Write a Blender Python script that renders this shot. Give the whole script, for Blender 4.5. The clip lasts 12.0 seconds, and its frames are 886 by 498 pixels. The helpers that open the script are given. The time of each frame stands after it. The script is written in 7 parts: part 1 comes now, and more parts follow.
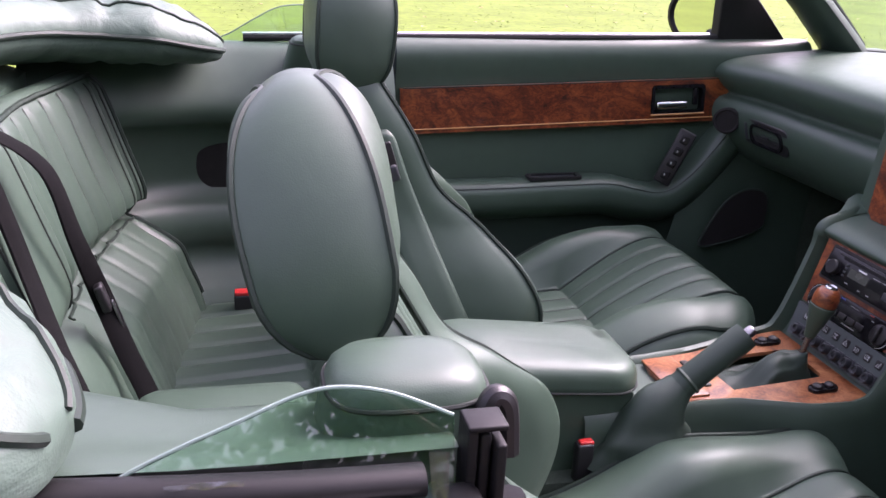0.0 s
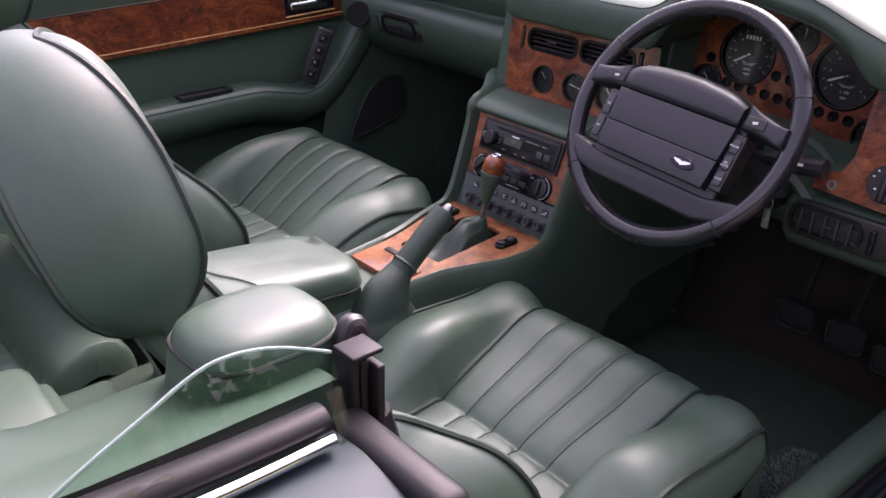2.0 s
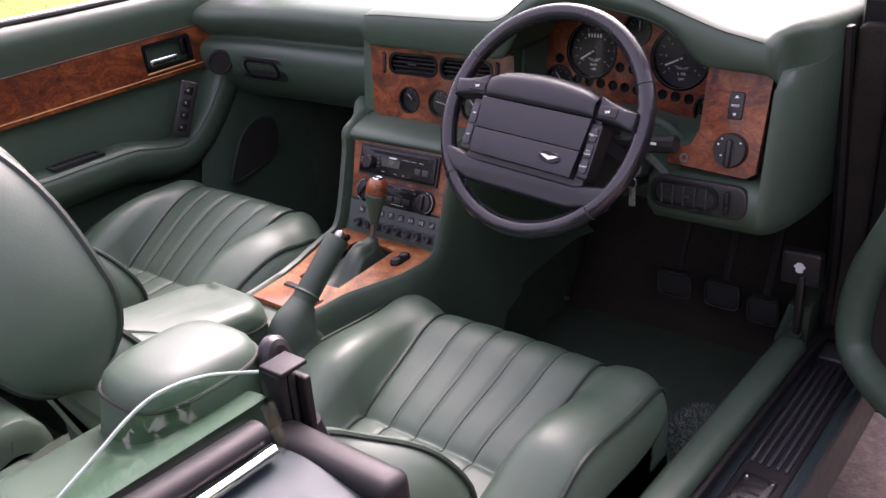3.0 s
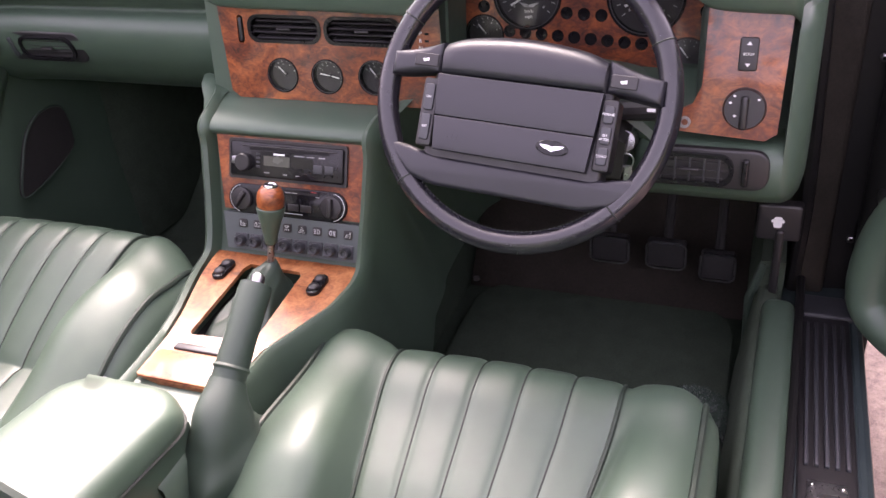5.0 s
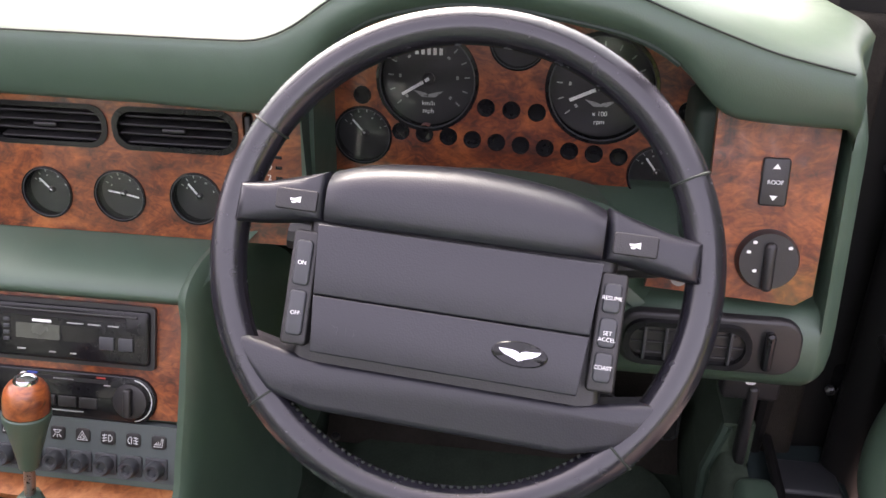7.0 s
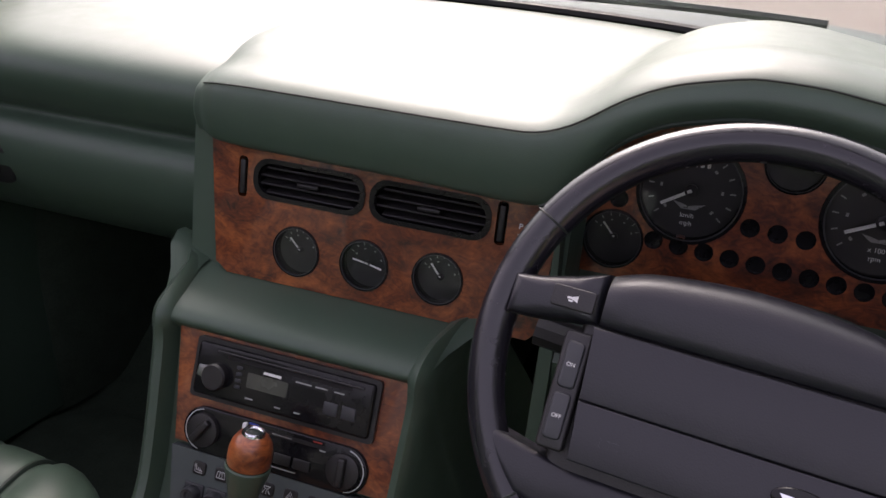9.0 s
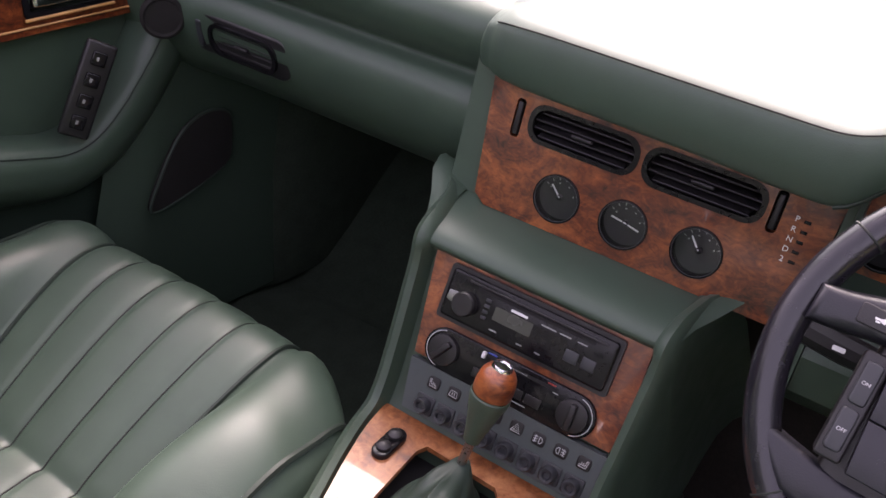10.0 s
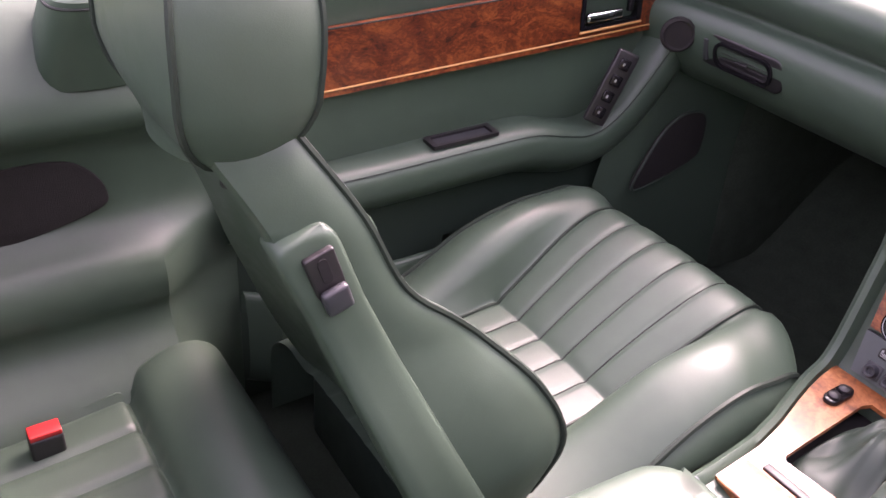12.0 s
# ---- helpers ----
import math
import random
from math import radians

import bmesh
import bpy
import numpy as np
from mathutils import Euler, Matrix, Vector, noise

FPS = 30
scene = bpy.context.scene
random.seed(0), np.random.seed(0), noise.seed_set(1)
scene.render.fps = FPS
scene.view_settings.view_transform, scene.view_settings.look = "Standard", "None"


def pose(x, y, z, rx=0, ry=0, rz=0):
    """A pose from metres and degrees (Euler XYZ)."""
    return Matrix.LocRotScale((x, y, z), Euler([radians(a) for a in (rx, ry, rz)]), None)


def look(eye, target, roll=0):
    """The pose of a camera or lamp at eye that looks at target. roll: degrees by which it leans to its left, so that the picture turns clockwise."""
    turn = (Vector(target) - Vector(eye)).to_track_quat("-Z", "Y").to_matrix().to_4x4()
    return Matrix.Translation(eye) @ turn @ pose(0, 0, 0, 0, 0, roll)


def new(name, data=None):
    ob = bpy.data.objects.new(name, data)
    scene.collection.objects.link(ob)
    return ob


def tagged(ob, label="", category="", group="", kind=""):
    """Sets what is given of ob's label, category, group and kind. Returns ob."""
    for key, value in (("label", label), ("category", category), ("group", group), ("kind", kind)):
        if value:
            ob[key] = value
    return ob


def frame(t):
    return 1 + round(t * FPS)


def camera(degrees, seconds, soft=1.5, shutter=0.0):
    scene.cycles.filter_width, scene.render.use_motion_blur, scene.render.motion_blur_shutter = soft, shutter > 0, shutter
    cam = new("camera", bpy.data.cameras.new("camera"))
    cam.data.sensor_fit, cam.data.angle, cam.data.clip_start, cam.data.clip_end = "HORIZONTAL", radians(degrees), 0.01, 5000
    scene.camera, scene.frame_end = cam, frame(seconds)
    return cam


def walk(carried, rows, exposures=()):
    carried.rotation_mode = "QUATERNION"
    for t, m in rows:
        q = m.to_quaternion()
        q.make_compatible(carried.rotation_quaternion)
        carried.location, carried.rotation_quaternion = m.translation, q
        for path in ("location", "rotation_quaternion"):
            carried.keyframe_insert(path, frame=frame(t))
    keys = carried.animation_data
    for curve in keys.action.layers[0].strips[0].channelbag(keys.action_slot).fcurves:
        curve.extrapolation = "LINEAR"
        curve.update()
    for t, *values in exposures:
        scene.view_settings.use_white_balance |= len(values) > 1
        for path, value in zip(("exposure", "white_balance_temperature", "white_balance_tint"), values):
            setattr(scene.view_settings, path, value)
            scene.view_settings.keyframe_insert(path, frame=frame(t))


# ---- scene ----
from mathutils import geometry

cam = camera(53.5, 12.0)
K, G = 1.10, 0.09  # metres in one unit of the plan, and the ground's level in the plan


def W(p):
    """A place of the plan in metres."""
    return Vector((p[0] * K, p[1] * K, (p[2] - G) * K))


EXPOSURES = [(0.0, 1.98, 6200, 45), (1.0, 2.17, 6350, 46), (1.5, 2.33, 6400, 46), (2.0, 1.98, 6480, 45), (2.5, 2.05, 6550, 44), (4.5, 3.0, 6950, 45), (5.0, 3.15, 7000, 45), (5.5, 3.17, 7050, 41), (6.5, 3.4, 7050, 31), (8.5, 1.72, 6850, 36), (9.5, 1.53, 6850, 39), (10.0, 2.18, 6880, 44), (10.5, 2.65, 6900, 48), (12.0, 2.98, 6950, 56)]
# seconds, eye, target, roll; in metres
PATH = [
    (0, (-1.063, -1.161, 1.173), (-0.594, 0.658, 0.489), 3.1),
    (0.5, (-1.063, -1.136, 1.173), (-0.469, 0.584, 0.343), 2.5),
    (1, (-1.169, -1.066, 1.214), (-0.306, 0.511, 0.338), 1.3),
    (1.5, (-1.212, -1.044, 1.203), (-0.1, 0.356, 0.306), 3.2),
    (2, (-1.223, -1.113, 1.211), (-0.018, 0.224, 0.339), 1.6),
    (2.5, (-1.259, -1.184, 1.22), (0.014, 0.112, 0.383), -1.7),
    (2.7, (-1.279, -1.181, 1.224), (0.047, 0.068, 0.398), -3.1),
    (4.3, (-1.174, -0.846, 1.209), (0.34, 0.032, 0.241), -4.9),
    (4.5, (-1.153, -0.795, 1.22), (0.374, 0.017, 0.215), -5.2),
    (5, (-1.11, -0.695, 1.225), (0.479, -0.046, 0.199), -5.0),
    (5.5, (-0.994, -0.613, 1.208), (0.65, -0.11, 0.187), -3.4),
    (6, (-0.836, -0.549, 1.178), (0.864, -0.215, 0.178), 0.4),
    (6.5, (-0.736, -0.485, 1.141), (0.988, -0.264, 0.152), 1.7),
    (6.7, (-0.712, -0.484, 1.143), (1.019, -0.263, 0.165), 0.9),
    (8.3, (-0.678, -0.443, 1.153), (1.11, -0.082, 0.333), 0.8),
    (8.5, (-0.692, -0.419, 1.141), (1.107, -0.007, 0.371), 1.7),
    (9, (-0.697, -0.391, 1.138), (1.046, 0.204, 0.358), 4.0),
    (9.5, (-0.722, -0.302, 1.18), (0.908, 0.366, 0.233), 7.9),
    (10, (-0.761, -0.275, 1.179), (0.768, 0.534, 0.176), 9.9),
    (10.5, (-0.841, -0.263, 1.187), (0.548, 0.714, 0.131), 10.9),
    (11, (-0.962, -0.253, 1.208), (0.291, 0.875, 0.132), 11.8),
    (11.5, (-1.041, -0.248, 1.231), (0.102, 0.981, 0.145), 10.6),
    (12, (-1.105, -0.34, 1.27), (-0.125, 1.027, 0.187), 4.9),
]
walk(cam, [(t, look(eye, target, roll)) for t, eye, target, roll in PATH], EXPOSURES)

# ---- world and sun ----
SUN_ELEV, SUN_AZ = 47.0, 22.0  # degrees; azimuth of the sun counted from +x towards +y
world = bpy.data.worlds.new("sky")
scene.world = world
world.use_nodes = True
wn = world.node_tree.nodes
sky = wn.new("ShaderNodeTexSky")
sky.sky_type = "NISHITA"
sky.sun_disc = False
sky.sun_elevation = radians(SUN_ELEV)
sky.sun_rotation = radians(90.0 - SUN_AZ)
sky.air_density, sky.dust_density, sky.ozone_density = 1.0, 6.0, 0.6
wn["Background"].inputs["Strength"].default_value = 0.165
haze = wn.new("ShaderNodeHueSaturation")  # thin high cloud: a paler sky
haze.inputs["Saturation"].default_value = 0.42
world.node_tree.links.new(sky.outputs["Color"], haze.inputs["Color"])
world.node_tree.links.new(haze.outputs["Color"], wn["Background"].inputs["Color"])
sun_data = bpy.data.lights.new("sun", "SUN")
sun_data.energy, sun_data.angle, sun_data.color = 1.0, radians(34), (1.0, 0.93, 0.84)
sun = new("sun", sun_data)
a, e = radians(SUN_AZ), radians(SUN_ELEV)
sun.matrix_world = look((0, 0, 0), (-math.cos(a) * math.cos(e), -math.sin(a) * math.cos(e), -math.sin(e)))


# ---- materials ----
def mat(name, color, rough=0.5, metal=0.0, var=0.12, scale=6.0, fine=0.0, fine_scale=400.0, coat=0.0, wrinkle=0.0, spec=0.5, rough_var=0.04, sheen=0.0, object_random=0.0):
    """A surface with colour and gloss varied at two scales and a fine relief."""
    m = bpy.data.materials.new(name)
    m.use_nodes = True
    nt = m.node_tree
    b = nt.nodes["Principled BSDF"]
    L = nt.links.new
    tc = nt.nodes.new("ShaderNodeTexCoord")
    n1 = nt.nodes.new("ShaderNodeTexNoise")
    n1.inputs["Scale"].default_value, n1.inputs["Detail"].default_value = scale, 6
    L(tc.outputs["Object"], n1.inputs["Vector"])
    n2 = nt.nodes.new("ShaderNodeTexNoise")
    n2.inputs["Scale"].default_value, n2.inputs["Detail"].default_value = scale * 9, 3
    L(tc.outputs["Object"], n2.inputs["Vector"])
    add = nt.nodes.new("ShaderNodeMath")
    add.operation = "ADD"
    L(n1.outputs["Fac"], add.inputs[0])
    L(n2.outputs["Fac"], add.inputs[1])
    mr = nt.nodes.new("ShaderNodeMapRange")
    mr.inputs["From Min"].default_value, mr.inputs["From Max"].default_value = 0.6, 1.4
    mr.inputs["To Min"].default_value, mr.inputs["To Max"].default_value = 1 - var, 1 + var
    L(add.outputs[0], mr.inputs["Value"])
    mul = nt.nodes.new("ShaderNodeVectorMath")
    mul.operation = "SCALE"
    mul.inputs[0].default_value = color
    L(mr.outputs["Result"], mul.inputs["Scale"])
    L(mul.outputs[0], b.inputs["Base Color"])
    rr = nt.nodes.new("ShaderNodeMapRange")
    rr.inputs["From Min"].default_value, rr.inputs["From Max"].default_value = 0.3, 0.7
    rr.inputs["To Min"].default_value, rr.inputs["To Max"].default_value = max(0.02, rough - rough_var), min(1, rough + rough_var)
    L(n2.outputs["Fac"], rr.inputs["Value"])
    L(rr.outputs["Result"], b.inputs["Roughness"])
    b.inputs["Metallic"].default_value = metal
    b.inputs["Specular IOR Level"].default_value = spec
    b.inputs["Coat Weight"].default_value = coat
    b.inputs["Coat Roughness"].default_value = 0.06
    b.inputs["Sheen Weight"].default_value = sheen
    if fine:
        v = nt.nodes.new("ShaderNodeTexVoronoi")
        v.inputs["Scale"].default_value = fine_scale
        L(tc.outputs["Object"], v.inputs["Vector"])
        bp = nt.nodes.new("ShaderNodeBump")
        bp.inputs["Strength"].default_value = fine
        bp.inputs["Distance"].default_value = 0.0012
        L(v.outputs["Distance"], bp.inputs["Height"])
        L(bp.outputs["Normal"], b.inputs["Normal"])
        if wrinkle:
            w = nt.nodes.new("ShaderNodeTexNoise")
            w.inputs["Scale"].default_value, w.inputs["Detail"].default_value, w.inputs["Distortion"].default_value = 14, 5, 1.2
            L(tc.outputs["Object"], w.inputs["Vector"])
            bw = nt.nodes.new("ShaderNodeBump")
            bw.inputs["Strength"].default_value, bw.inputs["Distance"].default_value = wrinkle, 0.010
            L(w.outputs["Fac"], bw.inputs["Height"])
            L(bw.outputs["Normal"], bp.inputs["Normal"])
    return m


def walnut(name, dark, mid, light, scale=1.0, coat=0.45):
    """Burr walnut under clear lacquer."""
    m = bpy.data.materials.new(name)
    m.use_nodes = True
    nt = m.node_tree
    L = nt.links.new
    b = nt.nodes["Principled BSDF"]
    tc = nt.nodes.new("ShaderNodeTexCoord")
    mp = nt.nodes.new("ShaderNodeMapping")
    mp.inputs["Scale"].default_value = (1.0, 1.0, 1.6)
    L(tc.outputs["Object"], mp.inputs["Vector"])
    n = nt.nodes.new("ShaderNodeTexNoise")
    n.inputs["Scale"].default_value, n.inputs["Detail"].default_value, n.inputs["Roughness"].default_value, n.inputs["Distortion"].default_value = 11 * scale, 9, 0.66, 1.7
    L(mp.outputs["Vector"], n.inputs["Vector"])
    w = nt.nodes.new("ShaderNodeTexNoise")
    w.inputs["Scale"].default_value, w.inputs["Detail"].default_value, w.inputs["Distortion"].default_value = 55 * scale, 5, 2.5
    L(mp.outputs["Vector"], w.inputs["Vector"])
    k = nt.nodes.new("ShaderNodeMath")
    k.operation = "MULTIPLY_ADD"
    k.inputs[1].default_value = 0.45
    L(w.outputs["Fac"], k.inputs[0])
    L(n.outputs["Fac"], k.inputs[2])
    r = nt.nodes.new("ShaderNodeValToRGB")
    e = r.color_ramp.elements
    e[0].position, e[0].color = 0.52, (*dark, 1)
    e[1].position, e[1].color = 0.92, (*light, 1)
    x = e.new(0.70)
    x.color = (*mid, 1)
    L(k.outputs[0], r.inputs["Fac"])
    knots = nt.nodes.new("ShaderNodeTexVoronoi")
    knots.inputs["Scale"].default_value = 60 * scale
    L(mp.outputs["Vector"], knots.inputs["Vector"])
    kr = nt.nodes.new("ShaderNodeMapRange")
    kr.inputs["From Min"].default_value, kr.inputs["From Max"].default_value = 0.05, 0.25
    kr.inputs["To Min"].default_value, kr.inputs["To Max"].default_value = 0.72, 1.0
    L(knots.outputs["Distance"], kr.inputs["Value"])
    mul = nt.nodes.new("ShaderNodeVectorMath")
    mul.operation = "SCALE"
    L(r.outputs["Color"], mul.inputs[0])
    L(kr.outputs["Result"], mul.inputs["Scale"])
    L(mul.outputs[0], b.inputs["Base Color"])
    b.inputs["Roughness"].default_value = 0.38
    b.inputs["Coat Weight"].default_value = coat
    b.inputs["Coat Roughness"].default_value = 0.035
    b.inputs["Coat IOR"].default_value = 1.6
    return m


def clear(name, tint, rough=0.0, gloss=0.04):
    """Thin glass: mostly lets the view through, and mirrors at the surface."""
    m = bpy.data.materials.new(name)
    m.use_nodes = True
    nt = m.node_tree
    L = nt.links.new
    out = nt.nodes["Material Output"]
    nt.nodes.remove(nt.nodes["Principled BSDF"])
    t = nt.nodes.new("ShaderNodeBsdfTransparent")
    t.inputs["Color"].default_value = (*tint, 1)
    g = nt.nodes.new("ShaderNodeBsdfGlossy")
    g.inputs["Roughness"].default_value = max(rough, 0.01)
    lw = nt.nodes.new("ShaderNodeLayerWeight")
    lw.inputs["Blend"].default_value = 0.5
    pw = nt.nodes.new("ShaderNodeMath")
    pw.operation = "POWER"
    pw.inputs[1].default_value = 4.5
    L(lw.outputs["Facing"], pw.inputs[0])
    f = nt.nodes.new("ShaderNodeMath")
    f.operation = "MULTIPLY_ADD"
    f.inputs[1].default_value, f.inputs[2].default_value = 0.95, gloss
    L(pw.outputs[0], f.inputs[0])
    mx = nt.nodes.new("ShaderNodeMixShader")
    L(f.outputs[0], mx.inputs["Fac"])
    L(t.outputs[0], mx.inputs[1])
    L(g.outputs[0], mx.inputs[2])
    L(mx.outputs[0], out.inputs["Surface"])
    return m


LEATHER = mat("green_leather", (0.0445, 0.077, 0.053), 0.44, var=0.09, scale=4, fine=0.06, fine_scale=700, wrinkle=0.035)
# gaiters and grip are this dark; low and inner trim gets shade as colour
LEATHER_DARK = mat("dark_and_shaded_leather", (0.024, 0.044, 0.031), 0.54, var=0.07, scale=4, fine=0.06, fine_scale=700)
VINYL = mat("pale_green_hood_cloth", (0.085, 0.130, 0.100), 0.52, var=0.14, scale=7, fine=0.12, fine_scale=500, wrinkle=0.45, spec=0.35)
PIPING = mat("green_piping", (0.024, 0.037, 0.028), 0.42, var=0.1, scale=20, spec=0.2)
SEAM = mat("dark_seam", (0.012, 0.018, 0.014), 0.7)
CARPET = mat("green_carpet", (0.046, 0.066, 0.047), 0.95, var=0.25, scale=25, fine=0.6, fine_scale=900, spec=0.15)
FLEECE = mat("green_fleece", (0.03, 0.06, 0.042), 0.95, var=0.4, scale=40, fine=1.0, fine_scale=250, sheen=0.5, spec=0.2)
WOOD = walnut("burr_walnut", (0.028, 0.006, 0.003), (0.135, 0.028, 0.008), (0.32, 0.090, 0.023))
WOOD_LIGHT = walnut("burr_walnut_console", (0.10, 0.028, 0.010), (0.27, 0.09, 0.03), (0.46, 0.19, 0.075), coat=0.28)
BLACK = mat("black_plastic", (0.014, 0.0135, 0.014), 0.42, var=0.15, scale=15, fine=0.1, fine_scale=700)
GLOSS_BLACK = mat("gloss_black_plastic", (0.008, 0.008, 0.009), 0.18, var=0.1, scale=15, spec=0.3)
WHEEL_LEATHER = mat("black_leather_rim", (0.0105, 0.0102, 0.0140), 0.24, var=0.10, scale=12, spec=0.6)
WHEEL_PAD = mat("charcoal_vinyl", (0.0122, 0.0126, 0.0172), 0.38, var=0.08, scale=14, fine=0.06, fine_scale=700)
FELT = mat("dark_felt", (0.028, 0.025, 0.021), 0.95, var=0.3, scale=20, fine=0.5, fine_scale=600, spec=0.1)
SLATE = mat("slate_grey_panel", (0.062, 0.078, 0.078), 0.5, var=0.08, scale=20)
RUBBER = mat("black_rubber", (0.009, 0.009, 0.009), 0.5, var=0.2, scale=20, spec=0.25)
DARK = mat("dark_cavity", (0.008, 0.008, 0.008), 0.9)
MESH = mat("speaker_cloth", (0.012, 0.011, 0.010), 0.9, var=0.3, scale=60, fine=0.6, fine_scale=900)
CHROME = mat("chrome", (0.75, 0.76, 0.78), 0.10, 1.0, var=0.04)
STEEL = mat("brushed_steel", (0.32, 0.32, 0.33), 0.3, 1.0, var=0.15, scale=40)
DIAL = mat("black_dial", (0.010, 0.011, 0.012), 0.45, var=0.1)
WHITE = mat("white_print", (0.72, 0.73, 0.72), 0.6, var=0.03)
DULL_RED = mat("dull_red_print", (0.28, 0.03, 0.02), 0.5)
PALE_PRINT = mat("pale_print", (0.50, 0.52, 0.52), 0.6, var=0.03)
PRINT = mat("grey_print", (0.30, 0.31, 0.30), 0.6, var=0.03)
RED = mat("red_plastic", (0.55, 0.03, 0.025), 0.4, var=0.1)
ORANGE_LINE = mat("boxwood_inlay", (0.55, 0.27, 0.09), 0.4, var=0.15, scale=40)
PAINT = mat("green_metallic_paint", (0.030, 0.045, 0.046), 0.5, 0.1, var=0.05, coat=0.0, spec=0.2)
BELT = mat("black_webbing", (0.006, 0.006, 0.006), 0.95, var=0.2, scale=50, fine=0.5, fine_scale=1200, spec=0.1)
BLUE_STRIP = mat("blue_print", (0.03, 0.06, 0.30), 0.5)
LCD = mat("grey_display", (0.055, 0.06, 0.05), 0.25, var=0.05)
BUTTON = mat("slate_button", (0.030, 0.033, 0.037), 0.42, var=0.1, scale=20)
GLASS = clear("green_glass", (0.80, 0.92, 0.86), gloss=0.09)
LENS = clear("dial_glass", (0.97, 0.97, 0.97), gloss=0.02)
WINDSCREEN = clear("windscreen_glass", (0.86, 0.93, 0.90))
FILM = clear("clear_film", (0.75, 0.78, 0.78), 0.25, gloss=0.25)
MIRROR = mat("mirror_glass", (0.85, 0.86, 0.87), 0.03, 1.0, var=0.01, rough_var=0.0)
BARK = mat("bark", (0.10, 0.075, 0.05), 0.9, var=0.4, scale=8, fine=0.8, fine_scale=30)
LEAF = mat("leaf", (0.05, 0.09, 0.025), 0.6, var=0.4, scale=3)


# ---- shapes: each gives (vertices, faces) in the plan ----
def grid(rows, close_u=False, close_v=False):
    nu, nv = len(rows), len(rows[0])
    V = [tuple(p) for r in rows for p in r]
    F = [(i * nv + j, i * nv + (j + 1) % nv, (i + 1) % nu * nv + (j + 1) % nv, (i + 1) % nu * nv + j) for i in range(nu if close_u else nu - 1) for j in range(nv if close_v else nv - 1)]
    return V, F


def loft(rings):
    """Closed rings, joined, with both ends capped."""
    V, F = grid(rings, False, True)
    n = len(rings[0])
    F += [tuple(range(n))[::-1], tuple(range(len(V) - n, len(V)))]
    return V, F


def merge(*shapes):
    V, F = [], []
    for v, f in shapes:
        k = len(V)
        V += v
        F += [tuple(i + k for i in q) for q in f]
    return V, F


def spline(pts, n=8, closed=False):
    """A smooth line through the points, n steps to each span."""
    P = [Vector(p) for p in pts]
    m = len(P)
    out = []
    for i in range(m if closed else m - 1):
        if closed:
            a, b, c, d = P[i - 1], P[i], P[(i + 1) % m], P[(i + 2) % m]
        else:
            a, b, c, d = P[max(i - 1, 0)], P[i], P[i + 1], P[min(i + 2, m - 1)]
        for k in range(n):
            t = k / n
            out.append(0.5 * ((2 * b) + (c - a) * t + (2 * a - 5 * b + 4 * c - d) * t * t + (3 * b - a - 3 * c + d) * t ** 3))
    if not closed:
        out.append(P[-1])
    return out


def tube(pts, r, n=8, closed=False, flat=1.0):
    """A cord along the points; r may be a function of 0 to 1. flat squashes it."""
    P = [Vector(p) for p in pts]
    m = len(P)
    rings, up = [], None
    for i in range(m):
        d = (P[(i + 1) % m] - P[i - 1]) if closed else (P[min(i + 1, m - 1)] - P[max(i - 1, 0)])
        d.normalize()
        if up is None:
            up = Vector((0, 0, 1)) if abs(d.z) < 0.9 else Vector((1, 0, 0))
        s = d.cross(up)
        s.normalize()
        up = s.cross(d)
        q = r(i / max(1, m - 1)) if callable(r) else r
        rings.append([P[i] + s * (q * math.cos(2 * math.pi * k / n)) + up * (q * flat * math.sin(2 * math.pi * k / n)) for k in range(n)])
    if closed:
        return grid(rings, True, True)
    return loft(rings)


def axes(o, u, v):
    """The matrix of a flat frame: origin, its right and its up; the third axis points out."""
    u, v = Vector(u).normalized(), Vector(v)
    w = u.cross(v).normalized()
    v = w.cross(u)
    return Matrix(((u.x, v.x, w.x, o[0]), (u.y, v.y, w.y, o[1]), (u.z, v.z, w.z, o[2]), (0, 0, 0, 1)))


def moved(shape, m):
    return [tuple(m @ Vector(p)) for p in shape[0]], shape[1]


def rrect(w, h, r, n=5, cx=0.0, cy=0.0):
    r = min(r, w / 2 - 1e-5, h / 2 - 1e-5)
    out = []
    for (sx, sy), a0 in (((1, 1), 0), ((-1, 1), 90), ((-1, -1), 180), ((1, -1), 270)):
        for k in range(n + 1):
            a = radians(a0 + 90 * k / n)
            out.append((cx + sx * (w / 2 - r) + r * math.cos(a), cy + sy * (h / 2 - r) + r * math.sin(a)))
    return out


def circle(r, n=32, cx=0.0, cy=0.0):
    return [(cx + r * math.cos(2 * math.pi * k / n), cy + r * math.sin(2 * math.pi * k / n)) for k in range(n)]


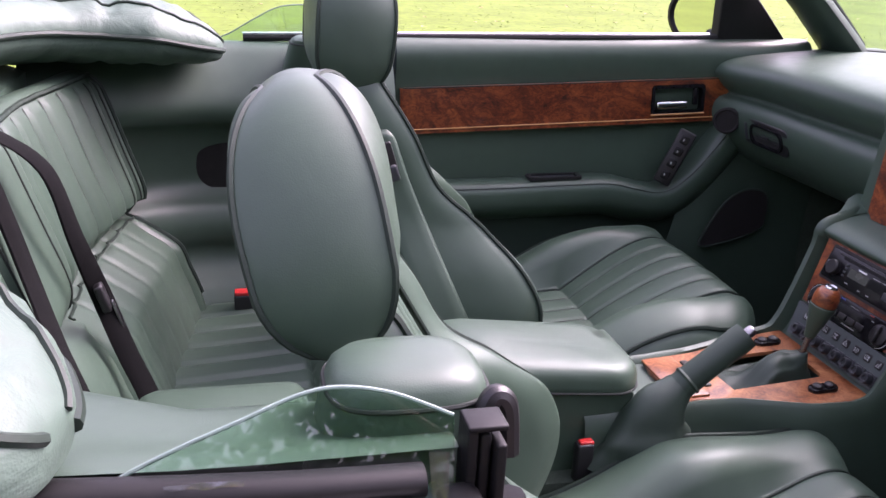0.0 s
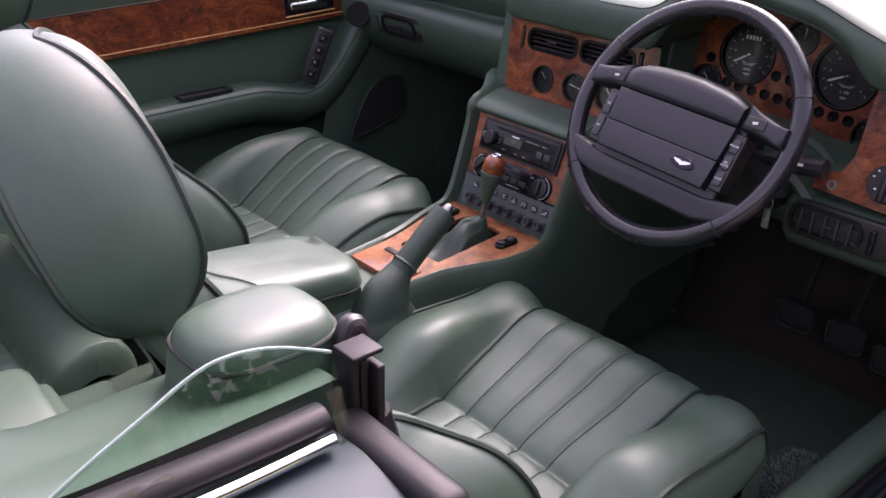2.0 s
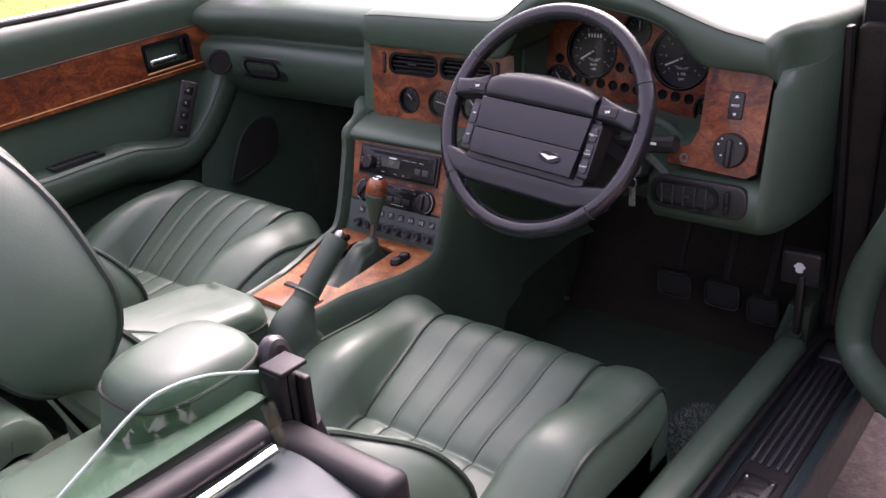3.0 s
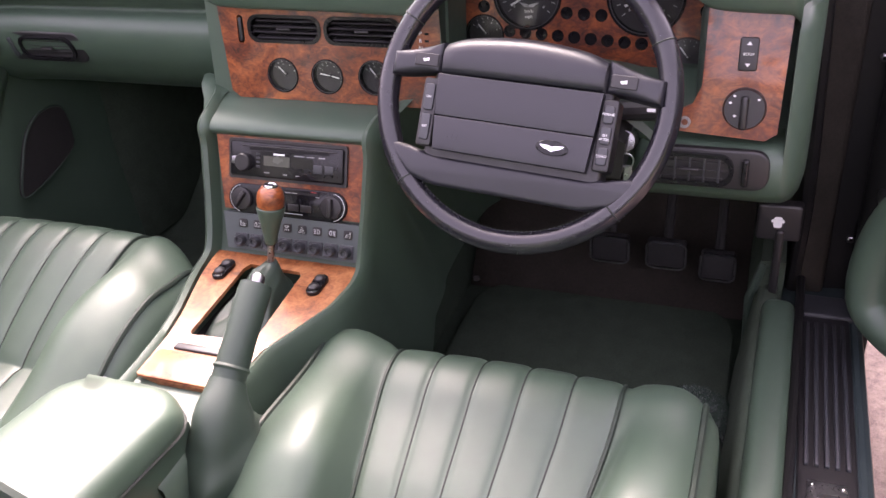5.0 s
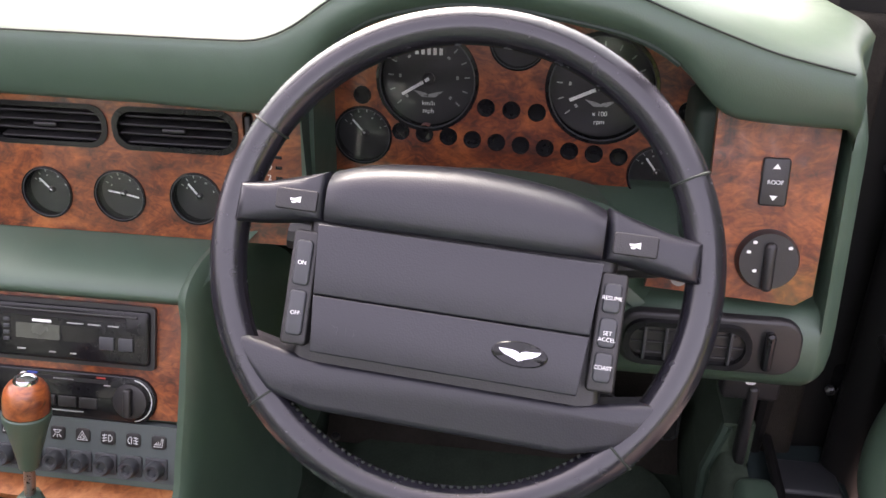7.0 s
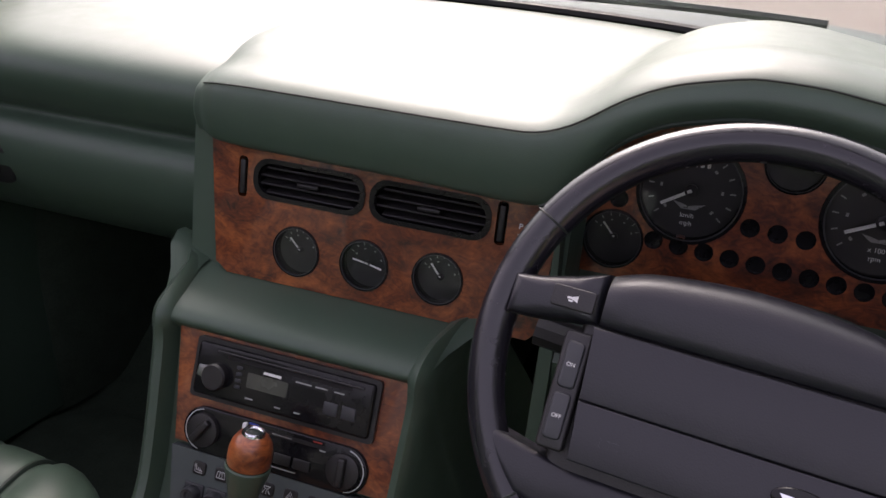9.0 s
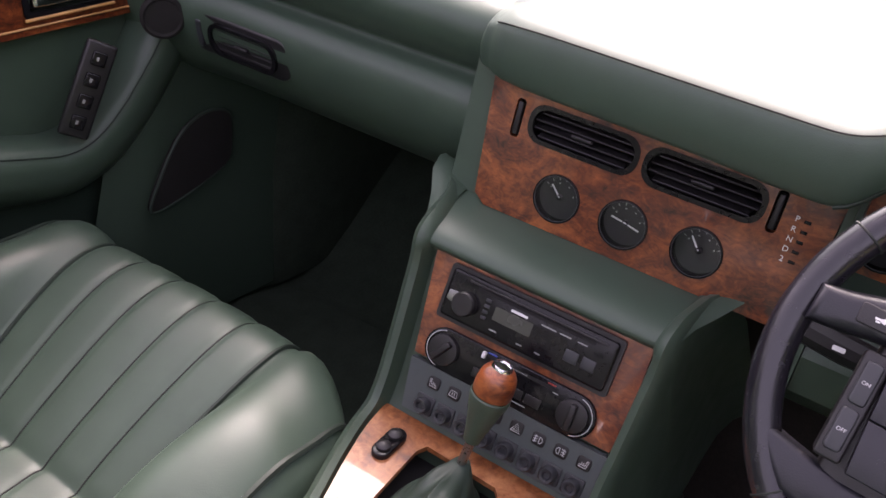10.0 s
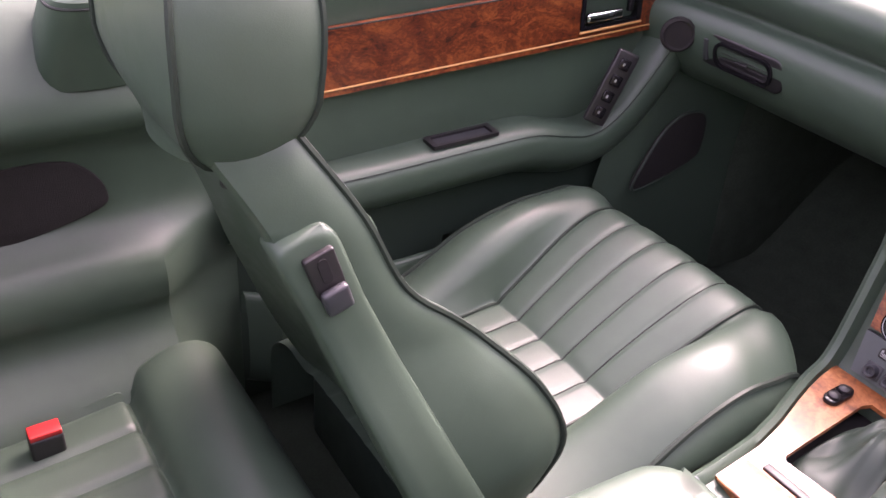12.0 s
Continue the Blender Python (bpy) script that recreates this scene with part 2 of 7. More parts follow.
def plate(outline, depth, m=None, bevel=0.0, holes=()):
    """An outline given depth, its face at w = 0, with a rounded front edge, and holes that go through."""
    V, F = [], []
    if holes:
        flat = [Vector((*p, 0)) for p in outline]
        loops = [flat] + [[Vector((*p, 0)) for p in h] for h in holes]
        pts = [p for l in loops for p in l]
        tris = geometry.tessellate_polygon(loops)
        n = len(pts)
        V = [(p.x, p.y, 0) for p in pts] + [(p.x, p.y, -depth) for p in pts]
        for t in tris:
            a, b, c = (pts[i] for i in t)
            if (b - a).cross(c - a).z < 0:
                t = t[::-1]
            F.append(tuple(t))
            F.append(tuple(i + n for i in t[::-1]))
        k = 0
        for l in loops:
            for i in range(len(l)):
                a, b = k + i, k + (i + 1) % len(l)
                F.append((a, a + n, b + n, b))
            k += len(l)
    else:
        rings = []
        c = Vector((sum(p[0] for p in outline) / len(outline), sum(p[1] for p in outline) / len(outline)))
        if bevel:
            pts = [Vector(p) for p in outline]
            N = len(pts)
            nor = []
            area = sum(pts[i].x * pts[(i + 1) % N].y - pts[(i + 1) % N].x * pts[i].y for i in range(N))
            for i in range(N):
                d = pts[(i + 1) % N] - pts[i - 1]
                q = Vector((d.y, -d.x)) * (1 if area > 0 else -1)
                nor.append(q.normalized() if q.length > 0 else q)
            for a in (90, 60, 30, 0):
                s = bevel * (1 - math.cos(radians(a)))
                rings.append([(p.x - q.x * s, p.y - q.y * s, -bevel * (1 - math.sin(radians(a)))) for p, q in zip(pts, nor)])
            if a == 90:
                rings.insert(0, [(p.x - q.x * s * 1.25, p.y - q.y * s * 1.25, 0) for p, q in zip(pts, nor)])
        else:
            rings.append([(p[0], p[1], 0) for p in outline])
        rings.append([(p[0], p[1], -depth) for p in outline])
        V, F = loft(rings)
    return moved((V, F), m) if m else (V, F)


def lathe(profile, m=None, n=28):
    """A turned body: (radius, height) along the frame's third axis."""
    rings = [[(max(r, 1e-5) * math.cos(2 * math.pi * k / n), max(r, 1e-5) * math.sin(2 * math.pi * k / n), h) for k in range(n)] for r, h in profile]
    s = grid(rings, False, True)
    return moved(s, m) if m else s


def rbox(c, size, r=0.01, m=None):
    """A box with rounded edges."""
    bm = bmesh.new()
    bmesh.ops.create_cube(bm, size=1)
    bmesh.ops.scale(bm, vec=size, verts=bm.verts)
    if r:
        bmesh.ops.bevel(bm, geom=bm.edges[:], offset=min(r, min(size) * 0.49), segments=3, profile=0.5, affect="EDGES")
    bmesh.ops.translate(bm, vec=c, verts=bm.verts)
    bm.verts.index_update()
    s = [tuple(v.co) for v in bm.verts], [tuple(v.index for v in f.verts) for f in bm.faces]
    bm.free()
    return moved(s, m) if m else s


def smooth(a, b, x):
    t = max(0.0, min(1.0, (x - a) / (b - a)))
    return t * t * (3 - 2 * t)


def lerp(table, x):
    """The value at x of a table of (x, value), joined by straight lines."""
    if x <= table[0][0]:
        return table[0][1]
    for (a, p), (b, q) in zip(table, table[1:]):
        if x <= b:
            return p + (q - p) * (x - a) / (b - a)
    return table[-1][1]


# ---- objects ----
def root(name, base, label, category, group="", kind=""):
    """An Empty at a thing's base."""
    ob = new(name)
    ob.empty_display_size = 0.02
    ob.location = W(base)
    return tagged(ob, label, category, group, kind)


def part(name, shape, material, parent=None, label="", sharp=35, metres=False):
    """One mesh object, under a thing or a part."""
    me = bpy.data.meshes.new(name)
    me.from_pydata([tuple(p) if metres else tuple(W(p)) for p in shape[0]], [], shape[1])
    bm = bmesh.new()
    bm.from_mesh(me)
    bmesh.ops.recalc_face_normals(bm, faces=bm.faces)
    bm.to_mesh(me)
    bm.free()
    me.materials.append(material)
    me.shade_smooth()
    me.set_sharp_from_angle(angle=radians(sharp))
    ob = new(name, me)
    if parent is not None:
        at = Vector(parent.location)
        ob.parent = parent
        if parent.type == "EMPTY":
            ob.matrix_parent_inverse = Matrix.Translation(-at)
    return tagged(ob, label) if label else ob


def thing(name, shape, material, label, category, group="", kind="", sharp=35):
    return tagged(part(name, shape, material, sharp=sharp), label, category, group, kind)


def writing(name, text, size, m, material, parent, align="CENTER"):
    """Raised lettering: size in plan units, m its frame in the plan."""
    cu = bpy.data.curves.new(name, "FONT")
    cu.body, cu.size, cu.extrude = text, size, 0.0002
    cu.align_x, cu.align_y = align, "CENTER"
    tmp = bpy.data.objects.new(name, cu)
    scene.collection.objects.link(tmp)
    me = bpy.data.meshes.new_from_object(tmp.evaluated_get(bpy.context.evaluated_depsgraph_get()))
    s = [tuple(m @ v.co) for v in me.vertices], [tuple(p.vertices) for p in me.polygons]
    bpy.data.objects.remove(tmp)
    return part(name, s, material, parent)


# ---- ground and surroundings ----
def ground_sheet():
    n = 40
    rows = [[(-150 + 300 * i / n, -150 + 300 * j / n, G - 0.012) for j in range(n + 1)] for i in range(n + 1)]
    m = mat("grass_soil", (0.120, 0.172, 0.026), 0.9, var=0.4, scale=0.9, fine=0.9, fine_scale=14, spec=0.2)
    thing("ground", grid(rows), m, "wide mown lawn of bright green grass", "ground", kind="structure")
    drive = mat("pinkish_gravel", (0.155, 0.122, 0.106), 0.9, var=0.6, scale=55, fine=1.0, fine_scale=90)
    thing("pavement", plate([(-9, -6), (18, -6), (18, 1.6), (-9, 1.6)], 0.03, Matrix.Translation((0, 0, G + 0.008))), drive, "pinkish bound gravel drive under the car", "drive", kind="structure")


def grass():
    """Tufts on the lawn beyond the car."""
    rng = random.Random(3)
    V, F = [], []
    for _ in range(30000):
        d = 4.0 + 26 * rng.random() ** 1.5
        x, y = rng.uniform(-0.75, 1.1) * (d + 2), d
        h, w, a = rng.uniform(0.004, 0.010), rng.uniform(0.010, 0.024), rng.uniform(0, 6.28)
        lx, ly = rng.uniform(-0.05, 0.05), rng.uniform(-0.05, 0.05)
        k = len(V)
        V += [(x - w * math.cos(a), y - w * math.sin(a), G - 0.015), (x + w * math.cos(a), y + w * math.sin(a), G - 0.015), (x + lx, y + ly, G - 0.012 + h)]
        F.append((k, k + 1, k + 2))
    m = mat("grass_blades", (0.115, 0.170, 0.026), 0.6, var=0.45, scale=1.6, spec=0.3)
    thing("grass", (V, F), m, "short tufts of bright green lawn grass", "grass", kind="stuff")
    V, F = [], []
    for _ in range(260):
        d = 5 + 20 * rng.random()
        x, y, s = rng.uniform(-0.6, 0.9) * d, d, rng.uniform(0.02, 0.045)
        k = len(V)
        a = rng.uniform(0, 6.28)
        for q in range(4):
            V.append((x + s * math.cos(a + q * 1.57), y + s * 0.7 * math.sin(a + q * 1.57), G + 0.025 + 0.01 * (q % 2)))
        F.append((k, k + 1, k + 2, k + 3))
    thing("fallen_leaves", (V, F), mat("dead_leaf", (0.35, 0.26, 0.15), 0.8, var=0.4, scale=3), "scattered dry leaves lying on the grass", "leaves", kind="stuff")


def tree(x, y, h, seed):
    rng = random.Random(seed)
    t = root("tree", (x, y, G), "broad leafy tree standing beside the drive", "tree", "trees by the drive")
    wood = [tube(spline([(x, y, G - 0.05), (x + 0.1, y, h * 0.3), (x - 0.05, y + 0.1, h * 0.62)], 5), lambda q: 0.26 * (1 - 0.6 * q), 9)]
    ends = []
    for k in range(9):
        a = k * 0.7 + rng.random()
        z0 = h * rng.uniform(0.20, 0.55)
        e = (x + math.cos(a) * h * rng.uniform(0.18, 0.34), y + math.sin(a) * h * rng.uniform(0.18, 0.34), z0 + h * rng.uniform(0.12, 0.36))
        wood.append(tube(spline([(x, y, z0), ((x + e[0]) / 2, (y + e[1]) / 2, z0 + 0.4 * (e[2] - z0)), e], 4), lambda q: 0.10 * (1 - 0.85 * q), 6))
        ends.append(e)
    part("trunk", merge(*wood), BARK, t)
    V, F = [], []
    for e in ends * 3:
        c = Vector(e) + Vector((rng.gauss(0, 0.5), rng.gauss(0, 0.5), rng.gauss(0, 0.4)))
        for _ in range(260):
            p = c + Vector((rng.gauss(0, 0.75), rng.gauss(0, 0.75), rng.gauss(0, 0.6)))
            u = Vector((rng.gauss(0, 1), rng.gauss(0, 1), rng.gauss(0, 1))).normalized()
            v = u.orthogonal().normalized()
            s = rng.uniform(0.10, 0.24)
            k = len(V)
            V += [tuple(p - u * s), tuple(p + v * s * 0.5), tuple(p + u * s), tuple(p - v * s * 0.5)]
            F.append((k, k + 1, k + 2, k + 3))
    part("crown", (V, F), LEAF, t)


def woods():
    """Leafy woods all round the lawn, far off, added to block light from the low sky."""
    rng = random.Random(21)
    V, F = [], []
    for n in range(330):
        a = 2 * math.pi * n / 330 + rng.uniform(-0.01, 0.01)
        r = rng.uniform(48, 60)
        top = 11 + 3.5 * math.sin(3.1 * a) + 2 * math.sin(7.3 * a + 1) + rng.uniform(-1.5, 1.5)
        for _ in range(85):
            z = G + top * rng.random() ** 0.75
            w = 2.0 * (1.15 - 0.6 * abs(z / top - 0.5))
            p = Vector((r * math.cos(a) + rng.gauss(0, w), r * math.sin(a) + rng.gauss(0, w), z))
            u = Vector((rng.gauss(0, 1), rng.gauss(0, 1), rng.gauss(0, 1))).normalized()
            v = u.orthogonal().normalized()
            s = rng.uniform(0.35, 0.8)
            k = len(V)
            V += [tuple(p - u * s), tuple(p + v * s * 0.6), tuple(p + u * s), tuple(p - v * s * 0.6)]
            F.append((k, k + 1, k + 2, k + 3))
    thing("woods", (V, F), LEAF, "dark leafy woods added far round the lawn to block low sky", "woods", kind="stuff")


# ---- bodywork ----
def body():
    car = root("convertible", (-0.3, 0, G), "dark green metallic open convertible car on a drive", "car")

    def wing(s):
        """Rear wing beside the seats, from the shut line back, with its shoulder."""
        lo = 0.0 if s > 0 else 0.013
        prof = [(0.575, 0.835), (0.60, 0.842), (0.64, 0.842), (0.70, 0.828), (0.77, 0.79), (0.815, 0.70), (0.825, 0.55), (0.81, 0.40), (0.78, 0.30), (0.70, 0.29), (0.70, 0.60), (0.66, 0.78)]
        rings = []
        for x in (-0.845, -0.855, -0.95, -1.1, -1.3, -1.6, -2.0, -2.25):
            k = -0.006 if x == -0.845 else 0.0
            tuck = 0.12 * smooth(-1.4, -2.25, x) if x < -1.4 else 0
            rings.append([(x, s * (y + (0.15 if s > 0 else 0.03) + k - tuck), z - lo + 0.02 * smooth(-0.9, -1.5, x)) for y, z in spline_yz(prof)])
        o = 0.12 if s > 0 else 0.0
        part("rear_wing", loft(rings), PAINT, car, sharp=40)
        part("chrome_strip", tube(spline([(-0.862, s * (0.637 + o), 0.852 - lo), (-0.95, s * (0.637 + o), 0.853 - lo), (-1.1, s * (0.63 + o), 0.858 - lo), (-1.3, s * (0.615 + o), 0.866 - lo)], 6), 0.0048, 12), CHROME, car, "thin bright chrome waist strip")
        part("waist_seal", tube(spline([(-0.858, s * (0.618 + o), 0.857 - lo), (-0.95, s * (0.618 + o), 0.860 - lo), (-1.1, s * (0.611 + o), 0.866 - lo), (-1.3, s * (0.596 + o), 0.875 - lo)], 6), 0.0125, 14, flat=0.75), RUBBER, car, "black rubber waist seal")

    for s in (-1, 1):
        wing(s)
    # shut face behind the open door
    part("door_jamb", rbox((-0.835, -0.665, 0.60), (0.03, 0.12, 0.47), 0.01), RUBBER, car, "black door jamb")
    sill = root("door_sill", (0, -0.75, 0.3), "black ribbed tread plate on the open door sill", "door sill")
    part("body", rbox((-0.27, -0.742, 0.335), (1.16, 0.125, 0.13), 0.02), PAINT, sill, "dark painted sill")
    part("carpet_side", loft([[(x, y, z) for y, z in ((-0.630 + i, 0.25), (-0.640 + i, 0.34), (-0.648 + i, 0.405), (-0.654 + i, 0.424), (-0.664 + i, 0.430), (-0.684, 0.425), (-0.684, 0.25))] for x, i in ((0.215, -0.004), (0.14, 0.0), (-0.25, 0.008), (-0.83, 0.012))]), CARPET, sill, "green carpet on the sill's side", sharp=50)
    rings = []
    for x, k in ((0.147, 0.55), (0.143, 0.85), (0.134, 1.0), (0.0, 1.0), (-0.3, 1.0), (-0.82, 1.0)):
        c = lerp([(-0.82, -0.668), (-0.25, -0.677), (0.147, -0.685)], x)
        rings.append([(x, c + 0.0235 * k * math.copysign(abs(math.cos(q)) ** 0.6, math.cos(q)), 0.425 + 0.020 * k * math.copysign(abs(math.sin(q)) ** 0.7, math.sin(q))) for q in [2 * math.pi * j / 20 for j in range(20)]])
    part("leather_edge", loft(rings), LEATHER, sill, "green leather sill roll", sharp=60)
    part("seal", tube(spline([(0.235, -0.716, 0.425), (0.0, -0.711, 0.424), (-0.3, -0.705, 0.423), (-0.82, -0.698, 0.421)], 6), 0.0065, 8), RUBBER, sill)
    part("tread_plate", rbox((-0.30, -0.752, 0.396), (0.96, 0.070, 0.012), 0.004), BLACK, sill)
    for k in range(5):
        part("rib", rbox((-0.0, -0.728 - 0.012 * k, 0.403), (0.30, 0.006, 0.007), 0.002), BUTTON, sill)
        part("rib", rbox((-0.53, -0.728 - 0.012 * k, 0.403), (0.44, 0.006, 0.007), 0.002), BUTTON, sill)
    part("end_cap", rbox((0.195, -0.755, 0.400), (0.055, 0.075, 0.014), 0.004), BUTTON, sill, "worn grey tread end cap")
    part("badge_plate", rbox((-0.225, -0.752, 0.402), (0.10, 0.046, 0.006), 0.002), STEEL, sill, "polished steel tread badge")
    for dx, dy in ((-0.042, -0.017), (-0.042, 0.017), (0.042, -0.017), (0.042, 0.017)):
        part("rivet", lathe([(0.0028, 0.0), (0.0022, 0.0014), (0.0, 0.0018)], Matrix.Translation((-0.225 + dx, -0.752 + dy, 0.405)), 10), CHROME, sill)
    for k in range(4):
        part("badge_line", rbox((-0.25 + 0.017 * k, -0.752, 0.4053), (0.006, 0.024, 0.0008), 0), BLACK, sill)
    part("outer_edge", tube([(0.24, -0.796, 0.392), (-0.8, -0.796, 0.392)], 0.009, 8), PAINT, sill)
    # front hinge post
    post = root("hinge_post", (0.27, -0.74, 0.3), "black painted door hinge post with check strap", "door post")
    part("pillar", loft([[(x, y, z) for x, y in ((0.30, -0.69), (0.27, -0.70), (0.255, -0.75), (0.265, -0.83), (0.42, -0.85), (0.42, -0.69))] for z in (0.27, 0.6, 0.96)]), RUBBER, post)
    part("door_seal", tube(spline([(0.245, -0.705, 0.40), (0.24, -0.708, 0.55), (0.235, -0.70, 0.75), (0.225, -0.69, 0.93)], 6), 0.010, 8), RUBBER, post)
    for z in (0.50, 0.78):
        part("hinge", rbox((0.25, -0.80, z), (0.05, 0.04, 0.05), 0.008), GLOSS_BLACK, post)
        part("bolt", lathe([(0.006, 0), (0.006, 0.006), (0.003, 0.008)], axes((0.243, -0.775, z), (0, -1, 0), (0, 0, 1)), 6), STEEL, post)
    part("check_strap", rbox((0.21, -0.80, 0.60), (0.12, 0.012, 0.018), 0.004), STEEL, post, "bare steel check strap")
    # bonnet ahead of the screen
    rings = []
    for x, w, z in ((0.36, 0.70, 0.940), (0.7, 0.70, 0.952), (1.2, 0.69, 0.925), (1.7, 0.66, 0.85), (1.85, 0.62, 0.77)):
        rings.append([(x, w * q, z - 0.035 * abs(q) ** 3) for q in [k / 8 - 1 for k in range(17)]] + [(x, w, z - 0.11), (x, -w, z - 0.11)])
    for s in (-1, 1):
        part("front_wing", loft([[(x, s * y, z) for y, z in ((w + 0.05, 0.30), (w + 0.10, 0.34), (w + 0.12, 0.55), (w + 0.10, z1 - 0.14), (w + 0.06, z1 - 0.08), (w + 0.004, z1 - 0.040), (w - 0.01, z1 - 0.09), (w - 0.01, 0.4))] for x, w, z1 in ((0.45, 0.70, 0.942), (0.7, 0.70, 0.952), (1.2, 0.69, 0.925), (1.7, 0.66, 0.85), (1.85, 0.62, 0.77))]), PAINT, car)
    part("bonnet", loft(rings), PAINT, car)
    part("nose", rbox((1.86, 0, 0.52), (0.08, 1.44, 0.46), 0.03), PAINT, car)
    rings = []
    for x, w, z in ((-1.32, 0.62, 0.85), (-1.6, 0.70, 0.86), (-2.0, 0.68, 0.84), (-2.3, 0.64, 0.78)):
        rings.append([(x, w * q, z - 0.03 * abs(q) ** 3) for q in [k / 8 - 1 for k in range(17)]] + [(x, w, 0.3), (x, -w, 0.3)])
    part("boot", loft(rings), PAINT, car)


def spline_yz(prof):
    return [(p.x, p.y) for p in spline([(a, b, 0) for a, b in prof], 4, True)]


def screen():
    """Windscreen, its frame, seal and wipers."""
    ws = root("windscreen", (0.35, 0, 0.93), "raked curved windscreen in a dark green frame", "windscreen")

    def base(y):
        return Vector((0.53 - 0.09 * (y / 0.70) ** 2 - 0.07 * abs(y / 0.7) ** 4, y, 0.972 - 0.03 * (y / 0.7) ** 2))

    def head(y):
        return Vector((-0.06 - 0.10 * (y / 0.62) ** 2, y * 0.86, 1.30 - 0.02 * (y / 0.62) ** 2))

    ys = [-0.68 + 1.36 * k / 24 for k in range(25)]
    rows = [[base(y).lerp(head(y), t) + Vector((0.02, 0, 0.03)) * math.sin(math.pi * t) for y in ys] for t in [k / 8 for k in range(9)]]
    g = part("pane", merge(grid(rows), grid([[p + Vector((0.003, 0, 0.003)) for p in r] for r in rows])), WINDSCREEN, ws)
    g.visible_shadow = False
    part("lower_seal", tube([base(y) for y in ys], 0.011, 8, flat=0.7), RUBBER, ws)
    part("header", tube([head(y) for y in ys], 0.024, 12, flat=0.6), LEATHER_DARK, ws)
    for s in (-1, 1):
        line = [base(s * 0.68).lerp(head(s * 0.68), t) + Vector((0.02, 0, 0.03)) * math.sin(math.pi * t) for t in [k / 8 for k in range(9)]]
        line = [p + Vector((0, -0.06 if s < 0 else 0.0, 0)) for p in line]
        part("pillar", tube(line, lambda q: 0.056 - 0.026 * q, 14, flat=0.6), LEATHER_DARK, ws)
        part("pillar_seal", tube([p + Vector((0.050, s * 0.006, 0.012)) for p in line], 0.007, 8), RUBBER, ws)
    for y0, y1 in ((0.05, -0.42), (0.50, 0.08)):
        w = root("wiper", (0.5, y0, 0.96), "black wiper parked along the foot of the windscreen", "wiper", "windscreen wipers")
        line = [base(y0 + (y1 - y0) * k / 10) + Vector((0.022, 0, 0.012 + 0.002 * k)) for k in range(11)]
        part("blade", tube(line, 0.006, 6), BLACK, w)
        part("arm", tube([p + Vector((0.012, 0, 0.012)) for p in line[:7]], 0.005, 6), RUBBER, w)


def door_mirror():
    dm = root("door_mirror", (0.12, 0.86, 0.95), "dark door mirror with a rounded housing", "mirror")
    m = axes((0.150, 0.93, 0.990), (0.30, -1, 0), (0, 0, 1)) @ Matrix.Scale(1.12, 4)
    part("housing", lathe([(0.001, -0.11), (0.05, -0.10), (0.075, -0.06), (0.085, -0.02), (0.088, 0.0), (0.078, 0.004), (0.074, -0.006), (0.0, -0.006)], m @ Matrix.Diagonal((1.05, 0.75, 1, 1)), 28), RUBBER, dm)
    part("glass", plate(circle(0.074, 28), 0.003, m @ Matrix.Translation((0, 0, -0.003)) @ Matrix.Diagonal((1.05, 0.75, 1, 1))), MIRROR, dm, "mirror glass showing the grass")
    part("sail_panel", plate([(0.085, 0.940), (0.275, 0.936), (0.175, 1.045), (0.10, 1.135), (0.080, 1.10)], 0.03, axes((0, 0.715, 0), (1, 0, 0), (0, 0, 1)), 0.006), RUBBER, dm, "black corner panel")
    part("stalk", tube(spline([(0.17, 0.88, 0.955), (0.16, 0.80, 0.94), (0.155, 0.74, 0.935)], 5), 0.022, 10, flat=0.6), RUBBER, dm)


ground_sheet()
grass()
# trees mirrored in the glass; the full row is added to block low sky
for x, y, h, seed in ((3.0, -15.0, 10.0, 12), (9.5, -17.0, 11.0, 13), (-3.5, -16.0, 10.5, 14), (-10.0, -14.5, 10.0, 5), (16.0, -15.5, 10.0, 6), (6.0, -23.0, 12.0, 7), (-7.0, -24.0, 12.0, 8)):
    tree(x, y, h, seed)
woods()
body()
screen()
door_mirror()


# ---- front seats ----
HALF, SEAM_Y = 0.245, 0.130  # half width of a seat, and of its pleated middle


def pleat(y, n=5, depth=0.0042):
    """Rise of the channels between the stitched lines."""
    f = (y + SEAM_Y) / (2 * SEAM_Y) * n % 1.0
    return depth * (1 - abs(2 * f - 1) ** 6) - depth * 0.5


def cushion_profile():
    return spline([(-0.62, 0, 0.440), (-0.52, 0, 0.444), (-0.40, 0, 0.447), (-0.325, 0, 0.452), (-0.305, 0, 0.458), (-0.26, 0, 0.487), (-0.20, 0, 0.522), (-0.145, 0, 0.546), (-0.100, 0, 0.551), (-0.068, 0, 0.532), (-0.058, 0, 0.49), (-0.065, 0, 0.43), (-0.08, 0, 0.37)], 7)


# crown of the side bolsters, from the back forward
BOLSTER = [(-0.63, 0.420), (-0.52, 0.432), (-0.44, 0.452), (-0.40, 0.470), (-0.35, 0.502), (-0.30, 0.526), (-0.25, 0.541), (-0.20, 0.549), (-0.15, 0.551), (-0.05, 0.545)]
MID = [-SEAM_Y + 2 * SEAM_Y * k / 50 for k in range(51)]
YS = [(-0.262, -0.27), (-0.262, -0.10), (-0.260, -0.06), (-0.254, -0.035), (-0.245, -0.022), (-0.238, -0.014), (-0.225, -0.003), (-0.207, 0.006), (-0.187, 0.010), (-0.166, 0.008), (-0.149, 0.002), (-0.137, -0.006)]


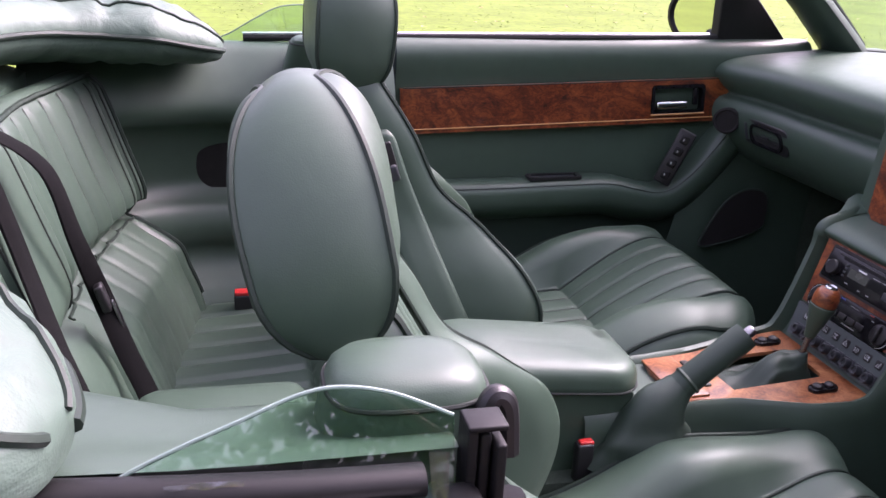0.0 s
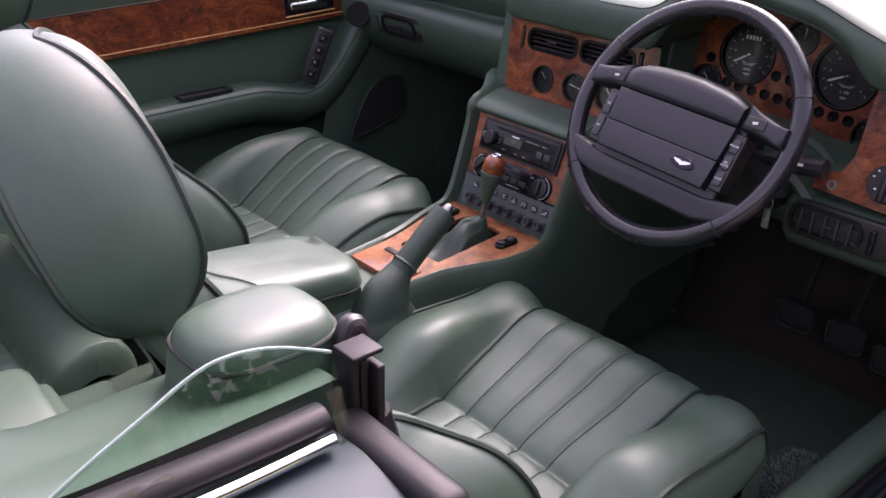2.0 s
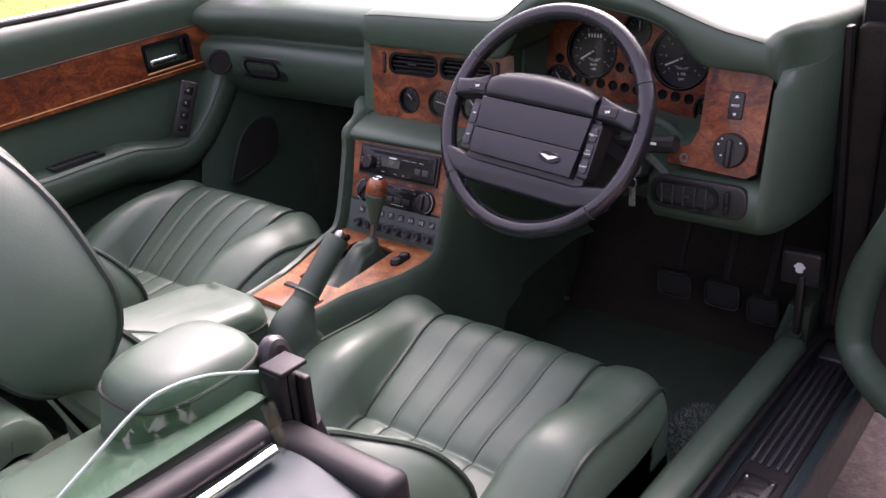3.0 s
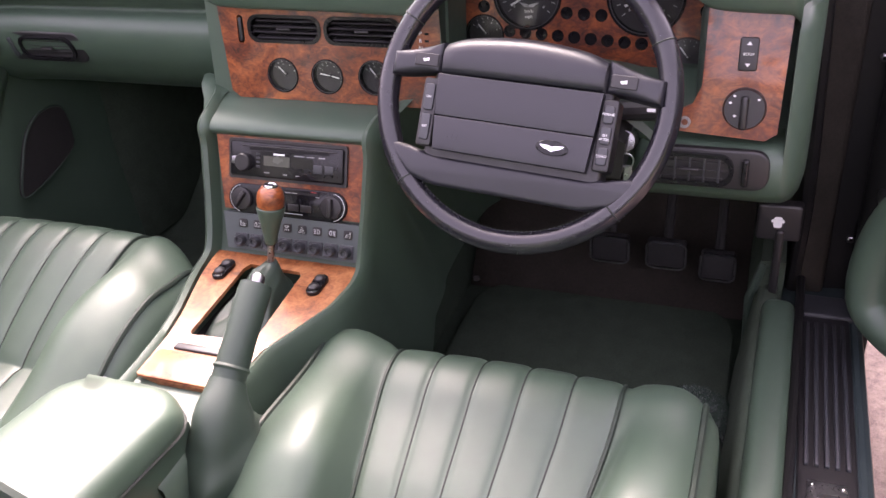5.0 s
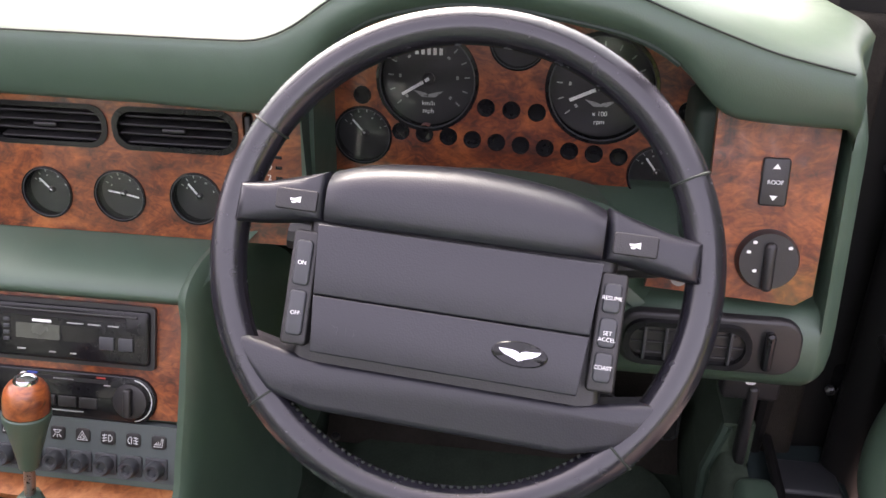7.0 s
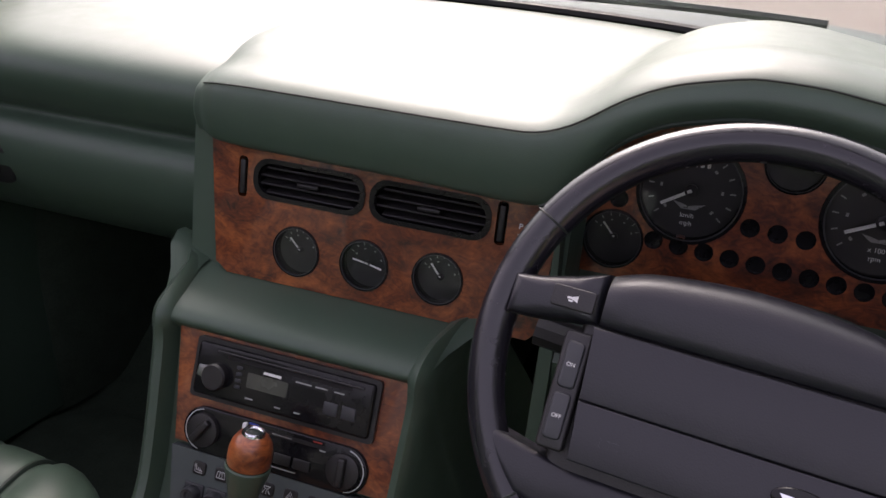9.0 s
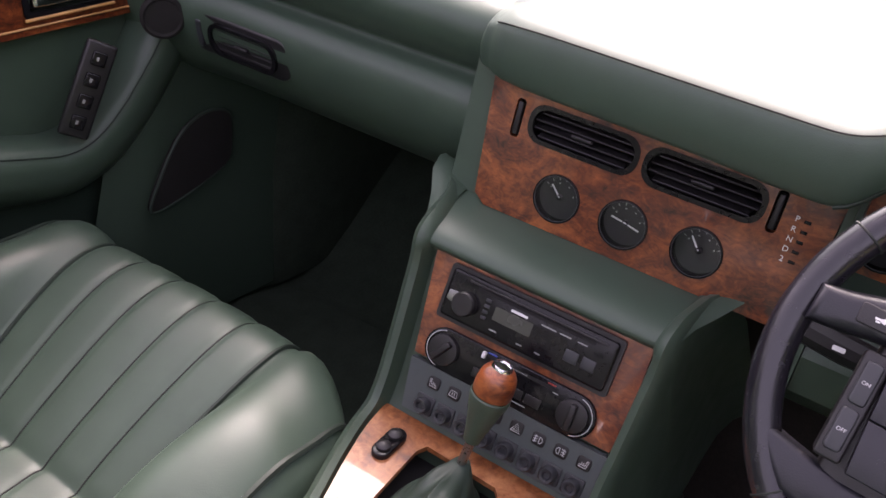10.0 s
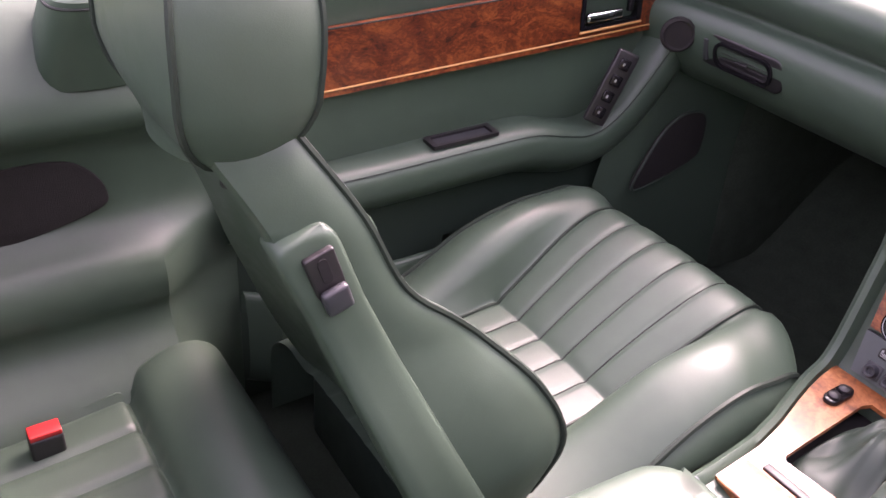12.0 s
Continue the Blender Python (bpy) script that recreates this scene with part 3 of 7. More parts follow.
def cushion_rows(yc, dx, dz, inb, lift):
    P = cushion_profile()
    peak = max(range(len(P)), key=lambda i: P[i].z)
    line = [(p.x, p.z) for p in spline([(x, 0, z) for x, z in BOLSTER], 6)]
    soft = []  # the side bolsters run smoothly past the fold
    for i, p in enumerate(P):
        own = Vector((p.x, 0, lerp(line, p.x)))
        soft.append(own.lerp(p, smooth(-0.19, -0.10, p.x) if i <= peak else 1.0))
    rows = []
    for i, p in enumerate(P):
        d = (P[min(i + 1, len(P) - 1)] - P[max(i - 1, 0)]).normalized()
        n = Vector((-d.z, 0, d.x)).lerp(Vector((0, 0, 1)), smooth(-0.10, -0.20, p.x)).normalized()
        fold = -0.003 * math.exp(-((p.x + 0.312) / 0.008) ** 2) if p.z < 0.5 else 0
        row = []

        def put(y, h):
            q = p.lerp(soft[i], smooth(SEAM_Y, SEAM_Y + 0.03, abs(y))) + n * h
            y *= 1 + 0.055 * smooth(0.15, 0.26, y * inb)
            y *= 1 + (0.15 * smooth(-0.33, -0.12, p.x) - 0.04) * smooth(0.235, 0.14, abs(y))
            r = (1.0 if inb < 0 else -0.45) * smooth(0.15, 0.26, y * inb) * smooth(-0.26, -0.09, p.x)
            row.append((q.x + dx - 0.040 * r, yc + y, max(q.z, 0.26) - (0.016 * r if q.z > 0.40 else 0.0) + lift + dz * smooth(-0.33, -0.16, p.x)))

        flat = 1 - 0.5 * smooth(-0.27, -0.12, p.x)
        for y, h in YS:
            put(y, h * flat if h > 0 else h)
        for y in MID:
            put(y, pleat(y) * (0.55 + 0.45 * smooth(-0.33, -0.30, p.x)) - 0.004 + fold + 0.012 * (1 - (y / SEAM_Y) ** 2) * 0.3)
        for y, h in YS[::-1]:
            put(-y, h * flat if h > 0 else h)
        rows.append(row)
    n0, top = len(YS), peak + 6
    for _ in range(14):  # ease the padding of the bolsters
        for j in list(range(3, n0 - 1)) + list(range(len(rows[0]) - n0 + 1, len(rows[0]) - 3)):
            col = [Vector(r[j]) for r in rows]
            for i in range(2, top):
                rows[i][j] = tuple((col[i - 1] + 2 * col[i] + col[i + 1]) / 4)
    return rows


# height stations of the backrest: rear x, z; crest of the side bolster x, z; middle x, z; half width
BACK = [
    (-0.585, 0.400, -0.545, 0.420, -0.560, 0.420, 0.185), (-0.625, 0.480, -0.492, 0.505, -0.575, 0.500, 0.205), (-0.652, 0.540, -0.474, 0.575, -0.590, 0.560, 0.212),
    (-0.685, 0.620, -0.502, 0.640, -0.610, 0.630, 0.190), (-0.718, 0.695, -0.554, 0.690, -0.633, 0.695, 0.158), (-0.728, 0.722, -0.587, 0.718, -0.645, 0.722, 0.148),
    (-0.748, 0.775, -0.642, 0.760, -0.670, 0.770, 0.138), (-0.778, 0.842, -0.681, 0.833, -0.705, 0.840, 0.126), (-0.807, 0.895, -0.722, 0.895, -0.735, 0.895, 0.108),
    (-0.817, 0.916, -0.740, 0.920, -0.752, 0.920, 0.094), (-0.821, 0.928, -0.763, 0.934, -0.772, 0.934, 0.074), (-0.817, 0.936, -0.785, 0.942, -0.790, 0.942, 0.048),
    (-0.808, 0.942, -0.798, 0.945, -0.800, 0.945, 0.022)]


def back_stations():
    a = spline([(s[0], s[6], s[1]) for s in BACK], 5)
    b = spline([(s[2], 0, s[3]) for s in BACK], 5)
    c = spline([(s[4], 0, s[5]) for s in BACK], 5)
    return list(zip(a, b, c))


def backrest(yc, dx, dz, lean, tilt, top, dip):
    rings, edge_l, edge_r, seam_l, seam_r = [], [], [], [], []
    for r, f, c in back_stations():
        w = r.y
        R = Vector((r.x, 0, r.z))
        k = lean * (r.z - 0.45)
        R.x, f, c = R.x + k, f + Vector((k, 0, 0)), c + Vector((k, 0, 0))
        sy = min(SEAM_Y, w * 0.62)
        ring = []

        def put(base, y):
            ring.append((base.x + dx, yc + y + yk, base.z + zk + dip * y / 0.16 * smooth(0.55, 0.90, r.z)))

        yk = tilt * smooth(0.55, 0.90, r.z)
        zk = dz + (top - dz) * smooth(0.60, 0.90, r.z)
        zd = dip * smooth(0.55, 0.90, r.z) / 0.16
        put(R + Vector((0.022, 0, 0)), 0)
        put(R + Vector((0.014, 0, 0)), -w * 0.5)
        put(R, -w * 0.85)
        put(R.lerp(f, 0.06), -w * 0.96)
        put(R.lerp(f, 0.30), -w * 1.0)
        put(R.lerp(f, 0.60), -w * 1.02)
        put(R.lerp(f, 0.84), -w * 1.02)
        put(R.lerp(f, 0.94), -w * 0.99)
        edge_l.append(Vector((R.lerp(f, 0.97).x + dx, yc - w * 0.985 + yk, R.lerp(f, 0.97).z + zk - zd * w)))
        put(f, -w * 0.955)
        put(f.lerp(c, 0.04), -w * 0.90)
        put(f.lerp(c, 0.35), -(w * 0.45 + sy * 0.55))
        put(f.lerp(c, 0.85), -sy * 1.04)
        seam_l.append(Vector((c.x + dx, yc - sy + yk, c.z + zk - zd * sy)))
        for k in range(31):
            y = -sy + 2 * sy * k / 30
            put(c + Vector((pleat(y / sy * SEAM_Y) - 0.004, 0, 0)), y)
        put(f.lerp(c, 0.85), sy * 1.04)
        seam_r.append(Vector((c.x + dx, yc + sy + yk, c.z + zk + zd * sy)))
        put(f.lerp(c, 0.35), (w * 0.45 + sy * 0.55))
        put(f.lerp(c, 0.04), w * 0.90)
        put(f, w * 0.955)
        edge_r.append(Vector((R.lerp(f, 0.97).x + dx, yc + w * 0.985 + yk, R.lerp(f, 0.97).z + zk + zd * w)))
        put(R.lerp(f, 0.94), w * 0.99)
        put(R.lerp(f, 0.84), w * 1.02)
        put(R.lerp(f, 0.60), w * 1.02)
        put(R.lerp(f, 0.30), w * 1.0)
        put(R.lerp(f, 0.06), w * 0.96)
        put(R, w * 0.85)
        put(R + Vector((0.014, 0, 0)), w * 0.5)
        rings.append(ring)
    return loft(rings), edge_l, edge_r, seam_l, seam_r


def headrest(parent, xc, yc, zb, half, height, thick, lean, shear=0.0, yaw=0.0):
    """A deep padded head restraint: a wide band over the top and down both sides, piped on each edge."""
    n = 48
    arc = []
    for k in range(n + 1):
        a = math.pi * (1.18 - 1.36 * k / n)
        ca, sa = math.cos(a), math.sin(a)
        y = half * math.copysign(abs(ca) ** 0.75, ca) * (1.0 - 0.10 * max(0.0, sa)) * (1.0 - 0.5 * max(0.0, -sa) ** 1.5)
        z = height * (0.36 + 0.64 * math.copysign(abs(sa) ** 0.62, sa)) if sa > 0 else height * (0.36 + 0.62 * sa)
        arc.append((y + shear * z / height, z))
    m = Matrix.Translation((xc, yc, zb)) @ Matrix.Rotation(radians(yaw), 4, "Z") @ Matrix.Rotation(radians(lean), 4, "Y")

    def h(k):
        q = abs(2 * k / n - 1)
        return thick * (0.42 + 1.25 * q) * (1 - q ** 3) ** 0.6 + 0.0015

    band, front, rear = [], [], []
    for k, (y, z) in enumerate(arc):
        row = []
        t = h(k)
        o = Vector((0, y - shear * z / height, z - height * 0.40)).normalized()
        for j in range(9):
            q = -1 + 2 * j / 8
            p = Vector((q * t, y, z)) + o * (0.010 * (1 - q * q))
            row.append(tuple(m @ p))
        band.append(row)
        front.append(m @ Vector((t, y, z)))
        rear.append(m @ Vector((-t, y, z)))
    part("band", grid(band), LEATHER, parent)
    for name, side in (("front_panel", 1), ("rear_panel", -1)):
        rows = []
        for k in range(n // 2 + 1):
            a, b = arc[k], arc[n - k]
            t0 = h(k)
            row = []
            for j in range(17):
                q = j / 16
                s = math.sin(math.pi * q)
                e = math.sin(math.pi * min(1.0, k / (n / 2)) * 0.9 + 0.15)
                row.append(tuple(m @ Vector((side * 0.985 * (max(t0, thick * 0.75 * s ** 0.5 * smooth(0.15, 0.6, abs(2 * k / n - 1))) + (0.014 if side > 0 else 0.012) * s * e), a[0] + (b[0] - a[0]) * q, a[1] + (b[1] - a[1]) * q))))
            rows.append(row)
        part(name, grid(rows), LEATHER, parent)
    part("piping", tube(front + rear[::-1], 0.0032, 6, True), PIPING, parent)
    for q in (-0.035, 0.035):
        part("post_gaiter", tube([m @ Vector((0.012, q, 0.06)), m @ Vector((0.014, q, -0.03))], 0.010, 10), BLACK, parent, "black head restraint post cover")


def front_seat(yc, dx, dz, label, hr, lift, lean, tilt, rise, top, dip):
    s = root("front_seat", (-0.33 + dx, yc, 0.25), label, "car seat", "front seats")
    inb = -1 if yc > 0 else 1
    rows = cushion_rows(yc, dx, dz, inb, lift)
    part("cushion", grid(rows), LEATHER, s, sharp=80)
    n0 = len(YS)
    for k in range(1, 5):
        part("stitch_line", tube([Vector(r[n0 + 10 * k]) + Vector((0, 0, 0.0004)) for r in rows[6:-14]], 0.0011, 5), SEAM, s)
    for idx in (n0, -n0 - 1):
        part("piping", tube([Vector(r[idx]) + Vector((0, 0, 0.0015)) for r in rows[10:-6]], 0.003, 6), PIPING, s)
    for idx in (5, -6):
        part("piping", tube([Vector(r[idx]) + Vector((0, 0, 0.002)) for r in rows[4:-12]], 0.0042, 6), PIPING, s)
    k = min(range(len(rows)), key=lambda i: abs(rows[i][30][0] - dx + 0.312) if rows[i][30][2] > 0.4 else 9)
    part("cross_seam", tube([Vector(rows[k][n0]).lerp(Vector(rows[k][-n0 - 1]), q / 12) + Vector((0.004, 0, 0.002)) for q in range(13)], 0.0026, 6), PIPING, s)
    # seat base takes the darker leather, shade under the cushion painted in
    part("base", rbox((-0.32 + dx, yc, 0.315 + dz), (0.50, 0.47, 0.19), 0.02), LEATHER_DARK, s, "leather seat base with shade in its colour")
    body_shape, el, er, sl, sr = backrest(yc, dx, rise, lean, tilt, top, dip)
    part("backrest", body_shape, LEATHER, s, sharp=60)
    for line in (el, er):
        part("piping", tube(line[4:-2], 0.0036, 6), PIPING, s)
    for line in (sl, sr):
        part("piping", tube([p + Vector((0.002, 0, 0.001)) for p in line[4:-6]], 0.0028, 6), PIPING, s)
    # side shell with the folding latch, on the inboard side
    rear = [(0.47, -0.642), (0.601, -0.688), (0.77, -0.752), (0.838, -0.783), (0.850, -0.787), (0.857, -0.780), (0.863, -0.765), (0.867, -0.752), (0.868, -0.744)]
    fore = [(0.47, -0.565), (0.549, -0.592), (0.684, -0.655), (0.798, -0.708), (0.848, -0.726), (0.857, -0.730), (0.863, -0.735), (0.867, -0.740), (0.868, -0.743)]
    prof = [(r.z, r.y) for r, _, _ in back_stations()]

    def shell_at(x, z, out):
        return (x + 0.014 + dx + lean * (z - 0.45), yc + tilt * smooth(0.55, 0.90, z) + inb * (lerp(prof, z - 0.026) * 1.02 + out), z - 0.026 + rise + (top - rise + dip * 0.9) * smooth(0.58, 0.90, z))

    levels = [0.47 + 0.378 * k / 22 for k in range(23)] + [0.853, 0.857, 0.861, 0.864, 0.866, 0.867, 0.868]
    rings = []
    for z in levels:
        a, b = lerp(rear, z), lerp(fore, z)
        rings.append([shell_at(a + (b - a) * q, z, out - 0.004 * smooth(0.861, 0.868, z)) for q, out in ((0, -0.03), (0, 0.001), (0.03, 0.004), (0.09, 0.006), (0.3, 0.0065), (0.5, 0.0065), (0.7, 0.0065), (0.91, 0.006), (0.97, 0.004), (1, 0.001), (1, -0.03))])
    rings.append([shell_at(-0.744, 0.868, -0.03)] * 11)
    if inb > 0:
        rings = [r[::-1] for r in rings]
    part("side_shell", grid(rings), LEATHER, s, sharp=60)
    m = axes(shell_at(-0.744, 0.823, 0.0065), (inb * -0.95, 0, inb * -0.31), (-0.31, 0, 0.95))
    lt = part("latch", plate(rrect(0.029, 0.060, 0.003), 0.006, m @ Matrix.Translation((0, 0, 0.003)), 0.002), BLACK, s, "dark plastic seat-tilt latch")
    part("latch_slot", plate(rrect(0.009, 0.026, 0.004), 0.002, m @ Matrix.Translation((0, 0.012, 0.0042))), DARK, lt)
    part("latch_lever", rbox((0, -0.018, 0.008), (0.026, 0.026, 0.010), 0.004, m), BUTTON, lt, "grey plastic lever")
    headrest(s, *hr)
    return s


front_seat(0.380, 0.0, 0.0, "green leather passenger seat with pleated centre and piping", (-0.782, 0.376, 0.895, 0.108, 0.21, 0.056, 4), 0.024, 0.0, 0.0, 0.0, 0.022, 0.0)
front_seat(-0.370, -0.102, -0.036, "green leather driver's seat with pleated centre and piping", (-0.870, -0.362, 0.826, 0.099, 0.203, 0.055, -15, 0.085, -7), 0.004, 0.02, 0.055, 0.0, -0.052, 0.026)


# ---- rear seat ----
BENCH = [(0.43, -1.060), (0.50, -1.078), (0.56, -1.094), (0.61, -1.110), (0.650, -1.136), (0.668, -1.158), (0.685, -1.164), (0.72, -1.172), (0.80, -1.200), (0.88, -1.226), (0.91, -1.238), (0.925, -1.252), (0.928, -1.270), (0.915, -1.30), (0.88, -1.31)]


def rear_backrest(parent):
    """One shell across the car, wrapped forward at its ends, with two pleated places and a fold at the small of the back."""
    pr = spline([(x - 0.012 - 0.016 * smooth(0.74, 0.66, z), 0, z - 0.030 * smooth(0.45, 0.60, z)) for z, x in BENCH], 5)
    k_top = max(range(len(pr)), key=lambda i: pr[i].z)
    k_fold = min(range(len(pr)), key=lambda i: abs(pr[i].z - 0.644) if i < k_top else 9)
    rows = []
    for i, p in enumerate(pr):
        row = []
        for j in range(181):
            y = -0.45 + 1.005 * j / 180
            c = 0.325 if y > 0.05 else -0.285
            u = (y - c) / 0.215
            inside = smooth(1.0, 0.97, abs(u))
            face = smooth(0.90, 0.87, p.z) if i < k_top else 0.0
            pl = pleat(u * SEAM_Y, 7, 0.008) * inside * face * (0.4 + 0.6 * smooth(0.57, 0.65, p.z))
            plain = 0.010 * (1 - inside) * face
            groove = -0.012 * math.exp(-((p.z - 0.642) / 0.009) ** 2) if i < k_top else 0.0
            wrap = (0.062 if p.z > 0.67 else 0.040) * smooth(0.24, 0.60, abs(y + (0.10 if y < 0 else 0)))
            low = 0.030 * smooth(0.11, 0.16, y) * smooth(0.63, 0.57, p.z)
            gap = -0.05 * smooth(0.012, 0.0, abs(y - 0.105)) * smooth(0.63, 0.59, p.z)
            row.append((p.x + pl + plain + groove + wrap + low + gap, y, p.z))
        rows.append(row)
    part("backrest", grid(rows), LEATHER, parent)
    part("piping", tube([Vector(p) + Vector((0.003, 0, 0.002)) for p in rows[k_top - 6]], 0.0042, 6), PIPING, parent)
    for j in (0, -1):
        part("piping", tube([Vector(r[j]) + Vector((0.002, 0, 0)) for r in rows[4:k_top - 4]], 0.0045, 6), PIPING, parent)
    for c in (0.325, -0.285):
        for k in range(8):
            j = round((c - 0.215 + 0.43 * k / 7 + 0.45) / 1.005 * 180)
            part("stitch_line", tube([Vector(r[j]) + Vector((0.001, 0, 0)) for r in rows[k_fold + 2:k_top - 7]], 0.0014, 5), SEAM, parent)
    part("fold_piping", tube([Vector(p) + Vector((0.004, 0, -0.001)) for p in rows[k_fold - 3][100:]], 0.0026, 6), PIPING, parent)


def rear_cushion(parent, y0, y1):
    """A pleated squab with a plain roll along its front."""
    pr = spline([(-1.10, 0, 0.440), (-1.0, 0, 0.446), (-0.90, 0, 0.453), (-0.852, 0, 0.458), (-0.838, 0, 0.462), (-0.815, 0, 0.487), (-0.775, 0, 0.504), (-0.738, 0, 0.500), (-0.713, 0, 0.474), (-0.704, 0, 0.42), (-0.71, 0, 0.35), (-0.72, 0, 0.28)], 5)
    yc, half = (y0 + y1) / 2, (y1 - y0) / 2
    rows = []
    for p in pr:
        row = []
        for j in range(91):
            u = -1 + 2 * j / 90
            back = smooth(-0.830, -0.842, p.x) if p.z > 0.43 else 0.0
            pl = (pleat(u / 0.86 * SEAM_Y, 7, 0.008) if abs(u) < 0.86 else 0.010) * back
            groove = -0.010 * math.exp(-((p.x + 0.840) / 0.006) ** 2) if p.z > 0.43 else 0.0
            end = 0.045 * (1 - math.sqrt(max(0.0, 1 - smooth(0.90, 1.0, abs(u)) ** 2)))
            row.append((p.x - 0.3 * end * (p.x > -0.76), yc + half * u, p.z + pl + groove - end))
        rows.append(row)
    part("cushion", grid(rows), LEATHER, parent)


rs = root("rear_bench", (-1.0, 0, 0.25), "green leather two-place rear bench with pleated backs", "bench seat")
rear_backrest(rs)
rear_cushion(rs, 0.10, 0.61)
rear_cushion(rs, -0.45, -0.12)
box = root("rear_console", (-0.98, -0.015, 0.30), "padded green leather box between the rear seats", "rear console")
part("lid", rbox((-0.985, -0.015, 0.515), (0.235, 0.180, 0.065), 0.026), LEATHER, box)
part("lid_seam", tube([(x, y, 0.495) for x, y in rrect(0.238, 0.183, 0.026, 5, -0.985, -0.015)], 0.002, 6, True), SEAM, box)
part("base", rbox((-0.970, -0.015, 0.40), (0.250, 0.170, 0.21), 0.012), LEATHER, box)
part("front_step", rbox((-0.815, -0.015, 0.385), (0.10, 0.165, 0.19), 0.016), LEATHER, box)


# ---- dashboard ----
def face_frame(x, y, z, tilt=0.0):
    """A frame on a face that looks back at the seats: right, up and out, leaning back by tilt degrees."""
    t = radians(tilt)
    return axes((x, y, z), (0, -1, 0), (math.sin(t), 0, math.cos(t)))


def shift(m, u, v, w=0.0):
    return m @ Matrix.Translation((u, v, w))


def gauge(parent, m, r, needle, ticks=9, span=(220, -40), depth=0.010, second=None):
    """A recessed round dial: bezel, face, marks, needle and glass."""
    g = part("dial", plate(circle(r, 36), 0.002, shift(m, 0, 0, -depth)), DIAL, parent, "black round dial")
    part("bezel", lathe([(r * 0.97, -depth), (r * 0.97, 0.0), (r * 1.0, 0.0022), (r * 1.06, 0.0020), (r * 1.08, -0.001)], m, 36), GLOSS_BLACK, g)
    rim = [m @ Vector((r * 0.985 * math.cos(a), r * 0.985 * math.sin(a), 0.0016)) for a in [2 * math.pi * k / 40 for k in range(40)]]
    part("rim", tube(rim, r * 0.012 + 0.0002, 5, True), BUTTON, g)
    marks = []
    for k in range(ticks):
        a = radians(span[0] + (span[1] - span[0]) * k / (ticks - 1))
        f = m @ Matrix.Rotation(a, 4, "Z")
        marks.append(rbox((r * 0.80, 0, -depth + 0.0006), (r * 0.11, r * 0.025, 0.0008), 0, f))
        if k % 2 == 0:
            marks.append(rbox((r * 0.60, 0, -depth + 0.0006), (r * 0.05, r * 0.07, 0.0006), 0, f))
    part("marks", merge(*marks), PRINT, g)
    for a in ([needle] if second is None else [needle, second]):
        f = m @ Matrix.Rotation(radians(a), 4, "Z")
        part("needle", rbox((r * 0.32, 0, -depth + 0.003), (r * 0.66, r * 0.065, 0.001), 0.0002, f), WHITE, g)
    part("hub", lathe([(r * 0.13, -depth), (r * 0.13, -depth + 0.004), (r * 0.08, -depth + 0.005)], m, 16), BLACK, g)
    lens = part("lens", plate(circle(r * 0.97, 36), 0.0008, shift(m, 0, 0, -0.0008)), LENS, g)
    lens.visible_shadow = False
    return g


def air_vent(parent, m, w, h, slats=4, wheel=True):
    """A louvred outlet set through its panel."""
    v = part("vent", plate(rrect(w, h, h * 0.42), 0.006, shift(m, 0, 0, 0.002), holes=[rrect(w - 0.010, h - 0.009, h * 0.36)]), GLOSS_BLACK, parent, "black louvred air vent")
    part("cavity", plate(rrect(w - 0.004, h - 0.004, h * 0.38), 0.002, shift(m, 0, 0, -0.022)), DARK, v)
    for k in range(slats):
        y = -h / 2 + h * (k + 1) / (slats + 1)
        ww = w - 0.012 - (0.012 if k in (0, slats - 1) else 0)
        part("slat", rbox((0, y, -0.008), (ww, 0.0022, 0.012), 0.0008, m @ Matrix.Translation((0, y, -0.008)) @ Matrix.Rotation(radians(18), 4, "X") @ Matrix.Translation((0, -y, 0.008))), BLACK, v)
    part("tab", rbox((0, 0, 0.001), (0.022, 0.004, 0.006), 0.0015, m), BLACK, v)
    return v


PASS = [(0.47, 0.964), (0.30, 0.957), (0.20, 0.947), (0.15, 0.940), (0.118, 0.931), (0.100, 0.919), (0.093, 0.903), (0.097, 0.886), (0.109, 0.868), (0.124, 0.855), (0.122, 0.848), (0.106, 0.842), (0.094, 0.826), (0.094, 0.800), (0.109, 0.765), (0.145, 0.725), (0.20, 0.695), (0.30, 0.680), (0.40, 0.66)]


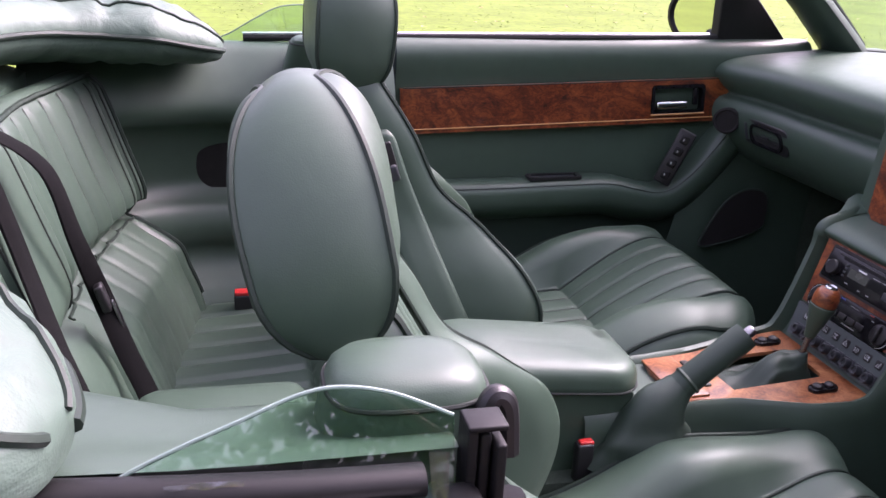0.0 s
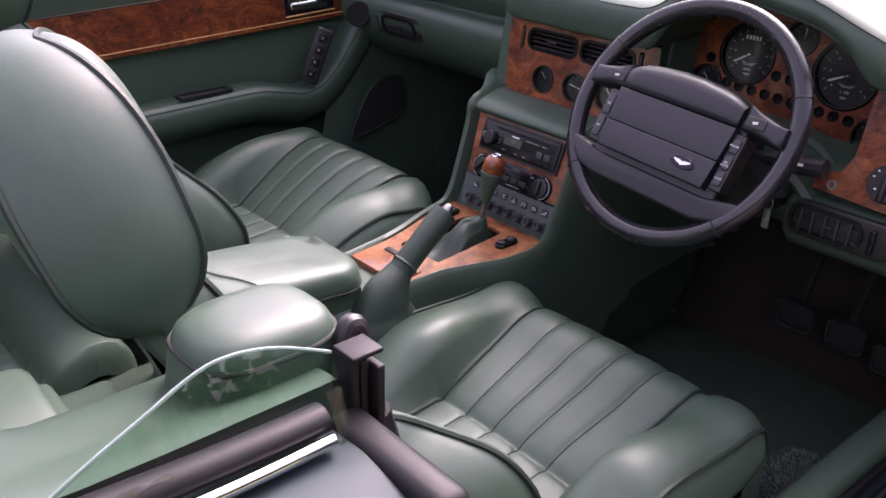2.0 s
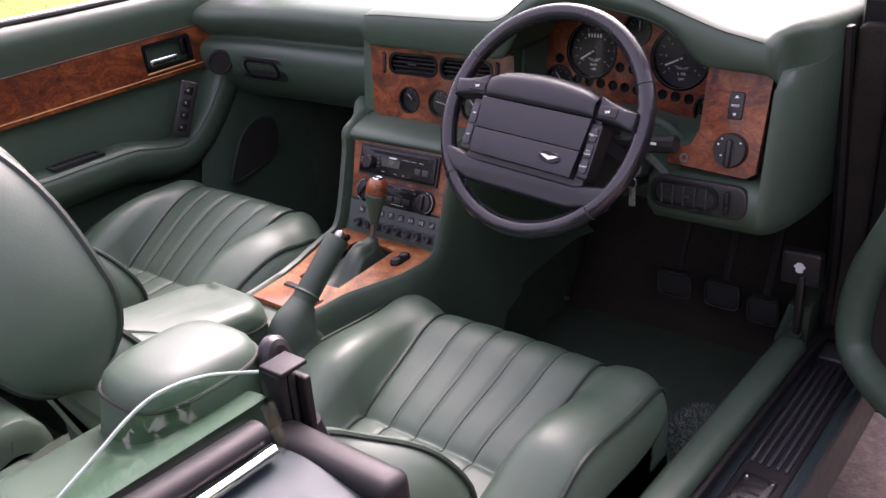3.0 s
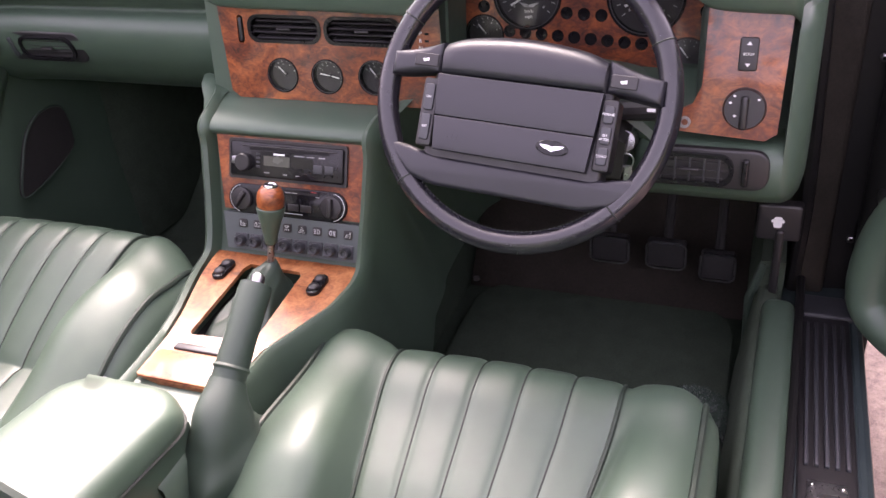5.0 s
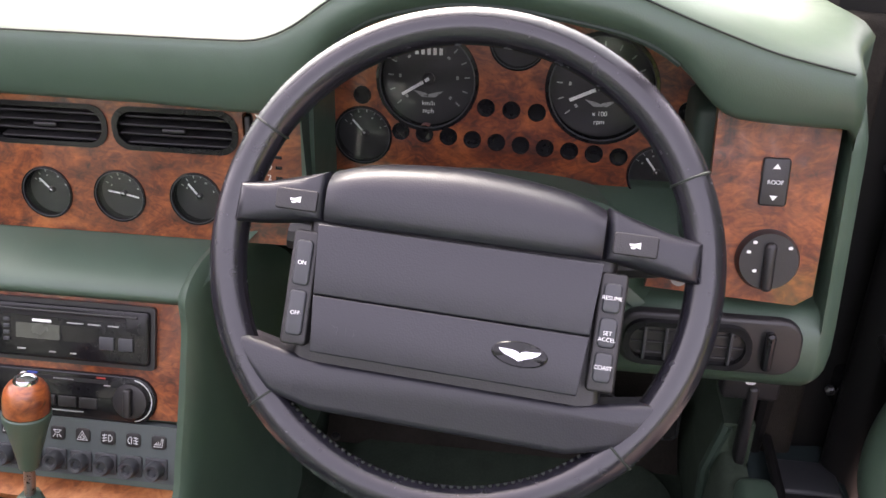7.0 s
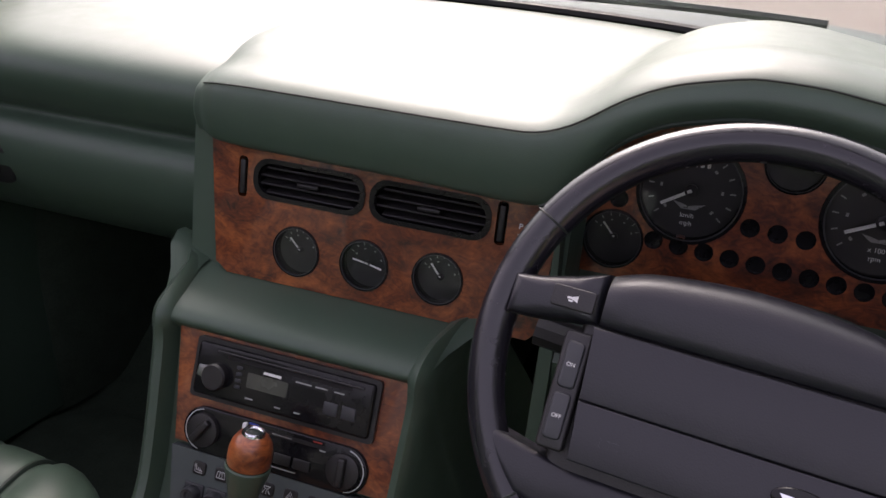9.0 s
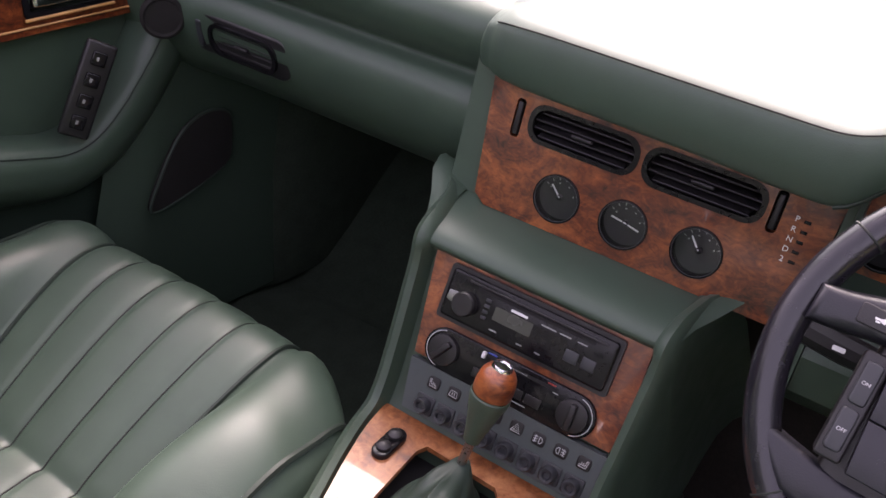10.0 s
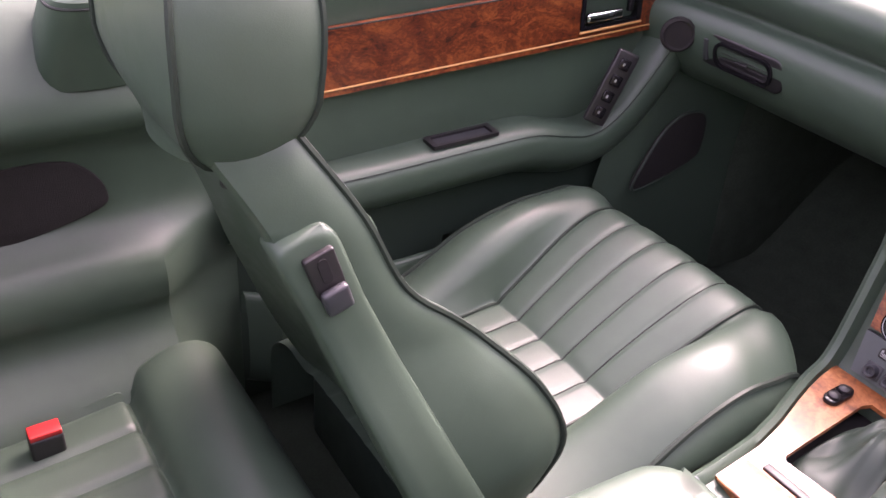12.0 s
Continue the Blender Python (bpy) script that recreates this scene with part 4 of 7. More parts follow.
def dashboard():
    d = root("dashboard", (0.2, 0, 0.65), "green leather dashboard with burr walnut panels", "dashboard")
    prof = spline([(x, 0, z) for x, z in PASS], 4)
    rows = []
    for k in range(25):
        y = 0.135 + 0.555 * k / 24
        sw = -0.020 * smooth(0.52, 0.69, y)
        rows.append([(p.x + sw * smooth(0.3, 0.1, p.x), y, p.z - 0.012 * smooth(0.4, 0.69, y) * smooth(0.85, 0.95, p.z)) for p in prof])
    part("passenger_pad", grid(rows), LEATHER, d)
    part("pad_seam", tube([Vector(r[38]) + Vector((0.002, 0, 0.0)) for r in rows], 0.0022, 6), SEAM, d)
    mv = face_frame(0.0995, 0.499, 0.792, -14)
    part("vent_surround", plate(rrect(0.165, 0.056, 0.018), 0.008, shift(mv, 0, 0, 0.003), 0.003), BLACK, d)
    air_vent(d, shift(mv, 0.008, 0, 0.006), 0.112, 0.044, 4)
    part("vent_wheel", rbox((-0.064, 0, 0.004), (0.009, 0.036, 0.008), 0.002, mv), BUTTON, d)

    # hood over the middle and the instruments
    ZF = [(-0.70, 0.930), (-0.64, 0.945), (-0.585, 0.958), (-0.54, 0.974), (-0.474, 1.000), (-0.40, 1.011), (-0.354, 1.012), (-0.30, 1.000), (-0.265, 0.982), (-0.235, 0.958), (-0.205, 0.945), (-0.17, 0.943), (-0.10, 0.940), (0.08, 0.937), (0.125, 0.933), (0.148, 0.924)]
    ZL = [(-0.70, 0.897), (-0.65, 0.901), (-0.60, 0.904), (-0.562, 0.907), (-0.548, 0.917), (-0.53, 0.942), (-0.50, 0.960), (-0.474, 0.968), (-0.40, 0.981), (-0.354, 0.982), (-0.30, 0.970), (-0.265, 0.948), (-0.24, 0.912), (-0.22, 0.886), (-0.17, 0.883), (0.14, 0.878)]
    XF = [(-0.70, 0.012), (-0.64, 0.001), (-0.60, -0.003), (-0.50, -0.004), (-0.30, -0.004), (-0.22, 0.010), (-0.10, 0.030), (0.08, 0.045), (0.125, 0.055), (0.14, 0.075)]
    rows, seam, lip = [], [], []
    ny = 84
    for k in range(ny + 1):
        y = 0.145 - 0.790 * k / ny
        zf, zl, xf = lerp(ZF, y), lerp(ZL, y), lerp(XF, y)
        crest = max(zf, 0.955) + 0.010
        back = 0.535 - 0.09 * (y / 0.70) ** 2 - 0.07 * abs(y / 0.7) ** 4
        zb = 0.968 - 0.03 * (y / 0.7) ** 2
        zin = 0.13
        pr = [(back, zb), (back * 0.8, zb + 0.006), (back * 0.6, max(zb, zf) * 0.6 + crest * 0.4), (xf + 0.11, zf + (crest - zf) * 0.8 + 0.002), (xf + 0.05, zf + 0.014), (xf + 0.022, zf + 0.009), (xf + 0.006, zf + 0.002), (xf - 0.001, zf - 0.006), (xf - 0.004, zf * 0.5 + zl * 0.5), (xf + 0.001, zl + 0.006), (xf + 0.010, zl), (xf + 0.04, zl + 0.001), (zin + 0.005, zl + 0.002)]
        row = spline([(a, y, b) for a, b in pr], 3)
        rows.append(row)
        seam.append(row[19] + Vector((-0.0006, 0, 0.0012)))
        lip.append(row[29])
    for _ in range(2):
        for j in range(len(rows[0])):
            col = [r[j].copy() for r in rows]
            for i in range(1, ny):
                rows[i][j] = (col[i - 1] + 2 * col[i] + col[i + 1]) / 4
    seam = [r[19] + Vector((-0.0008, 0, 0.0010)) for r in rows]
    ends = []
    for q in (15, 30, 50, 70, 90):
        sq, cq = math.sin(radians(q)), 1 - math.cos(radians(q))
        ends.insert(0, [(p.x + 0.026 * cq * smooth(0.20, 0.10, p.x), p.y + 0.015 * sq, p.z - 0.030 * cq * smooth(0.885, 0.93, p.z)) for p in rows[0]])
    ends.insert(0, [(x, y, min(z, 0.87) - 0.03) for x, y, z in ends[0]])
    tail = []
    for q in (15, 30, 50, 70, 90):
        sq, cq = math.sin(radians(q)), 1 - math.cos(radians(q))
        tail.append([(p.x + 0.022 * cq * smooth(0.20, 0.10, p.x), p.y - (0.016 + 0.028 * smooth(0.02, 0.10, p.x)) * sq, p.z - 0.022 * cq * smooth(0.86, 0.90, p.z)) for p in rows[-1]])
    tail.append([(x, y, min(z, 0.85) - 0.03) for x, y, z in tail[-1]])
    part("hood", grid(ends + rows + tail), LEATHER, d, sharp=60)
    part("hood_seam", tube(seam[1:], 0.0009, 6), SEAM, d)
    part("binnacle_lip", tube([r[29] + Vector((-0.001, 0, 0)) for r in rows[38:72]], 0.0022, 6), PIPING, d)

    # middle panel
    mp = face_frame(0.062, 0, 0.815, 8)
    hole_v = [rrect(0.116, 0.038, 0.016, 5, -0.0215, 0.032), rrect(0.116, 0.038, 0.016, 5, 0.101, 0.032)]
    dials = [(-0.030, -0.034), (0.042, -0.033), (0.116, -0.031)]
    slots = [(-0.093, 0.030), (0.169, 0.032)]
    outline = [(-0.129, 0.064), (-0.119, -0.060), (-0.106, -0.070), (0.205, -0.070), (0.214, -0.062), (0.222, 0.064)]
    part("centre_panel", plate(outline, 0.010, mp, holes=hole_v + [circle(0.0235, 28, *c) for c in dials] + [rrect(0.010, 0.040, 0.004, 4, *c) for c in slots]), WOOD, d, "burr walnut centre panel")
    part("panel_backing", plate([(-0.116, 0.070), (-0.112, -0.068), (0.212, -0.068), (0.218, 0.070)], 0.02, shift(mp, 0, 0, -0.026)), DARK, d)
    for c in ((-0.0215, 0.032), (0.101, 0.032)):
        air_vent(d, shift(mp, *c), 0.118, 0.040, 4)
    for c in slots:
        part("vent_wheel", rbox((*c, -0.002), (0.006, 0.034, 0.008), 0.002, mp), BLACK, d)
    for (c, a, s2) in ((dials[0], 135, None), (dials[1], 172, -12), (dials[2], 130, None)):
        gauge(d, shift(mp, *c), 0.0235, a, 7, (150, 20), second=s2)
    part("panel_side", loft([[(x, 0.1225 + 0.034 * s, z) for x, z in ((0.064, 0.74), (0.084, 0.892), (0.15, 0.892), (0.15, 0.72))] for s in (0.0, 1.0)]), LEATHER, d)
    for k, letter in enumerate("PRND2"):
        writing("gear_letter", letter, 0.0075, shift(mp, 0.187, 0.0323 - 0.0096 * k, 0.0004), WHITE, d)
        part("gear_lamp", rbox((0.196, 0.0323 - 0.0096 * k, 0.0006), (0.006, 0.003, 0.001), 0.0003, mp), GLOSS_BLACK, d)

    # instruments
    mi = face_frame(0.125, -0.40, 0.875, 6)
    big = [(-0.080, 0.010, 0.044), (0.076, 0.010, 0.047)]
    small = [(-0.140, -0.044, 0.026), (0.132, -0.066, 0.026)]
    lamps = [(-0.104 + 0.0222 * k, -0.038 - 0.0014 * k) for k in range(10)] + [(-0.026 + 0.023 * k, -0.012 - 0.001 * k) for k in range(3)]
    outline = [(-0.168, -0.09), (0.165, -0.10), (0.168, 0.025), (0.13, 0.072), (0.08, 0.096), (0.0, 0.108), (-0.08, 0.096), (-0.13, 0.070), (-0.168, 0.03)]
    holes = [circle(r, 36, u, v) for u, v, r in big + small] + [circle(0.0082, 16, u, v) for u, v in lamps] + [circle(0.0085, 16, -0.140, -0.006), circle(0.0085, 16, 0.152, -0.006), circle(0.024, 24, 0.0, 0.048)]
    part("instrument_panel", plate(outline, 0.010, mi, holes=holes), WOOD, d, "burr walnut instrument panel")
    part("panel_backing", plate([(-0.165, -0.10), (0.165, -0.10), (0.165, 0.02), (0.10, 0.085), (-0.10, 0.085), (-0.165, 0.02)], 0.01, shift(mi, 0, 0, -0.024)), DARK, d)
    for (u, v, r), a in zip(big + small, (212, 205, 132, 128)):
        g = gauge(d, shift(mi, u, v), r, a, 13 if r > 0.03 else 7, (220, -40) if r > 0.03 else (150, 20))
        if r > 0.03:
            q = shift(mi, u, v, -0.0090)
            part("emblem", plate([(-0.014, 0.002), (-0.004, 0.0), (0, -0.0015), (0.004, 0.0), (0.014, 0.002), (0.006, -0.004), (-0.006, -0.004)], 0.0006, shift(q, 0, -r * 0.30)), STEEL, g)
            writing("dial_text", "x 100" if u > 0 else "km/h", 0.006, shift(q, 0, -r * 0.52, 0.0004), WHITE, g)
            writing("dial_text", "rpm" if u > 0 else "mph", 0.006, shift(q, 0, -r * 0.68, 0.0004), WHITE, g)
            if u < 0:
                part("counter", plate(rrect(0.030, 0.009, 0.001), 0.001, shift(q, 0, r * 0.56)), BLACK, g)
                for k in range(5):
                    part("digit", rbox((-0.011 + 0.0055 * k, r * 0.56, 0.0006), (0.003, 0.006, 0.0006), 0, q), WHITE, g)
    gauge(d, shift(mi, 0.0, 0.048), 0.024, 90, 7, (150, 20))
    for u, v in lamps + [(-0.140, -0.006), (0.152, -0.006)]:
        part("warning_lamp", lathe([(0.0083, 0.0012), (0.0072, 0.0012), (0.0070, -0.004), (0.0, -0.0045)], shift(mi, u, v), 18), GLOSS_BLACK, d)
    # binnacle inside walls and floor
    wall = [(-0.232, 0.80), (-0.232, 0.91), (-0.262, 0.955), (-0.30, 0.975), (-0.354, 0.986), (-0.40, 0.985), (-0.474, 0.972), (-0.54, 0.94), (-0.563, 0.905), (-0.568, 0.79)]
    pts = spline([(0, y, z) for y, z in wall], 4)
    # the hollow's shade is put into the walls' darker leather
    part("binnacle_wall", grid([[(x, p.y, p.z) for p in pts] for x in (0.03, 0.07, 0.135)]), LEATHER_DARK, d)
    cowl = spline([(0, -0.29, 0.770), (0, -0.31, 0.796), (0, -0.35, 0.806), (0, -0.42, 0.806), (0, -0.48, 0.796), (0, -0.515, 0.770), (0, -0.54, 0.745)], 5)
    part("column_cowl", grid([[(x, p.y, p.z - dz) for p in cowl] for x, dz in ((0.128, 0.0), (0.07, 0.004), (0.02, 0.010), (0.0, 0.018), (-0.004, 0.03), (0.01, 0.05))]), LEATHER, d)
    part("cowl_ridge", tube([(0.066, p.y, p.z + 0.001) for p in cowl], 0.0075, 10), LEATHER, d)
    part("cowl_top", loft([[(x, -0.40 + 0.085 * q, 0.765 + 0.03 * (1 - q * q)) for q in [j / 6 - 1 for j in range(13)]] + [(x, -0.32, 0.72), (x, -0.48, 0.72)] for x in (-0.06, 0.02, 0.12)]), BLACK, d)
    # side cheek between the middle panel and the instruments
    part("cheek", loft([[(x, -0.222 - 0.012 * s, z) for x, z in ((0.035, 0.742), (0.055, 0.895), (0.14, 0.90), (0.14, 0.70), (0.02, 0.66))] for s in (0.0, 1.0)]), LEATHER, d)
    part("knee_panel", loft([[(x, y, z) for x, z in ((0.125, 0.80), (0.06, 0.775), (0.035, 0.74), (0.04, 0.70), (0.08, 0.665), (0.20, 0.65), (0.20, 0.80))] for y in (-0.235, -0.24, -0.40, -0.56, -0.575)]), LEATHER, d)

    # right-hand pod
    mr = face_frame(0.013, -0.607, 0.823, 14)
    outline = [(-0.046, 0.098), (-0.046, -0.008), (-0.055, -0.030), (-0.085, -0.045), (-0.088, -0.062), (0.030, -0.069), (0.043, -0.060), (0.047, 0.096)]
    part("switch_panel", plate(outline, 0.010, mr), WOOD, d, "burr walnut switch panel")
    rs_ = part("roof_switch", plate(rrect(0.021, 0.038, 0.003), 0.006, shift(mr, 0.002, 0.030, 0.003), 0.0015), BLACK, d, "black rocker switch")
    writing("switch_text", "ROOF", 0.0045, shift(mr, 0.002, 0.030, 0.0040), WHITE, rs_)
    for v, s in ((0.042, 1), (0.018, -1)):
        part("arrow", plate([(-0.003, -0.0015 * s), (0.003, -0.0015 * s), (0, 0.0025 * s)][::s], 0.0006, shift(mr, 0.002, v, 0.0036)), WHITE, rs_)
    rot = part("light_switch", lathe([(0.0245, -0.002), (0.0245, 0.004), (0.0225, 0.009), (0.0, 0.009)], shift(mr, 0.004, -0.032), 36), BLACK, d, "round black headlamp switch")
    part("grip", rbox((0.004, -0.036, 0.011), (0.009, 0.040, 0.008), 0.004, mr), BLACK, rot)
    for u, v in ((-0.016, 0.007), (-0.012, 0.015), (0.015, 0.012), (-0.010, -0.008)):
        part("symbol", plate(rrect(0.0032, 0.0024, 0.001), 0.0006, shift(mr, 0.004 + u, -0.032 + v, 0.0096)), WHITE, rot)
    part("lock", lathe([(0.007, -0.001), (0.007, 0.003), (0.004, 0.003), (0.004, 0.0)], shift(mr, -0.062, -0.052), 18), STEEL, d)
    rings = []
    for y, g in ((-0.478, 0.07), (-0.482, 0.035), (-0.488, 0.014), (-0.497, 0.003), (-0.506, 0.0), (-0.60, 0.0), (-0.64, 0.0), (-0.6600, 0.001), (-0.6602, 0.001), (-0.668, 0.006), (-0.676, 0.018), (-0.684, 0.045), (-0.690, 0.09)):
        z1 = 0.748 if y > -0.6601 else 0.885
        x1 = 0.002 if y > -0.6601 else 0.024
        rings.append([(x + g, y, z) for x, z in ((x1, z1), (x1 - 0.008, z1 - 0.008), (-0.013, 0.735), (-0.016, 0.71), (-0.012, 0.690), (0.004, 0.672), (0.05, 0.665), (0.20, 0.66), (0.22, 0.90 if y <= -0.6601 else 0.742), (0.04, 0.90 if y <= -0.6601 else z1))])
    part("pod", loft(rings), LEATHER, d, sharp=50)
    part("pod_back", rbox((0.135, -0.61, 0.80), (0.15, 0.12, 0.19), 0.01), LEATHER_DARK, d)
    mv = face_frame(-0.0165, -0.574, 0.722, 4)
    part("vent_surround", plate(rrect(0.146, 0.050, 0.018), 0.01, shift(mv, 0.0, 0, 0.002), 0.003), BLACK, d)
    v = air_vent(d, shift(mv, -0.018, 0, 0.006), 0.102, 0.040, 3)
    for k in range(5):
        part("vane", rbox((-0.018 - 0.034 + 0.017 * k, 0, 0.004), (0.0024, 0.030, 0.008), 0.0006, mv), BUTTON, v)
    part("vent_wheel", rbox((0.046, 0.000, 0.006), (0.008, 0.034, 0.010), 0.003, mv), GLOSS_BLACK, d)


def stalk_and_column():
    col = root("steering_column", (0.05, -0.384, 0.74), "black steering column cowl with stalks and keys", "steering column")
    m = axes((-0.05, -0.384, 0.795), (0, -1, 0), (0.5, 0, 0.866))
    part("cowl", rbox((0, 0, -0.09), (0.105, 0.085, 0.20), 0.02, m), BLACK, col)
    for s in (-1, 1):
        st = part("stalk", tube([m @ Vector((s * 0.05, 0.01, -0.04)), m @ Vector((s * 0.12, 0.014, -0.030)), m @ Vector((s * 0.155, 0.018, -0.028))], lambda q: 0.010 + 0.003 * (q > 0.4), 10), BLACK, col)
        part("stalk_mark", plate(rrect(0.010, 0.004, 0.001), 0.0006, m @ Matrix.Translation((s * 0.125, 0.012, -0.0155))), WHITE, st)
    k = root("ignition_key", (-0.03, -0.487, 0.72), "steel ignition keys hanging from the column lock", "keys")
    part("barrel", lathe([(0.014, -0.02), (0.014, 0.012), (0.008, 0.013), (0.0, 0.013)], axes((-0.02, -0.478, 0.752), (0, -1, 0), (0.3, 0, 1)), 18), STEEL, k)
    part("key", merge(rbox((-0.040, -0.480, 0.752), (0.030, 0.003, 0.020), 0.0012), tube(circle3((-0.050, -0.485, 0.740), 0.009), 0.001, 6, True), rbox((-0.048, -0.487, 0.718), (0.003, 0.010, 0.030), 0.001)), STEEL, k)


def circle3(c, r, n=20):
    return [(c[0], c[1] + r * math.cos(6.2832 * k / n), c[2] + r * math.sin(6.2832 * k / n)) for k in range(n)]


def steering_wheel():
    sw = root("steering_wheel", (-0.13, -0.3835, 0.8445), "black leather-rimmed four-spoke steering wheel with airbag pad", "steering wheel")
    m = axes((-0.128, -0.3815, 0.8430), (0, -1, 0), (0.5, 0, 0.866)) @ Matrix.Rotation(radians(-3.8), 4, "Z")
    R, r = 0.1595, 0.0128
    ring = [m @ Vector((R * math.cos(a), R * math.sin(a), 0)) for a in [2 * math.pi * k / 96 for k in range(96)]]
    rim = part("rim", tube(ring, r, 14, True), WHEEL_LEATHER, sw, "worn black leather rim")
    for a in (222, 318, 28, 152):
        f = m @ Matrix.Rotation(radians(a), 4, "Z")
        part("rim_seam", tube([f @ Vector((R + (r + 0.0002) * math.cos(q), 0, (r + 0.0002) * math.sin(q))) for q in [2 * math.pi * k / 20 for k in range(20)]], 0.0009, 5, True), SEAM, rim)
    st = []
    for k in range(46):
        a = radians(226 + 2 * k)
        f = m @ Matrix.Rotation(a, 4, "Z")
        st.append(rbox((R - r * 0.99, 0, 0.003), (0.0012, 0.0022, 0.0022), 0, f))
    part("stitching", merge(*st), SEAM, rim)
    # hub: lower tray, pad and spokes
    tray = [(-0.140, -0.060), (-0.088, -0.0705), (0.088, -0.0725), (0.140, -0.064), (0.134, -0.084), (0.116, -0.098), (0.085, -0.106), (-0.085, -0.104), (-0.116, -0.096), (-0.134, -0.080)]
    part("lower_spoke", plate(tray, 0.035, shift(m, 0, -0.006, 0.012), 0.005), WHEEL_PAD, sw)
    for s in (-1, 1):
        part("lower_arm", tube(spline([m @ Vector((s * 0.104, -0.092, -0.012)), m @ Vector((s * 0.122, -0.096, -0.010)), m @ Vector((s * 0.132, -0.098, -0.003))], 4), 0.013, 10, flat=0.6), WHEEL_PAD, sw)
    crown = spline([(-0.0905, 0.050, 0), (-0.060, 0.0585, 0), (0.0, 0.063, 0), (0.060, 0.0575, 0), (0.0905, 0.048, 0)], 5)
    dome = []
    for i in range(33):
        p = crown[0].lerp(crown[-1], i / 32)
        top = lerp([(c.x, c.y) for c in crown], p.x)
        edge = 0.004 * (abs(p.x) / 0.0905) ** 12
        row = [(p.x, 0.0148, -0.03), (p.x, 0.0148, 0.022 - edge), (p.x, 0.0156, 0.0245 - edge)]
        for q in (0.15, 0.35, 0.55, 0.68, 0.78, 0.86, 0.92, 0.96, 0.985, 1.0):
            row.append((p.x, 0.0150 + (top - 0.0150) * q, 0.0248 + 0.003 * q * (1 - q) * 4 - edge - 0.020 * (1 - math.sqrt(max(0.0, 1 - max(0.0, (q - 0.55) / 0.45) ** 2)))))
        row.append((p.x, top, -0.03))
        dome.append([tuple(m @ Vector(v)) for v in row])
    part("upper_pad", grid(dome), WHEEL_PAD, sw, sharp=60)
    part("airbag_pad", plate([(-0.0895, -0.0325), (-0.0925, 0.0132), (0.0925, 0.0128), (0.0895, -0.0332)], 0.05, shift(m, 0, 0, 0.025), 0.0012), WHEEL_PAD, sw)
    part("airbag_lower_pad", plate([(-0.0865, -0.0700), (-0.0895, -0.0331), (0.0895, -0.0338), (0.0865, -0.0718)], 0.05, shift(m, 0, 0, 0.025), 0.0012), WHEEL_PAD, sw)
    part("hub_tray", plate(rrect(0.205, 0.135, 0.012, 5, 0.0, -0.022), 0.03, shift(m, 0, 0, 0.010), 0.006), BLACK, sw)
    # emblem: an oval with plain spread wings
    lg = part("emblem", lathe([(0.018, 0), (0.018, 0.0016), (0.0165, 0.0024), (0.0, 0.0018)], shift(m, 0.048, -0.051, 0.0245) @ Matrix.Rotation(radians(-3), 4, "Z") @ Matrix.Diagonal((1, 0.45, 1, 1)), 32), GLOSS_BLACK, sw, "small oval winged emblem")
    part("emblem_wings", plate([(-0.0135, 0.0028), (-0.004, 0.0024), (-0.0012, 0.0016), (0.0, 0.0006), (0.0012, 0.0016), (0.004, 0.0024), (0.0135, 0.0028), (0.0115, 0.0006), (0.008, -0.0012), (0.004, -0.0024), (0.0, -0.0042), (-0.004, -0.0024), (-0.008, -0.0012), (-0.0115, 0.0006)], 0.001, shift(m, 0.048, -0.051, 0.0278)), CHROME, lg)
    mk = [rbox((-0.072 + 0.0055 * k, -0.054, 0.0250), (0.0040, 0.0050, 0.0007), 0, m) for k in range(3)]
    part("moulded_mark", merge(*mk), WHEEL_PAD, sw)
    for s in (-1, 1):
        arm = [(s * 0.0915, 0.0150), (s * 0.0915, 0.0490), (s * 0.112, 0.0430), (s * 0.132, 0.0375), (s * 0.152, 0.034), (s * 0.152, 0.0080), (s * 0.130, 0.0100), (s * 0.112, 0.0130)]
        sp = part("spoke", plate(arm[::s] if s > 0 else arm, 0.028, shift(m, 0, 0, 0.0195), 0.008), WHEEL_PAD, sw)
        b = part("horn_button", plate(rrect(0.028, 0.014, 0.002), 0.004, shift(m, s * 0.1105, 0.027, 0.0212), 0.001), BLACK, sp)
        part("horn_symbol", merge(plate([(-0.004, 0.0007), (-0.001, 0.0007), (0.003, 0.0022), (0.003, -0.0022), (-0.001, -0.0007), (-0.004, -0.0007)], 0.0005, shift(m, s * 0.1105, 0.027, 0.0218)), plate(rrect(0.003, 0.0012, 0.0004), 0.0005, shift(m, s * 0.1105 - 0.0015, 0.0252, 0.0218))), WHITE, b)
        pod = part("switch_pod", plate(rrect(0.0180, 0.076, 0.003, 4, s * 0.1005, -0.0300), 0.03, shift(m, 0, 0, 0.019), 0.002), BLACK, sw)
        for k, t in enumerate((("RESUME", "SET ACCEL", "COAST") if s > 0 else ("ON", "OFF"))):
            n = 3 if s > 0 else 2
            hh = 0.066 / n
            v = 0.0030 - hh * (k + 0.5)
            kb = part("key_pad", plate(rrect(0.0115, hh - 0.003, 0.003, 4, s * 0.1005, v), 0.004, shift(m, 0, 0, 0.0215), 0.0015), BUTTON, pod)
            for i, word in enumerate(t.split()):
                writing("key_text", word, 0.0036, shift(m, s * 0.1005, v - 0.0022 + 0.0022 * (2 - len(t.split())) - 0.004 * (i - 0.5 * (len(t.split()) - 1)), 0.0220), WHITE, kb)


dashboard()
stalk_and_column()
steering_wheel()


